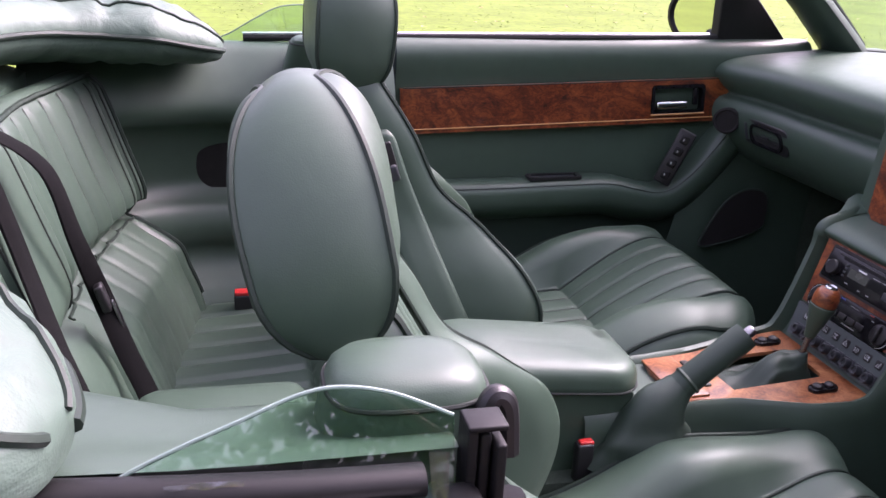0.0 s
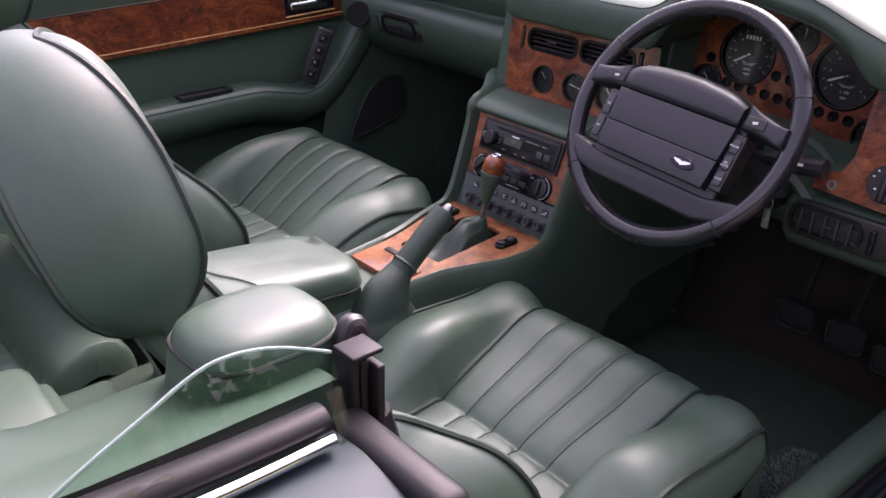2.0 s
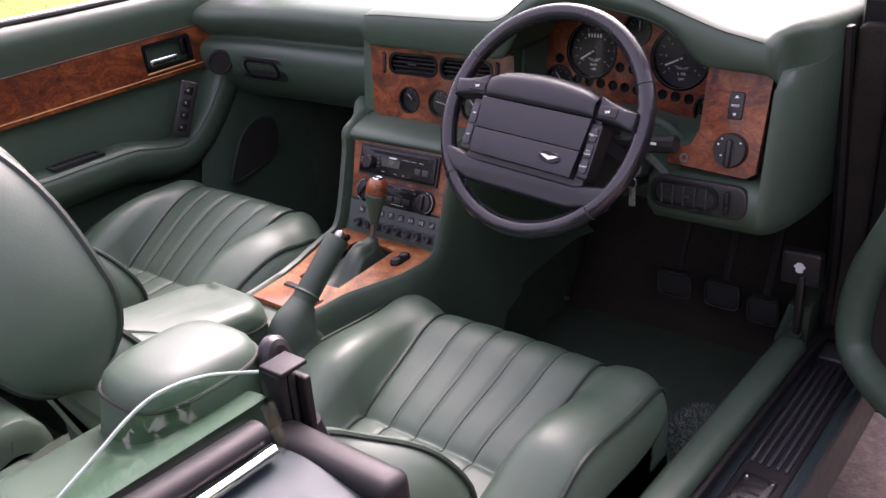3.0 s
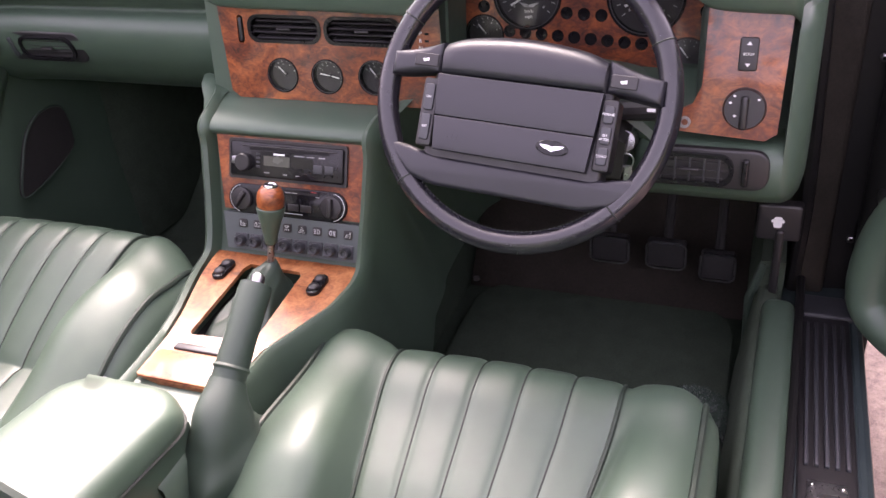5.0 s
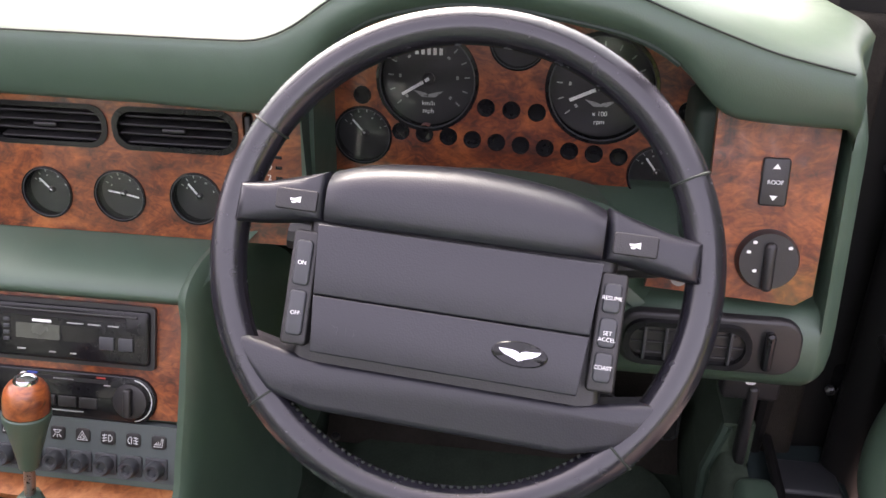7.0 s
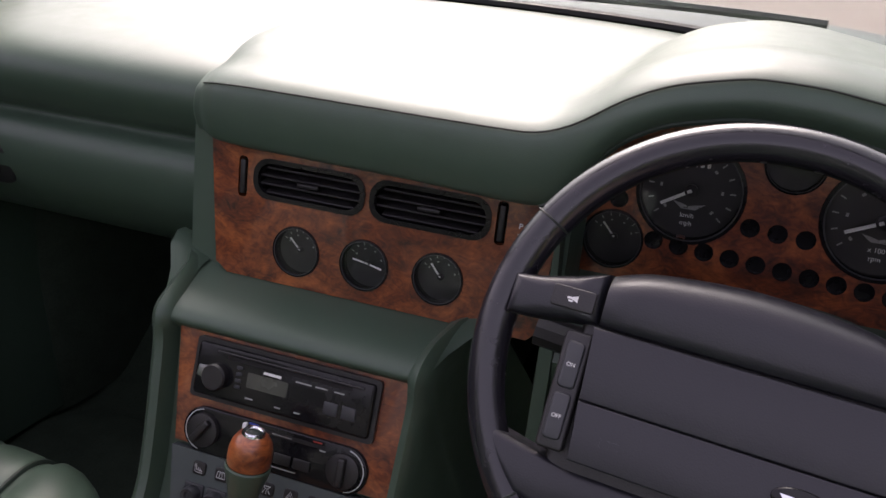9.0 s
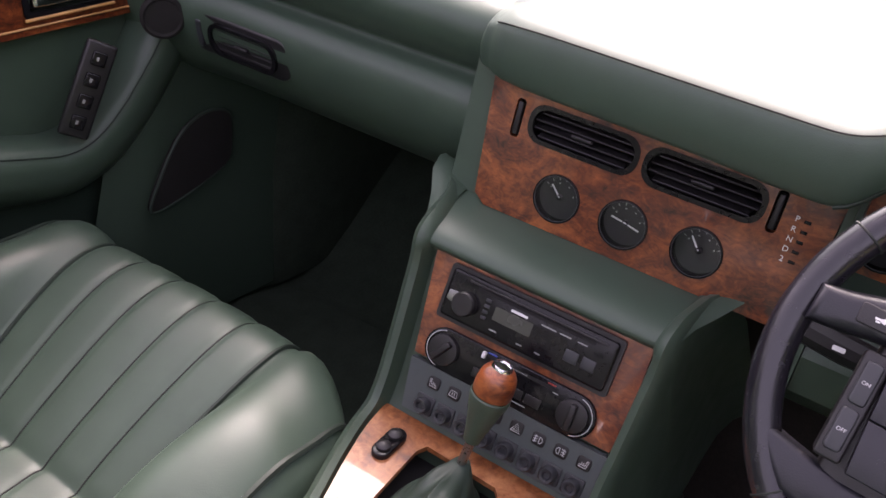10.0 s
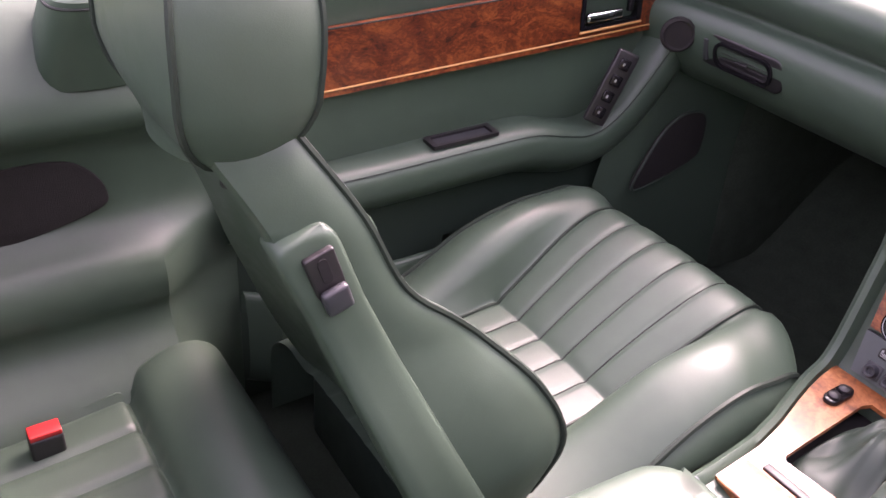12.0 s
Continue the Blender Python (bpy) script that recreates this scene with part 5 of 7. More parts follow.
# ---- centre console ----
def arc2(cx, cy, r, a0, a1, n=7, sx=1.0):
    return [(cx + sx * r * math.cos(radians(a0 + (a1 - a0) * i / (n - 1))), cy + r * math.sin(radians(a0 + (a1 - a0) * i / (n - 1)))) for i in range(n)]


# line drawings on the switch tiles: heated seat, screen, lamp, warning triangle, fog lamps
SEAT_SIGN = [[(-0.0045, -0.0035), (0.0035, -0.0035), (0.0045, 0.004), (0.003, 0.004), (0.0022, -0.0012), (-0.004, -0.0016)], [(-0.002, -0.0008), (-0.0015, 0.001)], [(0.0, -0.0006), (0.0005, 0.0012)]]
SCREEN_SIGN = [[(-0.0045, -0.003), (-0.0035, 0.003), (0.0035, 0.003), (0.0045, -0.003), (-0.0045, -0.003)], [(-0.0015, -0.002), (-0.001, 0.002)], [(0.0015, -0.002), (0.001, 0.002)]]
LAMP_SIGN = [[(-0.004, 0.0032), (0.004, 0.0032)], [(-0.0032, 0.003), (-0.0014, 0.0008), (0.0014, 0.0008), (0.0032, 0.003)], [(-0.0018, -0.0006), (-0.0038, -0.0036)], [(0, -0.0006), (0, -0.004)], [(0.0018, -0.0006), (0.0038, -0.0036)]]
WARNING_SIGN = [[(-0.005, -0.004), (0.005, -0.004), (0, 0.0046), (-0.005, -0.004)], [(-0.0024, -0.0024), (0.0024, -0.0024), (0, 0.0016), (-0.0024, -0.0024)]]
FOG_SIGN = [arc2(0.0012, 0, 0.0034, 90, -90) + [(0.0012, 0.0034)], [(-0.005, 0.0022), (-0.0008, 0.003)], [(-0.005, -0.0004), (-0.0008, 0.0004)], [(-0.005, -0.003), (-0.0008, -0.0022)], [(-0.003, 0.0036), (-0.0034, -0.0036)]]
REAR_FOG_SIGN = [[(-x, y) for x, y in line] for line in FOG_SIGN]
SYMBOLS = [[[(-x, y) for x, y in line] for line in SEAT_SIGN], SCREEN_SIGN, SCREEN_SIGN, LAMP_SIGN, WARNING_SIGN, FOG_SIGN, REAR_FOG_SIGN, SEAT_SIGN]


def console():
    c = root("centre_console", (-0.15, 0, 0.25), "green leather centre console topped with burr walnut", "console")
    # stack: leather surround, front face leaning back

    # shelf and shoulders: sections running from the dash down to the console's top
    line = spline([(0.075, 0, 0.752), (0.045, 0, 0.748), (0.010, 0, 0.742), (-0.014, 0, 0.734), (-0.024, 0, 0.722), (-0.026, 0, 0.70), (-0.038, 0, 0.665), (-0.058, 0, 0.612), (-0.080, 0, 0.567), (-0.102, 0, 0.553), (-0.16, 0, 0.549), (-0.22, 0, 0.545), (-0.28, 0, 0.541), (-0.34, 0, 0.537), (-0.42, 0, 0.533), (-0.50, 0, 0.530)], 4)
    WID = [(-0.50, 0.085), (-0.34, 0.086), (-0.27, 0.093), (-0.22, 0.115), (-0.17, 0.137), (-0.12, 0.143), (-0.07, 0.139), (-0.04, 0.142), (-0.02, 0.144), (0.01, 0.147), (0.045, 0.155), (0.08, 0.175)]
    WIP = [(-0.50, 0.085), (-0.34, 0.086), (-0.27, 0.090), (-0.22, 0.100), (-0.17, 0.115), (-0.12, 0.128), (-0.07, 0.134), (-0.04, 0.140), (-0.02, 0.144), (0.01, 0.147), (0.045, 0.155), (0.08, 0.175)]
    rows = []
    for i, p in enumerate(line):
        d_ = (line[min(i + 1, len(line) - 1)] - line[max(i - 1, 0)]).normalized()
        n = Vector((d_.z, 0, -d_.x))
        if n.x > 0 and n.z < 0:
            n = -n
        wl, wr = lerp(WIP, p.x), lerp(WID, p.x)
        row = []
        low = -0.004 - 0.014 * smooth(0.725, 0.705, p.z) * smooth(-0.112, -0.100, p.x) - 0.036 * smooth(-0.092, -0.099, p.x) * smooth(-0.278, -0.268, p.x)
        for y, h, drop in ((wl + 0.030, 0, 0.30), (wl + 0.012, 0, 0.12), (wl + 0.003, 0, 0.05), (wl, -0.012, 0.012), (wl - 0.004, 0.000, 0), (wl - 0.011, 0.006, 0), (wl - 0.018, 0.003, 0), (wl - 0.022, low, 0), (0, low, 0), (-(wr - 0.022), low, 0), (-(wr - 0.018), 0.003, 0), (-(wr - 0.011), 0.006, 0), (-(wr - 0.004), 0.000, 0), (-wr, -0.012, 0.012), (-(wr + 0.003), 0, 0.05), (-(wr + 0.012), 0, 0.12), (-(wr + 0.030), 0, 0.30)):
            q = p + n * h
            row.append((q.x + (0.30 * drop if p.x < -0.03 and p.x > -0.12 else 0.9 * drop * smooth(-0.05, 0.0, p.x)), y, max(q.z - drop, 0.25)))
        rows.append(row)
    part("shell", grid(rows), LEATHER, c, sharp=50)
    for s in (-1, 1):
        rows = [[Vector((x, s * (y0 + (y1 - y0) * q), z0 + (z1 - z0) * q ** 1.6 + 0.004 * math.sin(math.pi * q))) for q in [k / 6 for k in range(7)]] for x, y0, y1, z0, z1 in ((-0.012, 0.128, 0.141, 0.733, 0.731), (0.010, 0.130, 0.147, 0.740, 0.737), (0.035, 0.132, 0.160, 0.745, 0.745), (0.058, 0.134, 0.176, 0.748, 0.760), (0.076, 0.134, 0.180, 0.750, 0.768), (0.090, 0.134, 0.181, 0.750, 0.766))]
        part("shoulder_fin", grid(rows), LEATHER, c, sharp=70)
    # walnut face of the stack
    mw = face_frame(-0.0275, -0.002, 0.662, 20.5)
    face = [(-0.118, 0.054), (-0.104, -0.055), (0.122, -0.055), (0.120, 0.054), (0.112, 0.060), (-0.110, 0.060)]
    part("stack_panel", plate(face, 0.006, shift(mw, 0, 0, 0.003)), WOOD, c, "burr walnut radio panel")
    msw = face_frame(-0.062, -0.005, 0.582, 20.5)
    sp = part("switch_strip", plate([(-0.106, 0.028), (-0.098, -0.026), (0.116, -0.026), (0.120, 0.028)], 0.010, shift(msw, 0, 0, 0.004)), SLATE, c, "slate grey switch strip")
    for k in range(8):
        u = -0.080 + 0.0243 * k
        part("symbol_tile", plate(rrect(0.014, 0.013, 0.003), 0.002, shift(msw, u + 0.008, 0.013, 0.0055), 0.0008), BLACK, sp)
        q = shift(msw, u + 0.008, 0.013, 0.0060)
        part("symbol", merge(*[tube([q @ Vector((x, y, 0)) for x, y in line], 0.0004, 5) for line in SYMBOLS[k]]), PALE_PRINT, sp)
        part("switch_base", plate(rrect(0.021, 0.020, 0.002), 0.003, shift(msw, u + 0.006, -0.012, 0.006), 0.001), BUTTON, sp)
        part("push_switch", lathe([(0.0085, 0.0), (0.0085, 0.007), (0.0070, 0.010), (0.0045, 0.0095), (0.003, 0.007), (0.0, 0.007)], shift(msw, u + 0.006, -0.012, 0.006), 20), BUTTON, sp)

    # walnut deck
    xs = [-0.074, -0.085, -0.095, -0.11, -0.13, -0.15, -0.17, -0.19, -0.21, -0.23, -0.25, -0.27, -0.30, -0.345]
    deck = [(x, lerp(WIP, x) - 0.021) for x in xs] + [(-0.352, 0.03), (-0.352, -0.055)] + [(x, -(lerp(WID, x) - 0.021)) for x in xs[::-1]]
    md = axes((0, 0, 0.5545), (1, 0, 0.045), (0, 1, 0))
    hole = [(-0.098, 0.043), (-0.101, -0.038), (-0.109, -0.045), (-0.256, -0.052), (-0.262, 0.038), (-0.255, 0.043), (-0.110, 0.048)]
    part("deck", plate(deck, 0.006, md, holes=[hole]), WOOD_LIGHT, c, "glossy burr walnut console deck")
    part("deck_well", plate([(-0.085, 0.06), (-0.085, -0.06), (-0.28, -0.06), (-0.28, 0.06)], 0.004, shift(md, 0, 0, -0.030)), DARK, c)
    part("ash_slot", rbox((-0.288, 0.005, 0.0006), (0.012, 0.080, 0.005), 0.002, md), BLACK, c, "dark ashtray slot")
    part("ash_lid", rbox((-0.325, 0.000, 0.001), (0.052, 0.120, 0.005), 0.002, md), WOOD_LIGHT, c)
    for y, x in ((0.0735, -0.122), (-0.0805, -0.128)):
        w = part("window_switch", plate(rrect(0.046, 0.020, 0.010), 0.006, shift(md, x, y, 0.006), 0.002), GLOSS_BLACK, c, "oval black window switch")
        for k in (-1, 1):
            part("rocker", lathe([(0.0075, 0), (0.0075, 0.003), (0.005, 0.005), (0.0, 0.0055)], shift(md, x + 0.010 * k, y, 0.006), 18), BLACK, w)
    # gear lever
    g = root("gear_lever", (-0.18, -0.005, 0.55), "gear lever with walnut and leather knob", "gear lever")
    top, foot = Vector((-0.097, -0.016, 0.685)), Vector((-0.117, -0.003, 0.560))
    ax = (top - foot).normalized()
    up = Matrix.Translation(top) @ ax.to_track_quat("Z", "Y").to_matrix().to_4x4()
    part("cap", lathe([(0.0100, -0.007), (0.0100, -0.0015), (0.0088, 0.0006), (0.0076, 0.0004), (0.0070, -0.0008), (0.0, -0.0008)], up, 24), CHROME, g, "polished silver cap")
    part("knob", lathe([(0.0185, -0.031), (0.0192, -0.026), (0.0188, -0.017), (0.0172, -0.010), (0.0140, -0.005), (0.0098, -0.0025)], up, 24), WOOD, g, "glossy walnut knob")
    part("collar", lathe([(0.0062, -0.088), (0.0082, -0.087), (0.0105, -0.074), (0.0155, -0.052), (0.0196, -0.037), (0.0198, -0.033), (0.0188, -0.0315)], up, 24), LEATHER, g, "green leather collar")
    part("shaft", tube([top - ax * 0.090, foot], 0.0048, 12), STEEL, g)
    rings = []
    neck = foot + ax * 0.012
    for k in range(19):
        t = k / 18
        cx, cy = neck.x - (0.062 + neck.x + 0.117) * t ** 0.9, neck.y * (1 - t)
        rx, ry = 0.0085 + 0.071 * t ** 0.9, 0.0085 + 0.0385 * t ** 0.75
        e = 1.0 - 0.5 * smooth(0.1, 0.9, t)
        ring = []
        for j in range(64):
            a = 2 * math.pi * j / 64
            ca, sa = math.cos(a), math.sin(a)
            fold = t * (1 - t) * 4
            rear = smooth(0.3, -0.9, ca)
            crease = 0.008 * fold * (abs(math.sin(2.0 * a + 0.7 + 1.5 * t)) - 0.55) + 0.003 * fold * math.sin(4 * a - 5 * t)
            sag = 0.012 * fold * rear * math.sin(7 * t + 1.6 * math.sin(a)) + 0.008 * math.exp(-(sa / 0.16) ** 2) * fold * rear
            ring.append((cx + rx * math.copysign(abs(ca) ** e, ca), cy + ry * math.copysign(abs(sa) ** e, sa) * (1 + 0.10 * fold * math.sin(3 * a + 2)), neck.z - 0.056 * t ** (0.80 + 0.25 * rear) + (crease + sag) * smooth(0.0, 0.15, t)))
        rings.append(ring)
    part("gaiter", loft(rings), LEATHER_DARK, g, "creased green leather gaiter", sharp=60)


def radio():
    r = root("car_radio", (-0.01, 0, 0.66), "black single-slot car radio with CD slot", "radio")
    m = face_frame(-0.0215, -0.003, 0.682, 20.5)
    part("face", plate(rrect(0.182, 0.050, 0.004), 0.02, shift(m, 0, 0, 0.010), 0.003), GLOSS_BLACK, r)
    part("frame", plate(rrect(0.190, 0.058, 0.004), 0.012, shift(m, 0, 0, 0.006), holes=[rrect(0.180, 0.048, 0.003)]), BLACK, r)
    part("disc_slot", plate(rrect(0.128, 0.004, 0.0015), 0.002, shift(m, 0.006, 0.016, 0.0108)), DARK, r)
    part("slot_lip", rbox((0.006, 0.0195, 0.0112), (0.15, 0.0022, 0.002), 0.0008, m), BLACK, r)
    part("volume_knob", lathe([(0.0125, 0), (0.0125, 0.008), (0.011, 0.010), (0.0, 0.010)], shift(m, -0.066, -0.004, 0.010), 24), BLACK, r, "round volume knob")
    part("silver_key", plate([(-0.006, -0.005), (0.004, -0.007), (0.006, 0.006), (-0.005, 0.005)], 0.0015, shift(m, -0.082, -0.002, 0.0112), 0.0005), STEEL, r)
    part("display", plate(rrect(0.042, 0.014, 0.001), 0.001, shift(m, -0.014, 0.000, 0.0106)), LCD, r, "grey green display")
    part("dark_display", plate(rrect(0.034, 0.014, 0.001), 0.001, shift(m, 0.027, 0.000, 0.0106)), GLOSS_BLACK, r)
    part("maker_mark", rbox((-0.010, 0.0100, 0.0104), (0.018, 0.0024, 0.0006), 0, m), WHITE, r)
    for x, y, w in ((0.022, 0.010, 0.016), (0.040, 0.010, 0.012), (0.058, 0.010, 0.010), (-0.03, -0.017, 0.008), (0.0, -0.018, 0.006), (0.02, -0.018, 0.006), (0.052, -0.002, 0.005), (0.066, -0.001, 0.006)):
        part("print_bar", rbox((x, y, 0.0104), (w, 0.0011, 0.0006), 0, m), PRINT, r)
    for k in range(4):
        part("preset_key", rbox((-0.044, 0.009 - 0.006 * k, 0.0106), (0.006, 0.0035, 0.002), 0.0008, m), BUTTON, r)
    for u in (0.052, 0.070):
        part("side_key", rbox((u, -0.006, 0.0108), (0.014, 0.012, 0.002), 0.001, m), BUTTON, r)


def heater():
    h = root("climate_control", (-0.05, 0, 0.615), "black climate control panel with two round dials", "heater controls")
    m = face_frame(-0.0410, -0.003, 0.627, 20.5)
    part("face", plate(rrect(0.192, 0.044, 0.022), 0.012, shift(m, 0, 0, 0.007), 0.002), GLOSS_BLACK, h)
    for s in (-1, 1):
        k = part("dial", lathe([(0.0165, 0), (0.0160, 0.004), (0.012, 0.005), (0.0, 0.005)], shift(m, s * 0.073, 0, 0.007), 28), BLACK, h)
        part("dial_grip", rbox((s * 0.073, 0, 0.014), (0.007, 0.026, 0.008), 0.002, m @ Matrix.Translation((s * 0.073, 0, 0)) @ Matrix.Rotation(radians(-35 if s < 0 else 0), 4, "Z") @ Matrix.Translation((-s * 0.073, 0, 0))), BLACK, k)
        arc = [shift(m, s * 0.073, 0, 0.0074) @ Vector((0.0195 * math.cos(radians(a)), 0.0195 * math.sin(radians(a)), 0)) for a in (range(100, 261, 10) if s < 0 else range(-80, 81, 10))]
        part("dial_scale", tube(arc, 0.0005, 5), PALE_PRINT, k)
    part("slider_slot", rbox((0.01, 0.015, 0.0072), (0.082, 0.0035, 0.001), 0, m), DARK, h)
    part("cold_line", rbox((-0.008, 0.0185, 0.0074), (0.010, 0.0016, 0.0006), 0, shift(m, -0.014, 0)), BLUE_STRIP, h)
    part("warm_line", rbox((0.044, 0.0185, 0.0074), (0.009, 0.0014, 0.0006), 0, m), DULL_RED, h)
    part("slider", rbox((-0.030, 0.015, 0.009), (0.004, 0.007, 0.005), 0.001, m), WHITE, h)
    for x, y, w in ((0.008, 0.0150, 0.02), (-0.012, -0.010, 0.006), (0.008, -0.010, 0.006), (0.028, -0.010, 0.010), (0.012, -0.015, 0.03), (0.05, 0.012, 0.006)):
        part("print_bar", rbox((x, y, 0.0074), (w, 0.0010, 0.0006), 0, m), PRINT, h)
    for k in range(4):
        part("key", rbox((-0.028 + 0.020 * k, -0.006, 0.008), (0.017, 0.010, 0.002), 0.0008, m), BLACK, h)


console()
radio()
heater()


# ---- armrest, handbrake ----
def armrest():
    a = root("armrest_box", (-0.54, 0, 0.53), "padded green leather armrest box between the seats", "armrest")
    plan = rrect(0.296, 0.170, 0.056, 8, -0.558, 0.0)
    notch = [(-0.410 - 0.020 * math.cos(q) ** 0.5, 0.046 + 0.017 * math.sin(q)) for q in [radians(-88 + 22 * k) for k in range(9)]]
    flat = plan + [(-0.410, -0.030), (-0.410, -0.010)] + [(-0.410, y) for _, y in notch]
    plan = plan + [(-0.410, -0.030), (-0.410, -0.010)] + notch  # finger notch in the front edge

    def top(x):
        return 0.598 + 0.09 * (-0.41 - x)

    rings = []
    for shrink, h in ((0.97, -0.036), (1.0, -0.030), (1.0, -0.023), (0.99, -0.015), (0.968, -0.008), (0.935, -0.003), (0.89, 0.001), (0.80, 0.005), (0.6, 0.008), (0.2, 0.010)):
        cut = smooth(0.88, 0.98, shrink)
        rings.append([(-0.558 + (f + (x - f) * cut + 0.558) * (1 - (1 - shrink) * 0.7), y * shrink, top(f) + h) for (x, y), (f, _) in zip(plan, flat)])
    part("lid", loft(rings), LEATHER, a, sharp=60)
    part("lid_seam", tube([(x, y, z - 0.002) for x, y, z in rings[1]], 0.0022, 6, True), SEAM, a)
    part("box", loft([[(x, y, z) for y, z in ((0.076, 0.30), (0.076, zb), (-0.076, zb), (-0.076, 0.30))] for x, zb in ((-0.43, 0.566), (-0.58, 0.578), (-0.70, 0.588))]), LEATHER, a)
    part("catch", merge(rbox((-0.418, 0.046, 0.580), (0.012, 0.022, 0.010), 0.003), tube(circle3((-0.410, 0.046, 0.583), 0.004), 0.0012, 6, True)), STEEL, a, "dark metal lid catch")


def handbrake():
    h = root("handbrake", (-0.45, -0.125, 0.45), "green leather handbrake lever, raised, with leather gaiter", "handbrake")
    tip, low = Vector((-0.284, -0.096, 0.655)), Vector((-0.440, -0.092, 0.522))
    d = (tip - low).normalized()
    up = Matrix.Translation(tip) @ d.to_track_quat("Z", "Y").to_matrix().to_4x4()
    part("grip", lathe([(0.0190, -0.135), (0.0200, -0.12), (0.0190, -0.06), (0.0200, -0.01), (0.0190, 0.0), (0.012, 0.0), (0.010, -0.006), (0.0, -0.006)], up, 26), LEATHER_DARK, h)
    part("button", lathe([(0.008, -0.01), (0.008, 0.010), (0.006, 0.013), (0.0, 0.0135)], up, 18), STEEL, h, "chrome release button")
    part("ring", lathe([(0.0205, -0.104), (0.0220, -0.101), (0.0205, -0.098)], up, 26), LEATHER_DARK, h)
    rings = []
    foot = Vector((-0.405, -0.100, 0.470))
    neck = tip - d * 0.115
    for k in range(16):
        t = k / 15
        c = neck.lerp(foot, t) + Vector((-0.020 * math.sin(math.pi * t), 0, 0))
        rx, ry = 0.0215 + 0.006 * smooth(0.0, 0.25, t) + 0.060 * t ** 1.2, 0.0215 + 0.004 * smooth(0.0, 0.25, t) + 0.018 * t
        e = Vector((d.z, 0, -d.x)).lerp(Vector((1, 0, 0)), smooth(0, 0.6, t)).normalized()
        ring = []
        for j in range(36):
            q = 2 * math.pi * j / 36
            f = 1 + t * (0.07 * math.sin(5 * q + 4 * t) + 0.05 * math.sin(3 * q - 7 * t)) + 0.07 * smooth(0.1, 0.3, t) * (abs(math.sin(9 * t + 1.3 * math.sin(q + 0.6))) - 0.5)
            ring.append(tuple(c + e * (rx * f * math.cos(q)) + Vector((0, ry * f * math.sin(q), 0.006 * t * math.sin(9 * t + 2 * q)))))
        rings.append(ring)
    part("gaiter", loft(rings), LEATHER_DARK, h, "dark green leather gaiter with soft folds", sharp=60)
    b = root("belt_buckle", (-0.50, -0.10, 0.45), "black seat belt buckle with a red release button", "belt buckle", "seat belt buckles")
    part("body", rbox((-0.505, -0.098, 0.472), (0.024, 0.018, 0.070), 0.004), BLACK, b)
    part("release", rbox((-0.503, -0.098, 0.508), (0.020, 0.012, 0.005), 0.002), RED, b, "red release button")


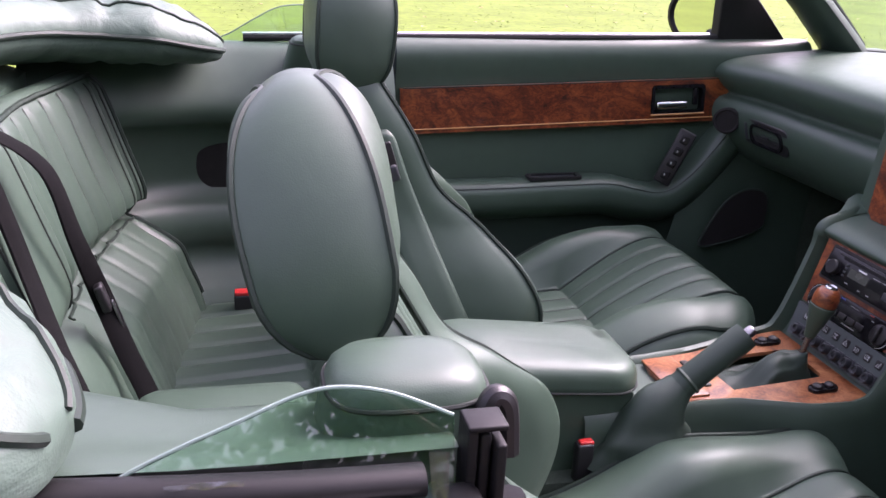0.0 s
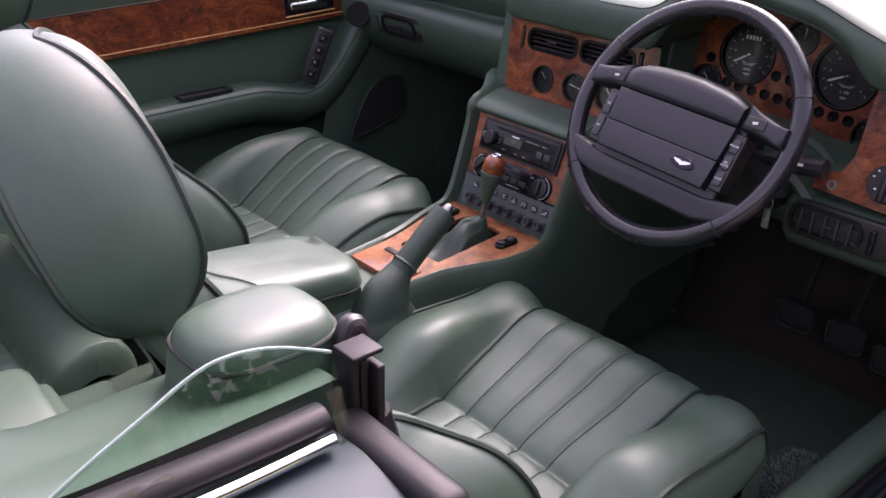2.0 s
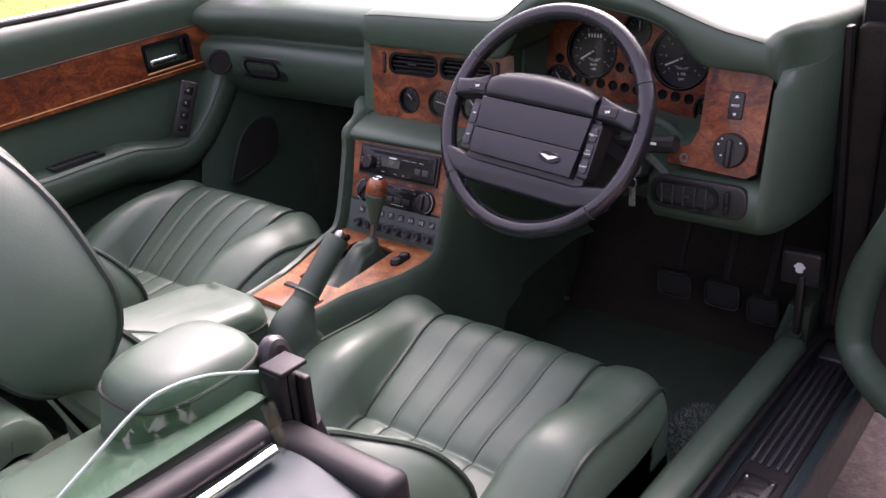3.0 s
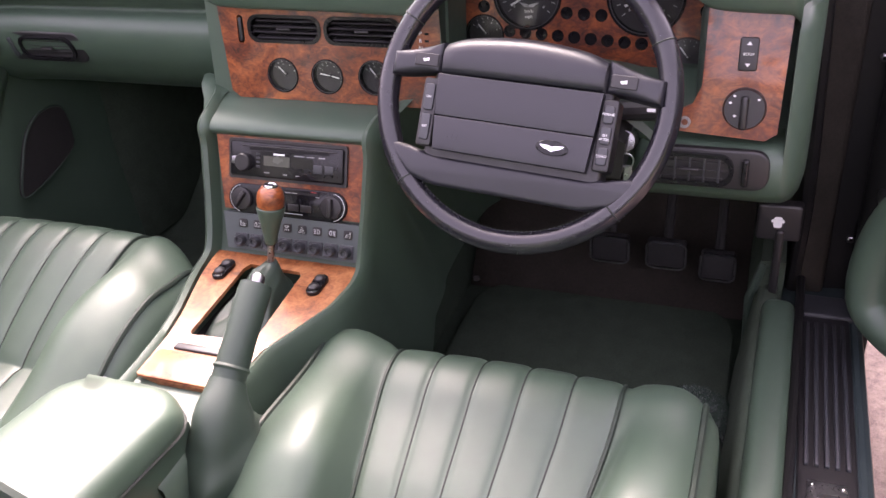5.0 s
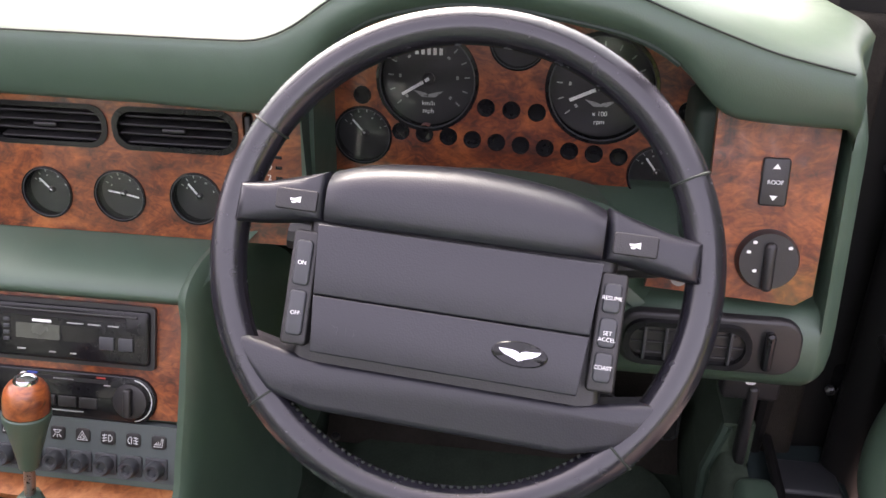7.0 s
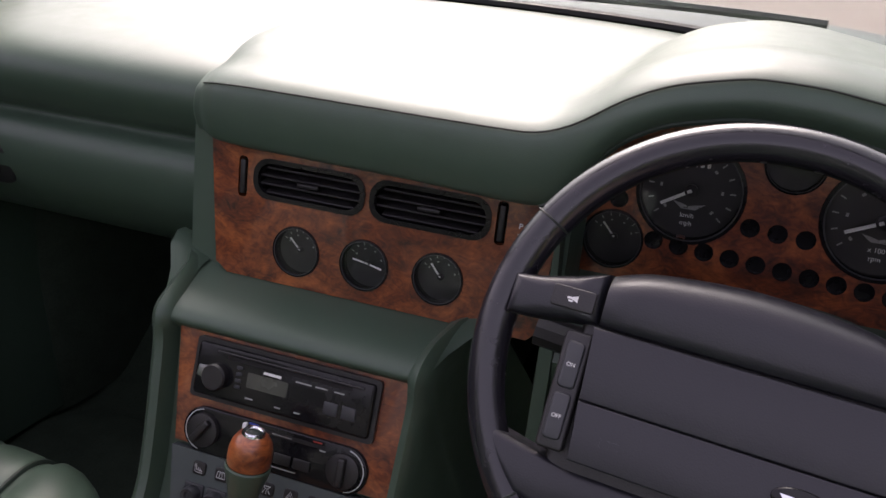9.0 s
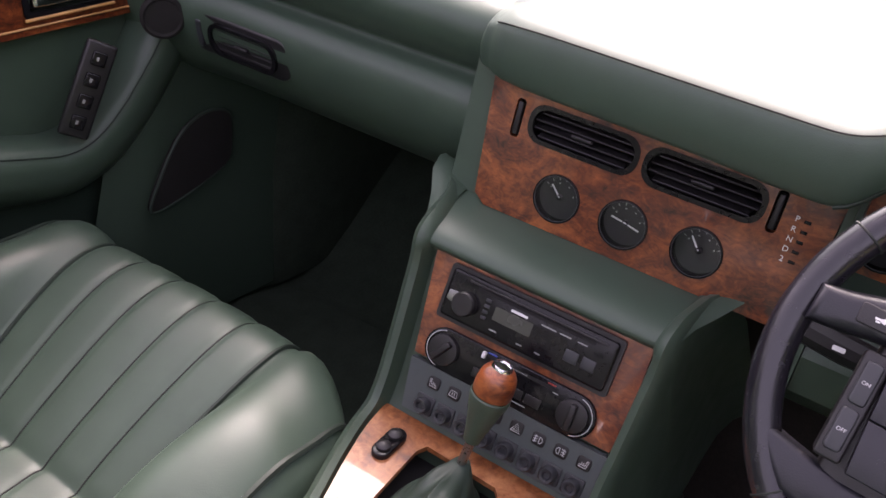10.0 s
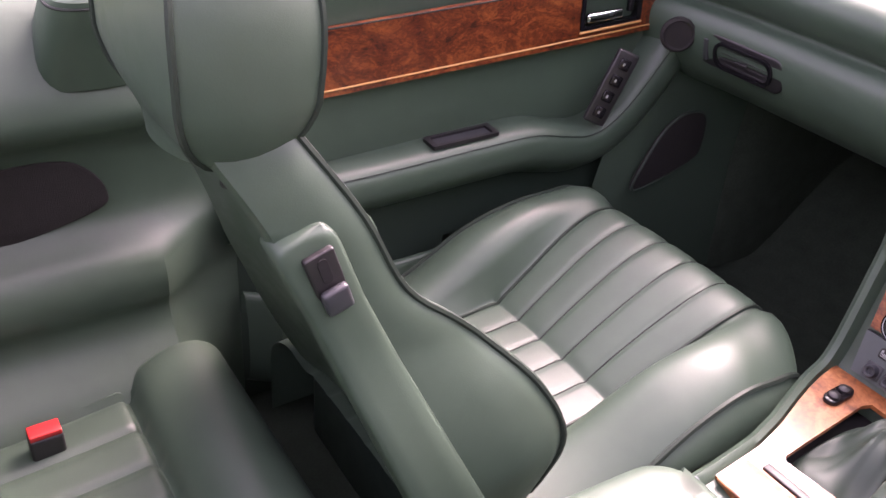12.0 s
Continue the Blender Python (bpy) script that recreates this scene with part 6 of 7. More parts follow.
# ---- floor and side trim ----
def floor():
    sheet = []
    for i in range(33):
        x = -1.25 + 2.05 * i / 32
        z = 0.25 + 0.20 * smooth(0.42, 0.75, x)
        sheet.append([(x, -0.70 + 1.43 * j / 30, z + 0.010 * noise.noise(Vector((x * 3, j * 0.3, 0)))) for j in range(31)])
    thing("floor", grid(sheet), CARPET, "dark green carpeted cabin floor", "floor", kind="structure")
    thing("bulkhead", rbox((0.82, 0, 0.55), (0.05, 1.40, 0.62), 0.02), FELT, "dark carpeted bulkhead behind the dashboard", "bulkhead", kind="structure")
    thing("rear_bulkhead", rbox((-1.27, 0, 0.55), (0.05, 1.2, 0.62), 0.02), CARPET, "carpeted bulkhead behind the rear seat", "bulkhead", kind="structure")
    thing("tunnel", loft([[(x, y, z) for y, z in ((-0.13, 0.24), (-0.105, 0.45), (0.105, 0.45), (0.13, 0.24))] for x in (-0.9, -0.05, 0.8)]), CARPET, "green carpeted transmission tunnel", "tunnel", kind="structure")
    for yc in (-0.40, 0.40):
        thing("floor_mat", plate(rrect(0.62, 0.47, 0.09, 8), 0.008, Matrix.Translation((0.05, yc * 0.985, 0.268)), 0.004), CARPET, "dark green carpet floor mat", "floor mat", "floor mats")
    thing("side_wall", rbox((-0.25, 0.745, 0.42), (2.1, 0.05, 0.46), 0.01), CARPET, "dark carpeted inner side of the body", "side wall", kind="structure")
    thing("side_wall", rbox((-1.05, -0.66, 0.50), (0.45, 0.05, 0.56), 0.01), CARPET, "dark carpeted inner side of the body", "side wall", kind="structure")
    thing("side_wall", rbox((0.53, -0.725, 0.60), (0.58, 0.05, 0.66), 0.01), FELT, "dark felted inner side of the body", "side wall", kind="structure")
    thing("kick_panel", loft([[(x, y + g, z) for y, z in ((0.72, 0.25), (0.615, 0.26), (0.610, 0.50), (0.612, 0.68), (0.72, 0.70))] for x, g in ((0.20, 0.085), (0.24, 0.055), (0.30, 0.025), (0.36, 0.006), (0.44, 0.0), (0.80, 0.0))]), CARPET, "dark green carpet trim at the footwell side", "trim", kind="structure", sharp=60)
    # fleece heel pad
    rng = random.Random(11)
    V, F = [], []
    for _ in range(2600):
        a, r = rng.uniform(0, 6.283), math.sqrt(rng.random())
        x, y = 0.02 + 0.07 * r * math.cos(a), -0.585 + 0.055 * r * math.sin(a)
        z = 0.29 + 0.03 * (1 - r * r)
        q = Vector((rng.gauss(0, 1), rng.gauss(0, 1), rng.gauss(0.8, 0.6))).normalized() * 0.012
        s = q.orthogonal().normalized() * 0.003
        k = len(V)
        V += [(x - s.x, y - s.y, z - s.z), (x + s.x, y + s.y, z + s.z), (x + q.x, y + q.y, z + q.z)]
        F.append((k, k + 1, k + 2))
    base = lathe([(1, 0.272), (0.9, 0.285), (0.5, 0.305), (0, 0.312)], Matrix.Translation((0.02, -0.585, 0)) @ Matrix.Diagonal((0.075, 0.060, 1, 1)), 30)
    thing("fleece_pad", merge(base, (V, F)), FLEECE, "curly green fleece heel pad on the carpet", "mat")
    # added near-black sheet: puts the footwell's deep shade behind the pedals
    thing("added_toe_board", loft([[(x, y, z) for x, z in ((0.335, 0.262), (0.40, 0.34), (0.47, 0.50), (0.52, 0.66), (0.56, 0.66), (0.56, 0.262))] for y in (-0.135, -0.40, -0.640)]), FELT, "black toe board added to darken the footwell behind the pedals", "toe board", kind="structure")
    p = root("pedals", (0.45, -0.38, 0.3), "black rubber pedals in a dark footwell", "pedals")
    for x, y, w in ((0.30, -0.41, 0.065), (0.30, -0.505, 0.065), (0.28, -0.590, 0.055)):
        pad = part("pedal", rbox((x, y, 0.405), (0.02, w, 0.05), 0.006), DARK, p)
        part("rim", tube([(x - 0.011, y + u * w / 2, 0.405 + v * 0.025) for u, v in rrect(2.0, 2.0, 0.4, 4)], 0.0018, 6, True), STEEL, pad, "worn bright pedal rim")
        part("lever", tube([(x + 0.01, y, 0.43), (x + 0.10, y, 0.62)], 0.008, 8), DARK, p)
    b = root("bonnet_release", (0.19, -0.675, 0.53), "black bonnet release handle with a white car symbol", "release handle")
    m = face_frame(0.185, -0.672, 0.545, 0)
    part("handle", plate(rrect(0.062, 0.058, 0.006), 0.02, m, 0.004), BLACK, b)
    part("symbol", merge(plate(rrect(0.012, 0.018, 0.004), 0.0006, shift(m, -0.002, 0.002, 0.0005)), plate(rrect(0.018, 0.005, 0.002), 0.0006, shift(m, -0.002, 0.004, 0.0008))), WHITE, b)
    part("stem", rbox((0.19, -0.675, 0.47), (0.02, 0.012, 0.13), 0.004), BLACK, b)
    s = thing("floor_stud", lathe([(0.006, 0), (0.006, 0.004), (0.0, 0.005)], Matrix.Translation((0.30, -0.16, 0.30)), 14), STEEL, "small bright carpet stud", "stud")
    # kick panel by the hinge post
    kp = root("kick_panel", (0.5, -0.66, 0.25), "green carpeted kick panel by the hinge post", "kick panel")
    part("edge_roll", tube([(0.205, -0.648, 0.27), (0.202, -0.643, 0.40), (0.204, -0.66, 0.465)], 0.007, 8), LEATHER_DARK, kp, "dark green leather edge")
    part("panel", loft([[(x, y, z) for y, z in ((-0.665, 0.25), (-0.645, 0.26), (-0.640, 0.40), (-0.655, 0.47), (-0.69, 0.47), (-0.69, 0.25))] for x in (0.20, 0.30, 0.80)]), CARPET, kp)


def passenger_door():
    d = root("passenger_door", (-0.25, 0.72, 0.3), "closed passenger door with leather trim and walnut strip", "car door")
    X0, X1 = -0.63, 0.30
    prof = [(0.765, 0.945), (0.735, 0.945), (0.715, 0.935), (0.704, 0.915), (0.704, 0.888), (0.708, 0.86), (0.710, 0.80), (0.710, 0.76), (0.706, 0.70), (0.706, 0.665), (0.708, 0.63), (0.712, 0.60)]

    def rise(x):
        return 0.018 * (x - X0) / (X1 - X0)

    pts = spline([(0, y, z) for y, z in prof], 3)
    rows = [[(x, p.y - 0.03 * smooth(-0.3, 0.3, x), p.z + rise(x)) for p in pts] for x in [X0 + (X1 - X0) * k / 20 for k in range(21)]]
    part("upper_trim", grid(rows), LEATHER, d)
    part("outer_skin", rbox(((X0 + X1) / 2, 0.80, 0.60), (X1 - X0, 0.06, 0.66), 0.03), PAINT, d, "painted outer skin")
    part("waist_seal", tube([(X0 - 0.3, 0.742, 0.937), (X0, 0.742, 0.944), (X1 - 0.15, 0.722, 0.962)], 0.008, 8), RUBBER, d)
    part("waist_trim", tube([(X0 - 0.3, 0.756, 0.940), (X0, 0.756, 0.947), (X1 - 0.12, 0.735, 0.966)], 0.006, 8), CHROME, d)
    # walnut strip
    m = axes((-0.25, 0.6865, 0.819), (0.985, -0.036, 0.048), (0, 0.03, 1))
    strip = [(-0.37, 0.046), (-0.37, -0.044), (-0.36, -0.049), (0.325, -0.047), (0.335, -0.042), (0.395, 0.036), (0.39, 0.047)]
    part("walnut_strip", plate(strip[::-1], 0.010, m, holes=[rrect(0.118, 0.058, 0.006, 4, 0.240, 0.003)]), WOOD, d, "glossy burr walnut door strip")
    part("inlay", tube([m @ Vector((-0.365, -0.040, 0.0006)), m @ Vector((0.325, -0.038, 0.0006))], 0.0014, 6), ORANGE_LINE, d, "fine boxwood inlay line")
    part("inlay_top", tube([m @ Vector((-0.365, 0.0455, 0.0)), m @ Vector((0.38, 0.045, 0.0))], 0.0012, 6), SEAM, d)
    hb = part("handle_recess", plate(rrect(0.124, 0.064, 0.008, 4, 0.240, 0.003), 0.014, shift(m, 0, 0, 0.002), holes=[rrect(0.108, 0.048, 0.005, 4, 0.240, 0.003)]), GLOSS_BLACK, d, "black door handle recess")
    part("recess_back", plate(rrect(0.124, 0.062, 0.006, 4, 0.240, 0.003), 0.003, shift(m, 0, 0, -0.020)), BLACK, hb)
    part("door_pull", rbox((0.226, -0.008, 0.0), (0.072, 0.016, 0.012), 0.005, m), CHROME, hb, "chrome door handle")
    part("lock_slide", rbox((0.280, 0.008, -0.002), (0.010, 0.036, 0.010), 0.003, m), GLOSS_BLACK, hb)
    part("recess_lip", tube([m @ Vector((0.178, -0.029, 0.003)), m @ Vector((0.302, -0.028, 0.003))], 0.002, 6), ORANGE_LINE, hb)
    # armrest: runs level, dips, then sweeps up into the switch panel
    line = spline([(-0.66, 0.66, 0.648), (-0.45, 0.655, 0.650), (-0.25, 0.648, 0.658), (-0.16, 0.644, 0.660), (-0.10, 0.642, 0.648), (-0.05, 0.640, 0.640), (-0.01, 0.638, 0.652), (0.03, 0.634, 0.690), (0.07, 0.630, 0.745), (0.10, 0.628, 0.79), (0.13, 0.626, 0.83)], 5)
    rows = []
    for i, p in enumerate(line):
        out = lerp([(-0.66, 0.0), (-0.5, 0.0), (-0.2, 0.0), (0.0, 0.012), (0.13, 0.03)], p.x)
        wallx = 0.030 * smooth(-0.3, 0.3, p.x)
        t = (line[min(i + 1, len(line) - 1)] - line[max(i - 1, 0)]).normalized()
        up = Vector((-t.z, 0, t.x))
        c = Vector((p.x, 0, p.z))
        prf = [(0.712 - wallx, 0.004), (p.y + 0.035, 0.006), (p.y + 0.012, 0.003), (p.y, -0.006), (p.y - 0.006, -0.020), (p.y - 0.004, -0.045), (p.y + 0.012, -0.068), (p.y + 0.035, -0.085)]
        rows.append([tuple(q) for q in spline([(c.x + up.x * h, y, c.z + up.z * h) for y, h in prf], 3)])
    part("armrest", grid(rows), LEATHER, d)
    part("armrest_seam", tube([Vector(r[9]) + Vector((0, -0.0005, 0.001)) for r in rows], 0.0012, 5), PIPING, d)
    ap = part("armrest_pocket", plate(rrect(0.118, 0.036, 0.003), 0.006, axes((-0.282, 0.676, 0.6675), (1, -0.035, 0.03), (0, 1, 0)), holes=[rrect(0.100, 0.024, 0.003)]), BLACK, d, "black armrest tray")
    part("tray_floor", plate(rrect(0.104, 0.028, 0.002), 0.002, axes((-0.282, 0.676, 0.6635), (1, -0.035, 0.03), (0, 1, 0))), BUTTON, ap)
    # window switches in the sweep
    m2 = axes((-0.014, 0.650, 0.712), (0.39, -0.05, 0.92), (-0.78, 0.45, 0.36))
    m2 = shift(m2, 0, 0, 0.006)
    sp = part("switch_plate", rbox((0, 0, 0.004), (0.126, 0.038, 0.010), 0.004, m2), BLACK, d, "black door switch panel")
    for k in range(4):
        part("door_switch", rbox((-0.042 + 0.028 * k, 0, 0.010), (0.018, 0.018, 0.006), 0.002, m2), GLOSS_BLACK, sp)
        part("switch_mark", rbox((-0.042 + 0.028 * k, 0.002, 0.0132), (0.005, 0.003, 0.001), 0, m2), PRINT, sp)
    # lower door and pocket
    prof = [(0.680, 0.60), (0.700, 0.575), (0.705, 0.52), (0.703, 0.44), (0.70, 0.36), (0.70, 0.27)]
    pts = spline([(0, y, z) for y, z in prof], 3)
    # darker leather below the armrest, in place of shade
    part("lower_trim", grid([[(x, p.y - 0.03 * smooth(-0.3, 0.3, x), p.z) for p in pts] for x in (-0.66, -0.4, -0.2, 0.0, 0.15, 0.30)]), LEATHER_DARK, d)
    prof = [(0.700, 0.30), (0.665, 0.31), (0.645, 0.34), (0.640, 0.42), (0.645, 0.475), (0.652, 0.485), (0.660, 0.48), (0.665, 0.44)]
    pts = spline([(0, y, z) for y, z in prof], 3)
    part("door_pocket", grid([[(x, p.y + k, p.z) for p in pts] for x, k in ((-0.64, 0.03), (-0.60, 0.0), (-0.3, 0.0), (-0.12, 0.0), (-0.06, 0.0), (0.0, 0.04))]), LEATHER, d)
    # front corner pad with the speaker opening
    rows = []
    for i in range(13):
        z = 0.27 + 0.56 * i / 12
        row = []
        for j in range(9):
            x = lerp([(0.27, -0.06), (0.42, -0.02), (0.60, 0.02), (0.75, 0.085), (0.83, 0.14)], z) + (0.34 - lerp([(0.27, -0.06), (0.42, -0.02), (0.60, 0.02), (0.75, 0.085), (0.83, 0.14)], z)) * j / 8
            row.append((x, 0.642 - 0.015 * smooth(0.1, 0.35, x) + 0.02 * (j == 0), z))
        rows.append(row)
    part("corner_trim", grid(rows), LEATHER, d)
    out = spline([(0.066, 0, 0.512), (0.082, 0, 0.560), (0.118, 0, 0.618), (0.165, 0, 0.642), (0.212, 0, 0.630), (0.220, 0, 0.575), (0.205, 0, 0.545), (0.12, 0, 0.516)], 5, True)
    part("speaker", plate([(p.x, p.z) for p in out][::-1], 0.006, axes((0, 0.630, 0), (1, -0.04, 0), (0, 0, 1)), 0.003), MESH, d, "dark speaker cloth opening")
    part("tweeter", lathe([(0.028, -0.004), (0.028, 0.003), (0.024, 0.006), (0.021, 0.003), (0.0, 0.004)], axes((0.070, 0.604, 0.803), (0.8, -0.6, 0.0), (0, 0, 1)), 28), MESH, d, "round dark tweeter grille")
    part("speaker_rim", tube([(p.x, 0.628 - 0.02 * p.x, p.z) for p in out], 0.0022, 8, True), LEATHER_DARK, d)


def quarter(s, name):
    """Trim beside the rear seat, from the door back; s is the side."""
    q = root("quarter_trim", (-1.0, s * 0.65, 0.3), "green leather side trim beside the rear seat", "side trim", "rear side trims")
    if s > 0:
        prof = [(0.745, 0.930), (0.728, 0.929), (0.708, 0.918), (0.686, 0.892), (0.664, 0.860), (0.648, 0.832), (0.642, 0.808), (0.650, 0.788), (0.668, 0.770), (0.682, 0.745), (0.688, 0.70), (0.684, 0.662), (0.664, 0.640), (0.636, 0.622), (0.622, 0.594), (0.622, 0.565), (0.630, 0.540), (0.622, 0.515), (0.600, 0.490), (0.575, 0.462), (0.560, 0.42), (0.560, 0.27)]
    else:
        prof = [(0.595, 0.862), (0.575, 0.860), (0.545, 0.850), (0.51, 0.844), (0.478, 0.835), (0.460, 0.815), (0.458, 0.775), (0.475, 0.70), (0.50, 0.60), (0.52, 0.45), (0.53, 0.27)]
        prof = [(y, z - 0.013) for y, z in prof]
    pts = spline([(0, y, z) for y, z in prof], 4)
    xs = [-1.30, -1.2, -1.1, -1.0, -0.92, -0.84, -0.76, -0.70, -0.64] if s > 0 else [-1.30, -1.2, -1.1, -1.0, -0.95, -0.90, -0.86, -0.83]
    rows = []
    for x in xs:
        row = []
        for p in pts:
            flat = smooth(-0.76, -0.66, x) if s > 0 else 0
            y = p.y + (0.70 - p.y) * flat * (1 if p.z < 0.75 else 0)
            bend = 0.16 * smooth(-1.0, -1.3, x) * (1.0 if s > 0 else smooth(0.60, 0.48, p.y))
            row.append((x, s * (y - bend), p.z + 0.015 * smooth(-0.95, -1.3, x)))
        rows.append(row)
    part("panel", grid(rows), LEATHER, q)
    if s > 0:
        out = spline([(-1.04, 0, 0.645), (-1.02, 0, 0.725), (-0.93, 0, 0.746), (-0.86, 0, 0.746), (-0.825, 0, 0.730), (-0.805, 0, 0.695), (-0.82, 0, 0.672), (-0.92, 0, 0.650)], 5, True)
        part("recess", plate([(p.x, p.z) for p in out][::-1], 0.004, axes((0, 0.677, 0), (1, 0, 0), (0, 0, 1)), 0.002), MESH, q, "dark speaker opening")
    # padded turret where the hood frame passes
    cx, cy, z0, z1 = (-0.793, 0.648, 0.84, 0.955) if s > 0 else (-0.852, -0.525, 0.729, 0.882)
    rings = []
    for z, k in ((0.0, 1.45), (0.25, 1.30), (0.5, 1.18), (0.7, 1.09), (0.80, 1.04), (0.86, 1.0), (0.93, 0.93), (0.97, 0.80), (0.992, 0.55), (1.0, 0.25)):
        ring = []
        for j in range(32):
            a = 2 * math.pi * j / 32
            ca, sa = math.cos(a), math.sin(a)
            ring.append((cx + (0.052 if s > 0 else 0.056) * k * math.copysign(abs(ca) ** 0.65, ca), cy + (0.062 * (1 - z) if s > 0 else 0.0) + 0.044 * k * math.copysign(abs(sa) ** 0.65, sa), z0 + (z1 - z0) * z))
        rings.append(ring)
    part("turret", loft(rings), LEATHER, q, "stitched leather hood-frame cover")
    part("turret_seam", tube([Vector(p) + Vector((0, 0, 0.001)) for p in rings[5]], 0.0018, 6, True), SEAM, q)


def quarter_glass(s):
    g = root("quarter_window", (-0.95, s * 0.63, 0.86), "half-lowered curved rear quarter glass", "side window", "quarter windows")
    if s < 0:
        edge = [(-1.055, -0.004), (-1.03, 0.010), (-1.0, 0.023), (-0.965, 0.036), (-0.93, 0.049), (-0.905, 0.052), (-0.873, 0.046), (-0.836, 0.030), (-0.838, -0.06), (-1.055, -0.06)]
        y = 0.610
    else:
        edge = [(-0.98, 0.935), (-0.955, 0.945), (-0.91, 0.972), (-0.86, 0.997), (-0.80, 1.003), (-0.74, 0.999), (-0.69, 0.985), (-0.68, 0.88), (-0.98, 0.88)]
        y = 0.735
    top = [(p.x, p.z) for p in spline([(a, 0, b) for a, b in edge[:-2]], 5)] + edge[-2:]
    m = axes((0, s * y, 0.847 if s < 0 else 0), (1, 0, 0), (0, 0.36 if s < 0 else 0, 1))
    p = part("pane", plate(top, 0.005, m), GLASS, g, "green tinted glass")
    p.visible_shadow = False
    part("glass_edge", tube([m @ Vector((a, b, -0.0025)) for a, b in top[:-2]], 0.0014, 6), mat("glass_edge", (0.20, 0.27, 0.24), 0.2, var=0.05), g, "pale polished glass edge")
    if s < 0:
        post = root("window_post", (-0.82, -0.60, 0.75), "black rubber seal post at the quarter glass edge", "window seal")
        part("channel", merge(*[rbox((-0.826 + 0.0085 * i, -0.600 - 0.003 * i, 0.808 - 0.004 * i), (0.0072, 0.024 - 0.008 * (i == 1), 0.125), 0.002) for i in range(3)]), RUBBER, post)
        part("cap", rbox((-0.8175, -0.603, 0.8725), (0.026, 0.024, 0.004), 0.0015), RUBBER, post)
        part("lower_seal", loft([[(x, y, z) for x, y in ((-0.80, -0.60), (-0.78, -0.61), (-0.775, -0.64), (-0.80, -0.66), (-0.83, -0.64), (-0.83, -0.60))] for z in (0.45, 0.65, 0.765)]), RUBBER, post)
        part("outer_seal", tube(spline([(-0.795, -0.585, 0.80), (-0.775, -0.60, 0.70), (-0.765, -0.63, 0.60), (-0.765, -0.66, 0.45)], 6), 0.016, 10), RUBBER, post)
        bg = root("belt_guide", (-0.79, -0.556, 0.80), "black plastic seat belt guide behind the post", "belt guide")
        part("guide", tube(spline([(-0.806, -0.572, 0.825), (-0.806, -0.570, 0.855), (-0.800, -0.568, 0.868), (-0.791, -0.568, 0.860), (-0.788, -0.570, 0.825)], 6), 0.008, 10), BLACK, bg)
        t = root("protective_film", (-0.85, -0.64, 0.86), "crumpled clear film stuck to the glass", "film")
        rng = random.Random(4)
        for (x, z, w, h) in ((-0.850, 0.842, 0.013, 0.045), (-0.985, 0.852, 0.045, 0.014)):
            rows = [[(x + w * (i / 6 - 0.5) * (0.6 + 0.4 * j / 8), -0.622 + 0.36 * (z + h * (j / 8 - 0.5) - 0.86) - 0.002 * rng.random(), z + h * (j / 8 - 0.5)) for i in range(7)] for j in range(9)]
            part("film", grid(rows), FILM, t)


def hood_bag():
    """The lowered roof under its soft cover, bent round behind the seats."""
    h = root("hood_cover", (-1.3, 0, 0.9), "pale green leather cover over the folded roof", "hood cover")
    ctr = spline([(-0.970, 0.625, 0.932), (-1.01, 0.62, 0.945), (-1.10, 0.61, 0.965), (-1.22, 0.58, 0.972), (-1.34, 0.48, 0.98), (-1.42, 0.30, 0.985), (-1.45, 0.0, 0.985), (-1.42, -0.30, 0.98), (-1.34, -0.46, 0.965), (-1.22, -0.555, 0.915), (-1.14, -0.59, 0.900), (-1.09, -0.605, 0.892), (-1.06, -0.612, 0.885)], 7)
    n = len(ctr)
    rings = []
    for i, p in enumerate(ctr):
        t = (ctr[min(i + 1, n - 1)] - ctr[max(i - 1, 0)]).normalized()
        o = Vector((t.y, -t.x, 0)).normalized()
        if o.dot(Vector((-1.0, 0, 0.9)) - p) > 0:
            o = -o
        e = min(1.0, i / 14, (n - 1 - i) / 12)
        w = 0.022 + (0.125 if p.y > 0 else 0.085) * e ** 0.8
        hh = 0.014 + (0.044 if p.y > 0 else 0.040) * e ** 0.9
        ring = []
        for k in range(28):
            a = 2 * math.pi * k / 28
            ca, sa = math.cos(a), math.sin(a)
            wr = 1 + 0.06 * e * math.sin(i * 0.9 + 2 * math.sin(3 * a)) * (sa > -0.2) + 0.03 * e * math.sin(i * 2.1 + k) + 0.05 * e * math.sin(i * 1.37 - 0.8 * k)
            ring.append(tuple(p + o * (w * math.copysign(abs(ca) ** 0.8, ca)) + Vector((0, 0, hh * wr * math.copysign(abs(sa) ** 0.9, sa)))))
        rings.append(ring)
    part("cover", loft(rings), VINYL, h, sharp=70)
    part("edge_piping", tube([Vector(r[14]) + Vector((0, 0, -0.002)) for r in rings], 0.005, 8), PIPING, h)
    part("seam", tube([Vector(r[10]) + Vector((0, 0, 0.001)) for r in rings], 0.003, 6), PIPING, h)
    part("upper_seam", tube([Vector(r[4]) + Vector((0, 0, 0.001)) for r in rings], 0.004, 6), PIPING, h)
    thing("parcel_shelf", loft([[(x, y, z) for x, z in ((-1.285, 0.90), (-1.32, 0.915), (-1.42, 0.92), (-1.42, 0.86), (-1.285, 0.86))] for y in (-0.5, 0.0, 0.52)]), LEATHER, "green leather shelf behind the rear seat", "shelf")


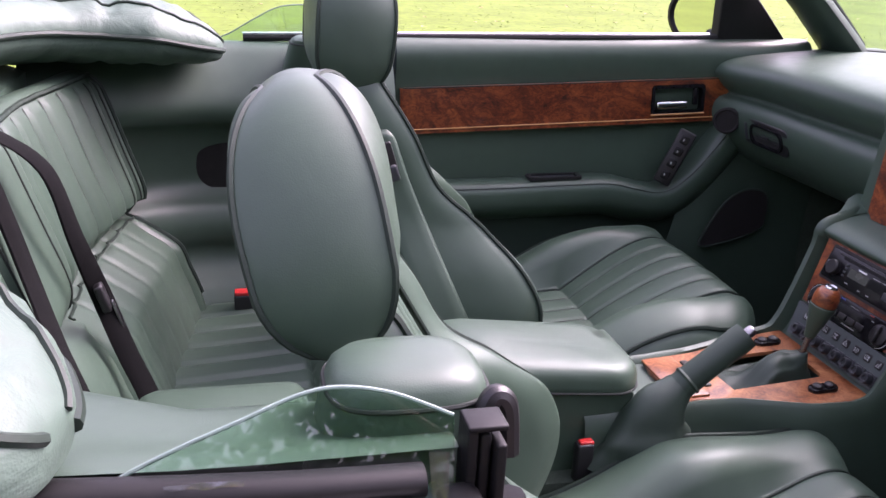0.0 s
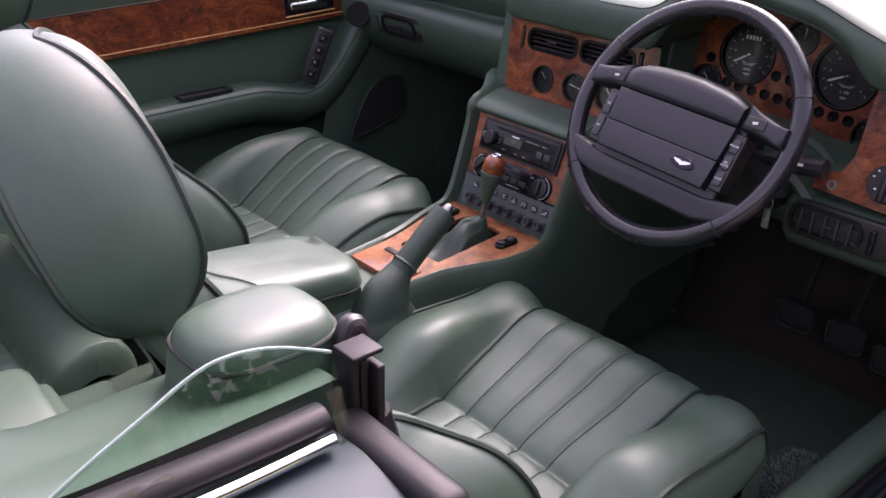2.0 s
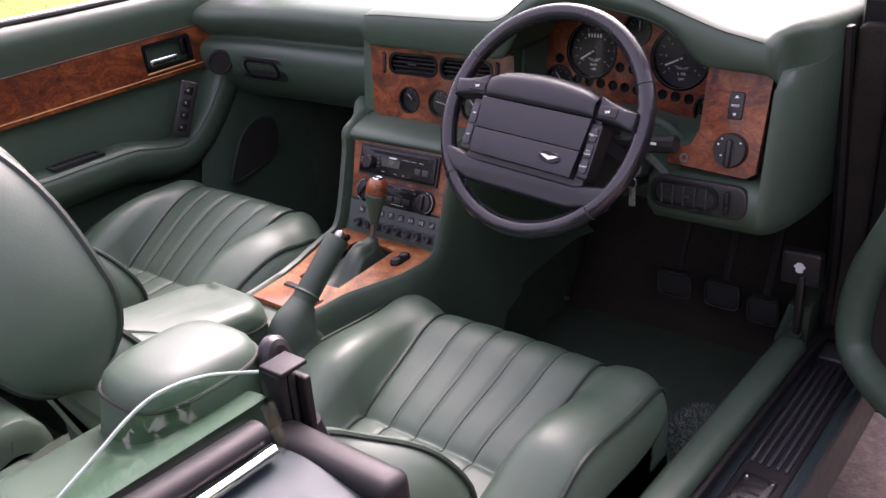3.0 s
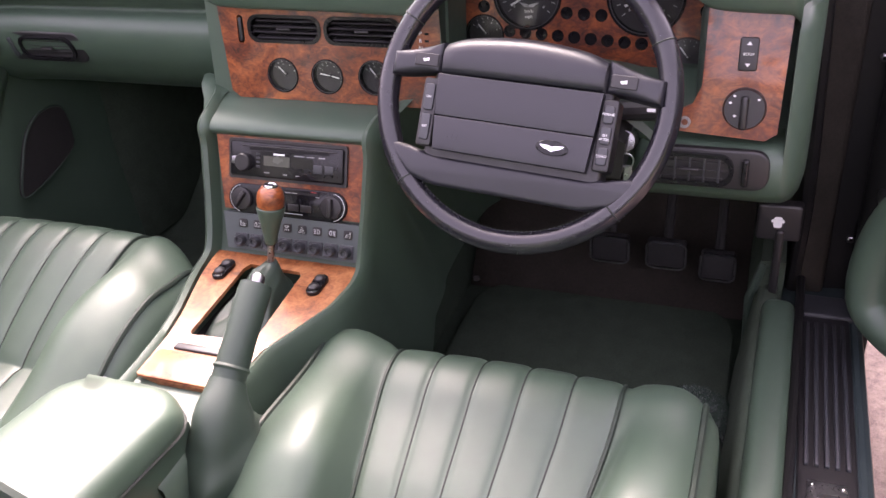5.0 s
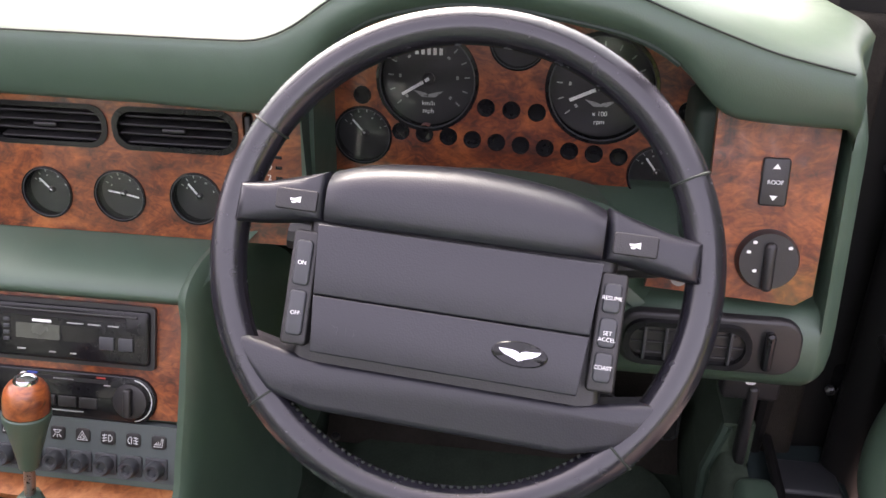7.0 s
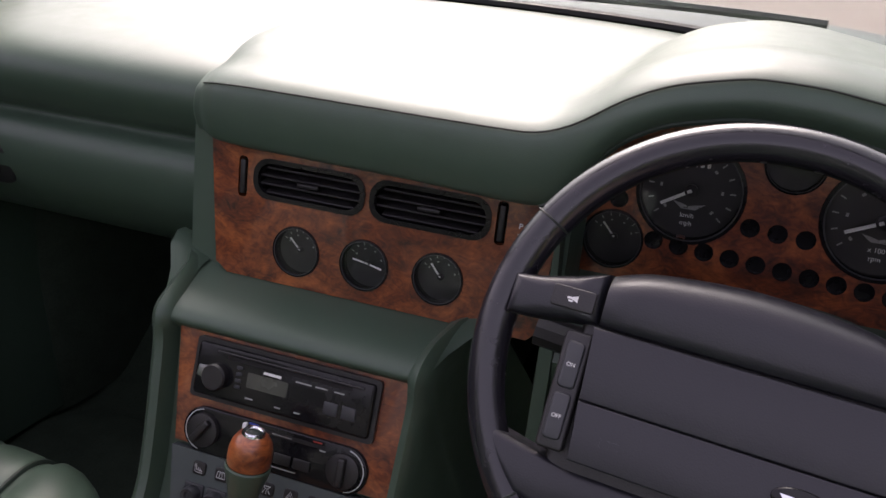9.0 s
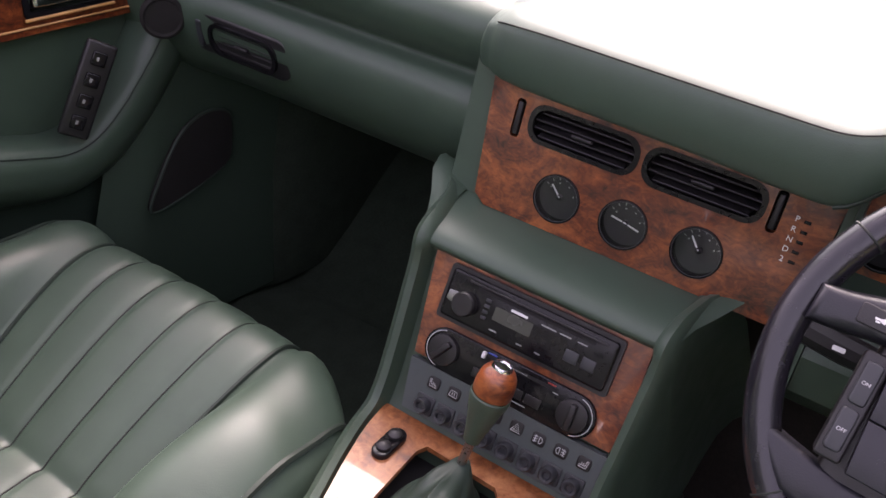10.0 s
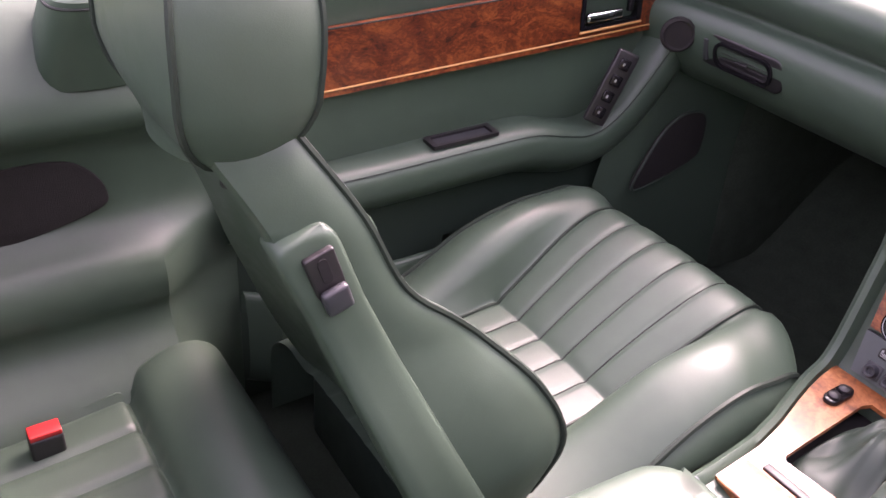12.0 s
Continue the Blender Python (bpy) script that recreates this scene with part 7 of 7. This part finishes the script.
def belts():
    runs = ([(-1.245, 0.045, 0.938), (-1.212, 0.045, 0.930), (-1.162, 0.05, 0.885), (-1.138, 0.065, 0.79), (-1.117, 0.085, 0.705), (-1.09, 0.07, 0.63), (-1.06, 0.05, 0.56), (-1.05, 0.04, 0.50)],
            [(-1.240, -0.06, 0.938), (-1.205, -0.058, 0.915), (-1.188, -0.055, 0.860), (-1.166, -0.07, 0.79), (-1.140, -0.11, 0.735), (-1.118, -0.15, 0.705), (-1.07, -0.19, 0.60)])
    for n, pts in enumerate(runs):
        b = root("seat_belt", pts[-1], "black rear seat belt hanging over the leather backrest", "seat belt", "rear seat belts")
        line = [p + Vector((-0.016, 0, -0.026)) for p in spline(pts, 6)]
        h = Vector((0.35, 0.94, 0.0)) * 0.0135
        turn = [h.lerp(Vector((0.8, 0.6, 0)) * 0.014, smooth(0.3, 0.6, i / len(line)) * (n == 0)) for i in range(len(line))]
        part("webbing", loft([[tuple(p - q), tuple(p + Vector((0.002, -0.001, 0.001))), tuple(p + q), tuple(p + q + Vector((-0.003, 0, 0))), tuple(p - q + Vector((-0.003, 0, 0)))] for p, q in zip(line, turn)]), BELT, b)
        if n == 0:
            d = (line[26] - line[22]).to_track_quat("Z", "Y").to_matrix().to_4x4()
            part("tongue", rbox((0, 0, 0), (0.040, 0.012, 0.040), 0.004, Matrix.Translation(line[24]) @ d), BLACK, b)
            part("tongue_plate", rbox((0.004, 0.008, 0.034), (0.020, 0.003, 0.046), 0.001, Matrix.Translation(line[24]) @ d), STEEL, b)
        else:
            part("guide", rbox(line[-3] + Vector((0.01, -0.01, 0)), (0.02, 0.05, 0.02), 0.006), BLACK, b)
    for y, x, z in ((0.535, -0.944, 0.478),):
        b = root("belt_buckle", (x, y, 0.46), "black seat belt buckle with a red release button", "belt buckle", "seat belt buckles")
        part("body", rbox((x, y, z - 0.022), (0.038, 0.024, 0.050), 0.004), BLACK, b)
        part("release", rbox((x, y, z + 0.006), (0.036, 0.022, 0.008), 0.002), RED, b, "red release button")


def driver_door():
    """The open driver's door, swung out on its hinges."""
    d = root("driver_door", (0.28, -0.83, 0.3), "open driver's door with green leather trim", "car door")
    a = radians(42)
    m = Matrix.Translation((0.29, -0.845, 0)) @ Matrix(((-math.cos(a), -math.sin(a), 0, 0), (-math.sin(a), math.cos(a), 0, 0), (0, 0, 1, 0), (0, 0, 0, 1)))
    # the door's own frame: first axis from hinge to latch, second towards the cabin
    part("skin", rbox((0.50, -0.045, 0.61), (1.0, 0.05, 0.62), 0.025, m), PAINT, d, "dark painted outer skin")
    # door face darker than its rolls: shade put into the leather colour
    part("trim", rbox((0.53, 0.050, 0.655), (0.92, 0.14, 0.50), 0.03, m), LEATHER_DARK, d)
    part("hinge_face", rbox((0.025, 0.02, 0.64), (0.05, 0.16, 0.58), 0.02, m), RUBBER, d, "black hinge face")
    top = spline([(0.06, 0.10, 0.90), (0.3, 0.11, 0.905), (0.96, 0.11, 0.91)], 5)
    part("top_roll", tube([m @ Vector(p) for p in top], 0.035, 12), LEATHER, d)
    part("walnut_strip", rbox((0.50, 0.132, 0.80), (0.80, 0.012, 0.09), 0.003, m), WOOD, d, "burr walnut door strip")
    line = spline([(0.20, 0.16, 0.78), (0.17, 0.175, 0.70), (0.128, 0.182, 0.61), (0.118, 0.184, 0.53), (0.136, 0.182, 0.486), (0.21, 0.18, 0.470), (0.30, 0.178, 0.49), (0.36, 0.17, 0.55), (0.46, 0.16, 0.60), (0.95, 0.15, 0.61)], 6)
    part("armrest", tube([m @ Vector(p) for p in line], 0.027, 16), LEATHER, d, "swept green leather armrest and speaker surround")
    part("speaker", rbox((0.235, 0.158, 0.575), (0.20, 0.03, 0.17), 0.012, m), MESH, d, "dark speaker opening")
    part("pad_front", loft([[tuple(m @ Vector((u, v, z))) for u, v in ((0.05, 0.04), (0.085, 0.12), (0.125, 0.17), (0.15, 0.17), (0.15, 0.04))] for z in (0.46, 0.52, 0.6, 0.86)]), LEATHER, d)
    part("pocket", loft([[tuple(m @ Vector((x, y, z))) for y, z in ((0.08, 0.40), (0.14, 0.41), (0.17, 0.45), (0.17, 0.47), (0.15, 0.47), (0.11, 0.45))] for x in (0.42, 0.45, 0.7, 0.9)]), LEATHER, d)
    part("strap_bracket", rbox((0.01, 0.06, 0.62), (0.03, 0.03, 0.03), 0.005, m), STEEL, d, "bare steel check strap bracket")


armrest()
handbrake()
floor()
passenger_door()
quarter(1, "left")
quarter(-1, "right")
quarter_glass(-1)
quarter_glass(1)
hood_bag()
belts()
driver_door()
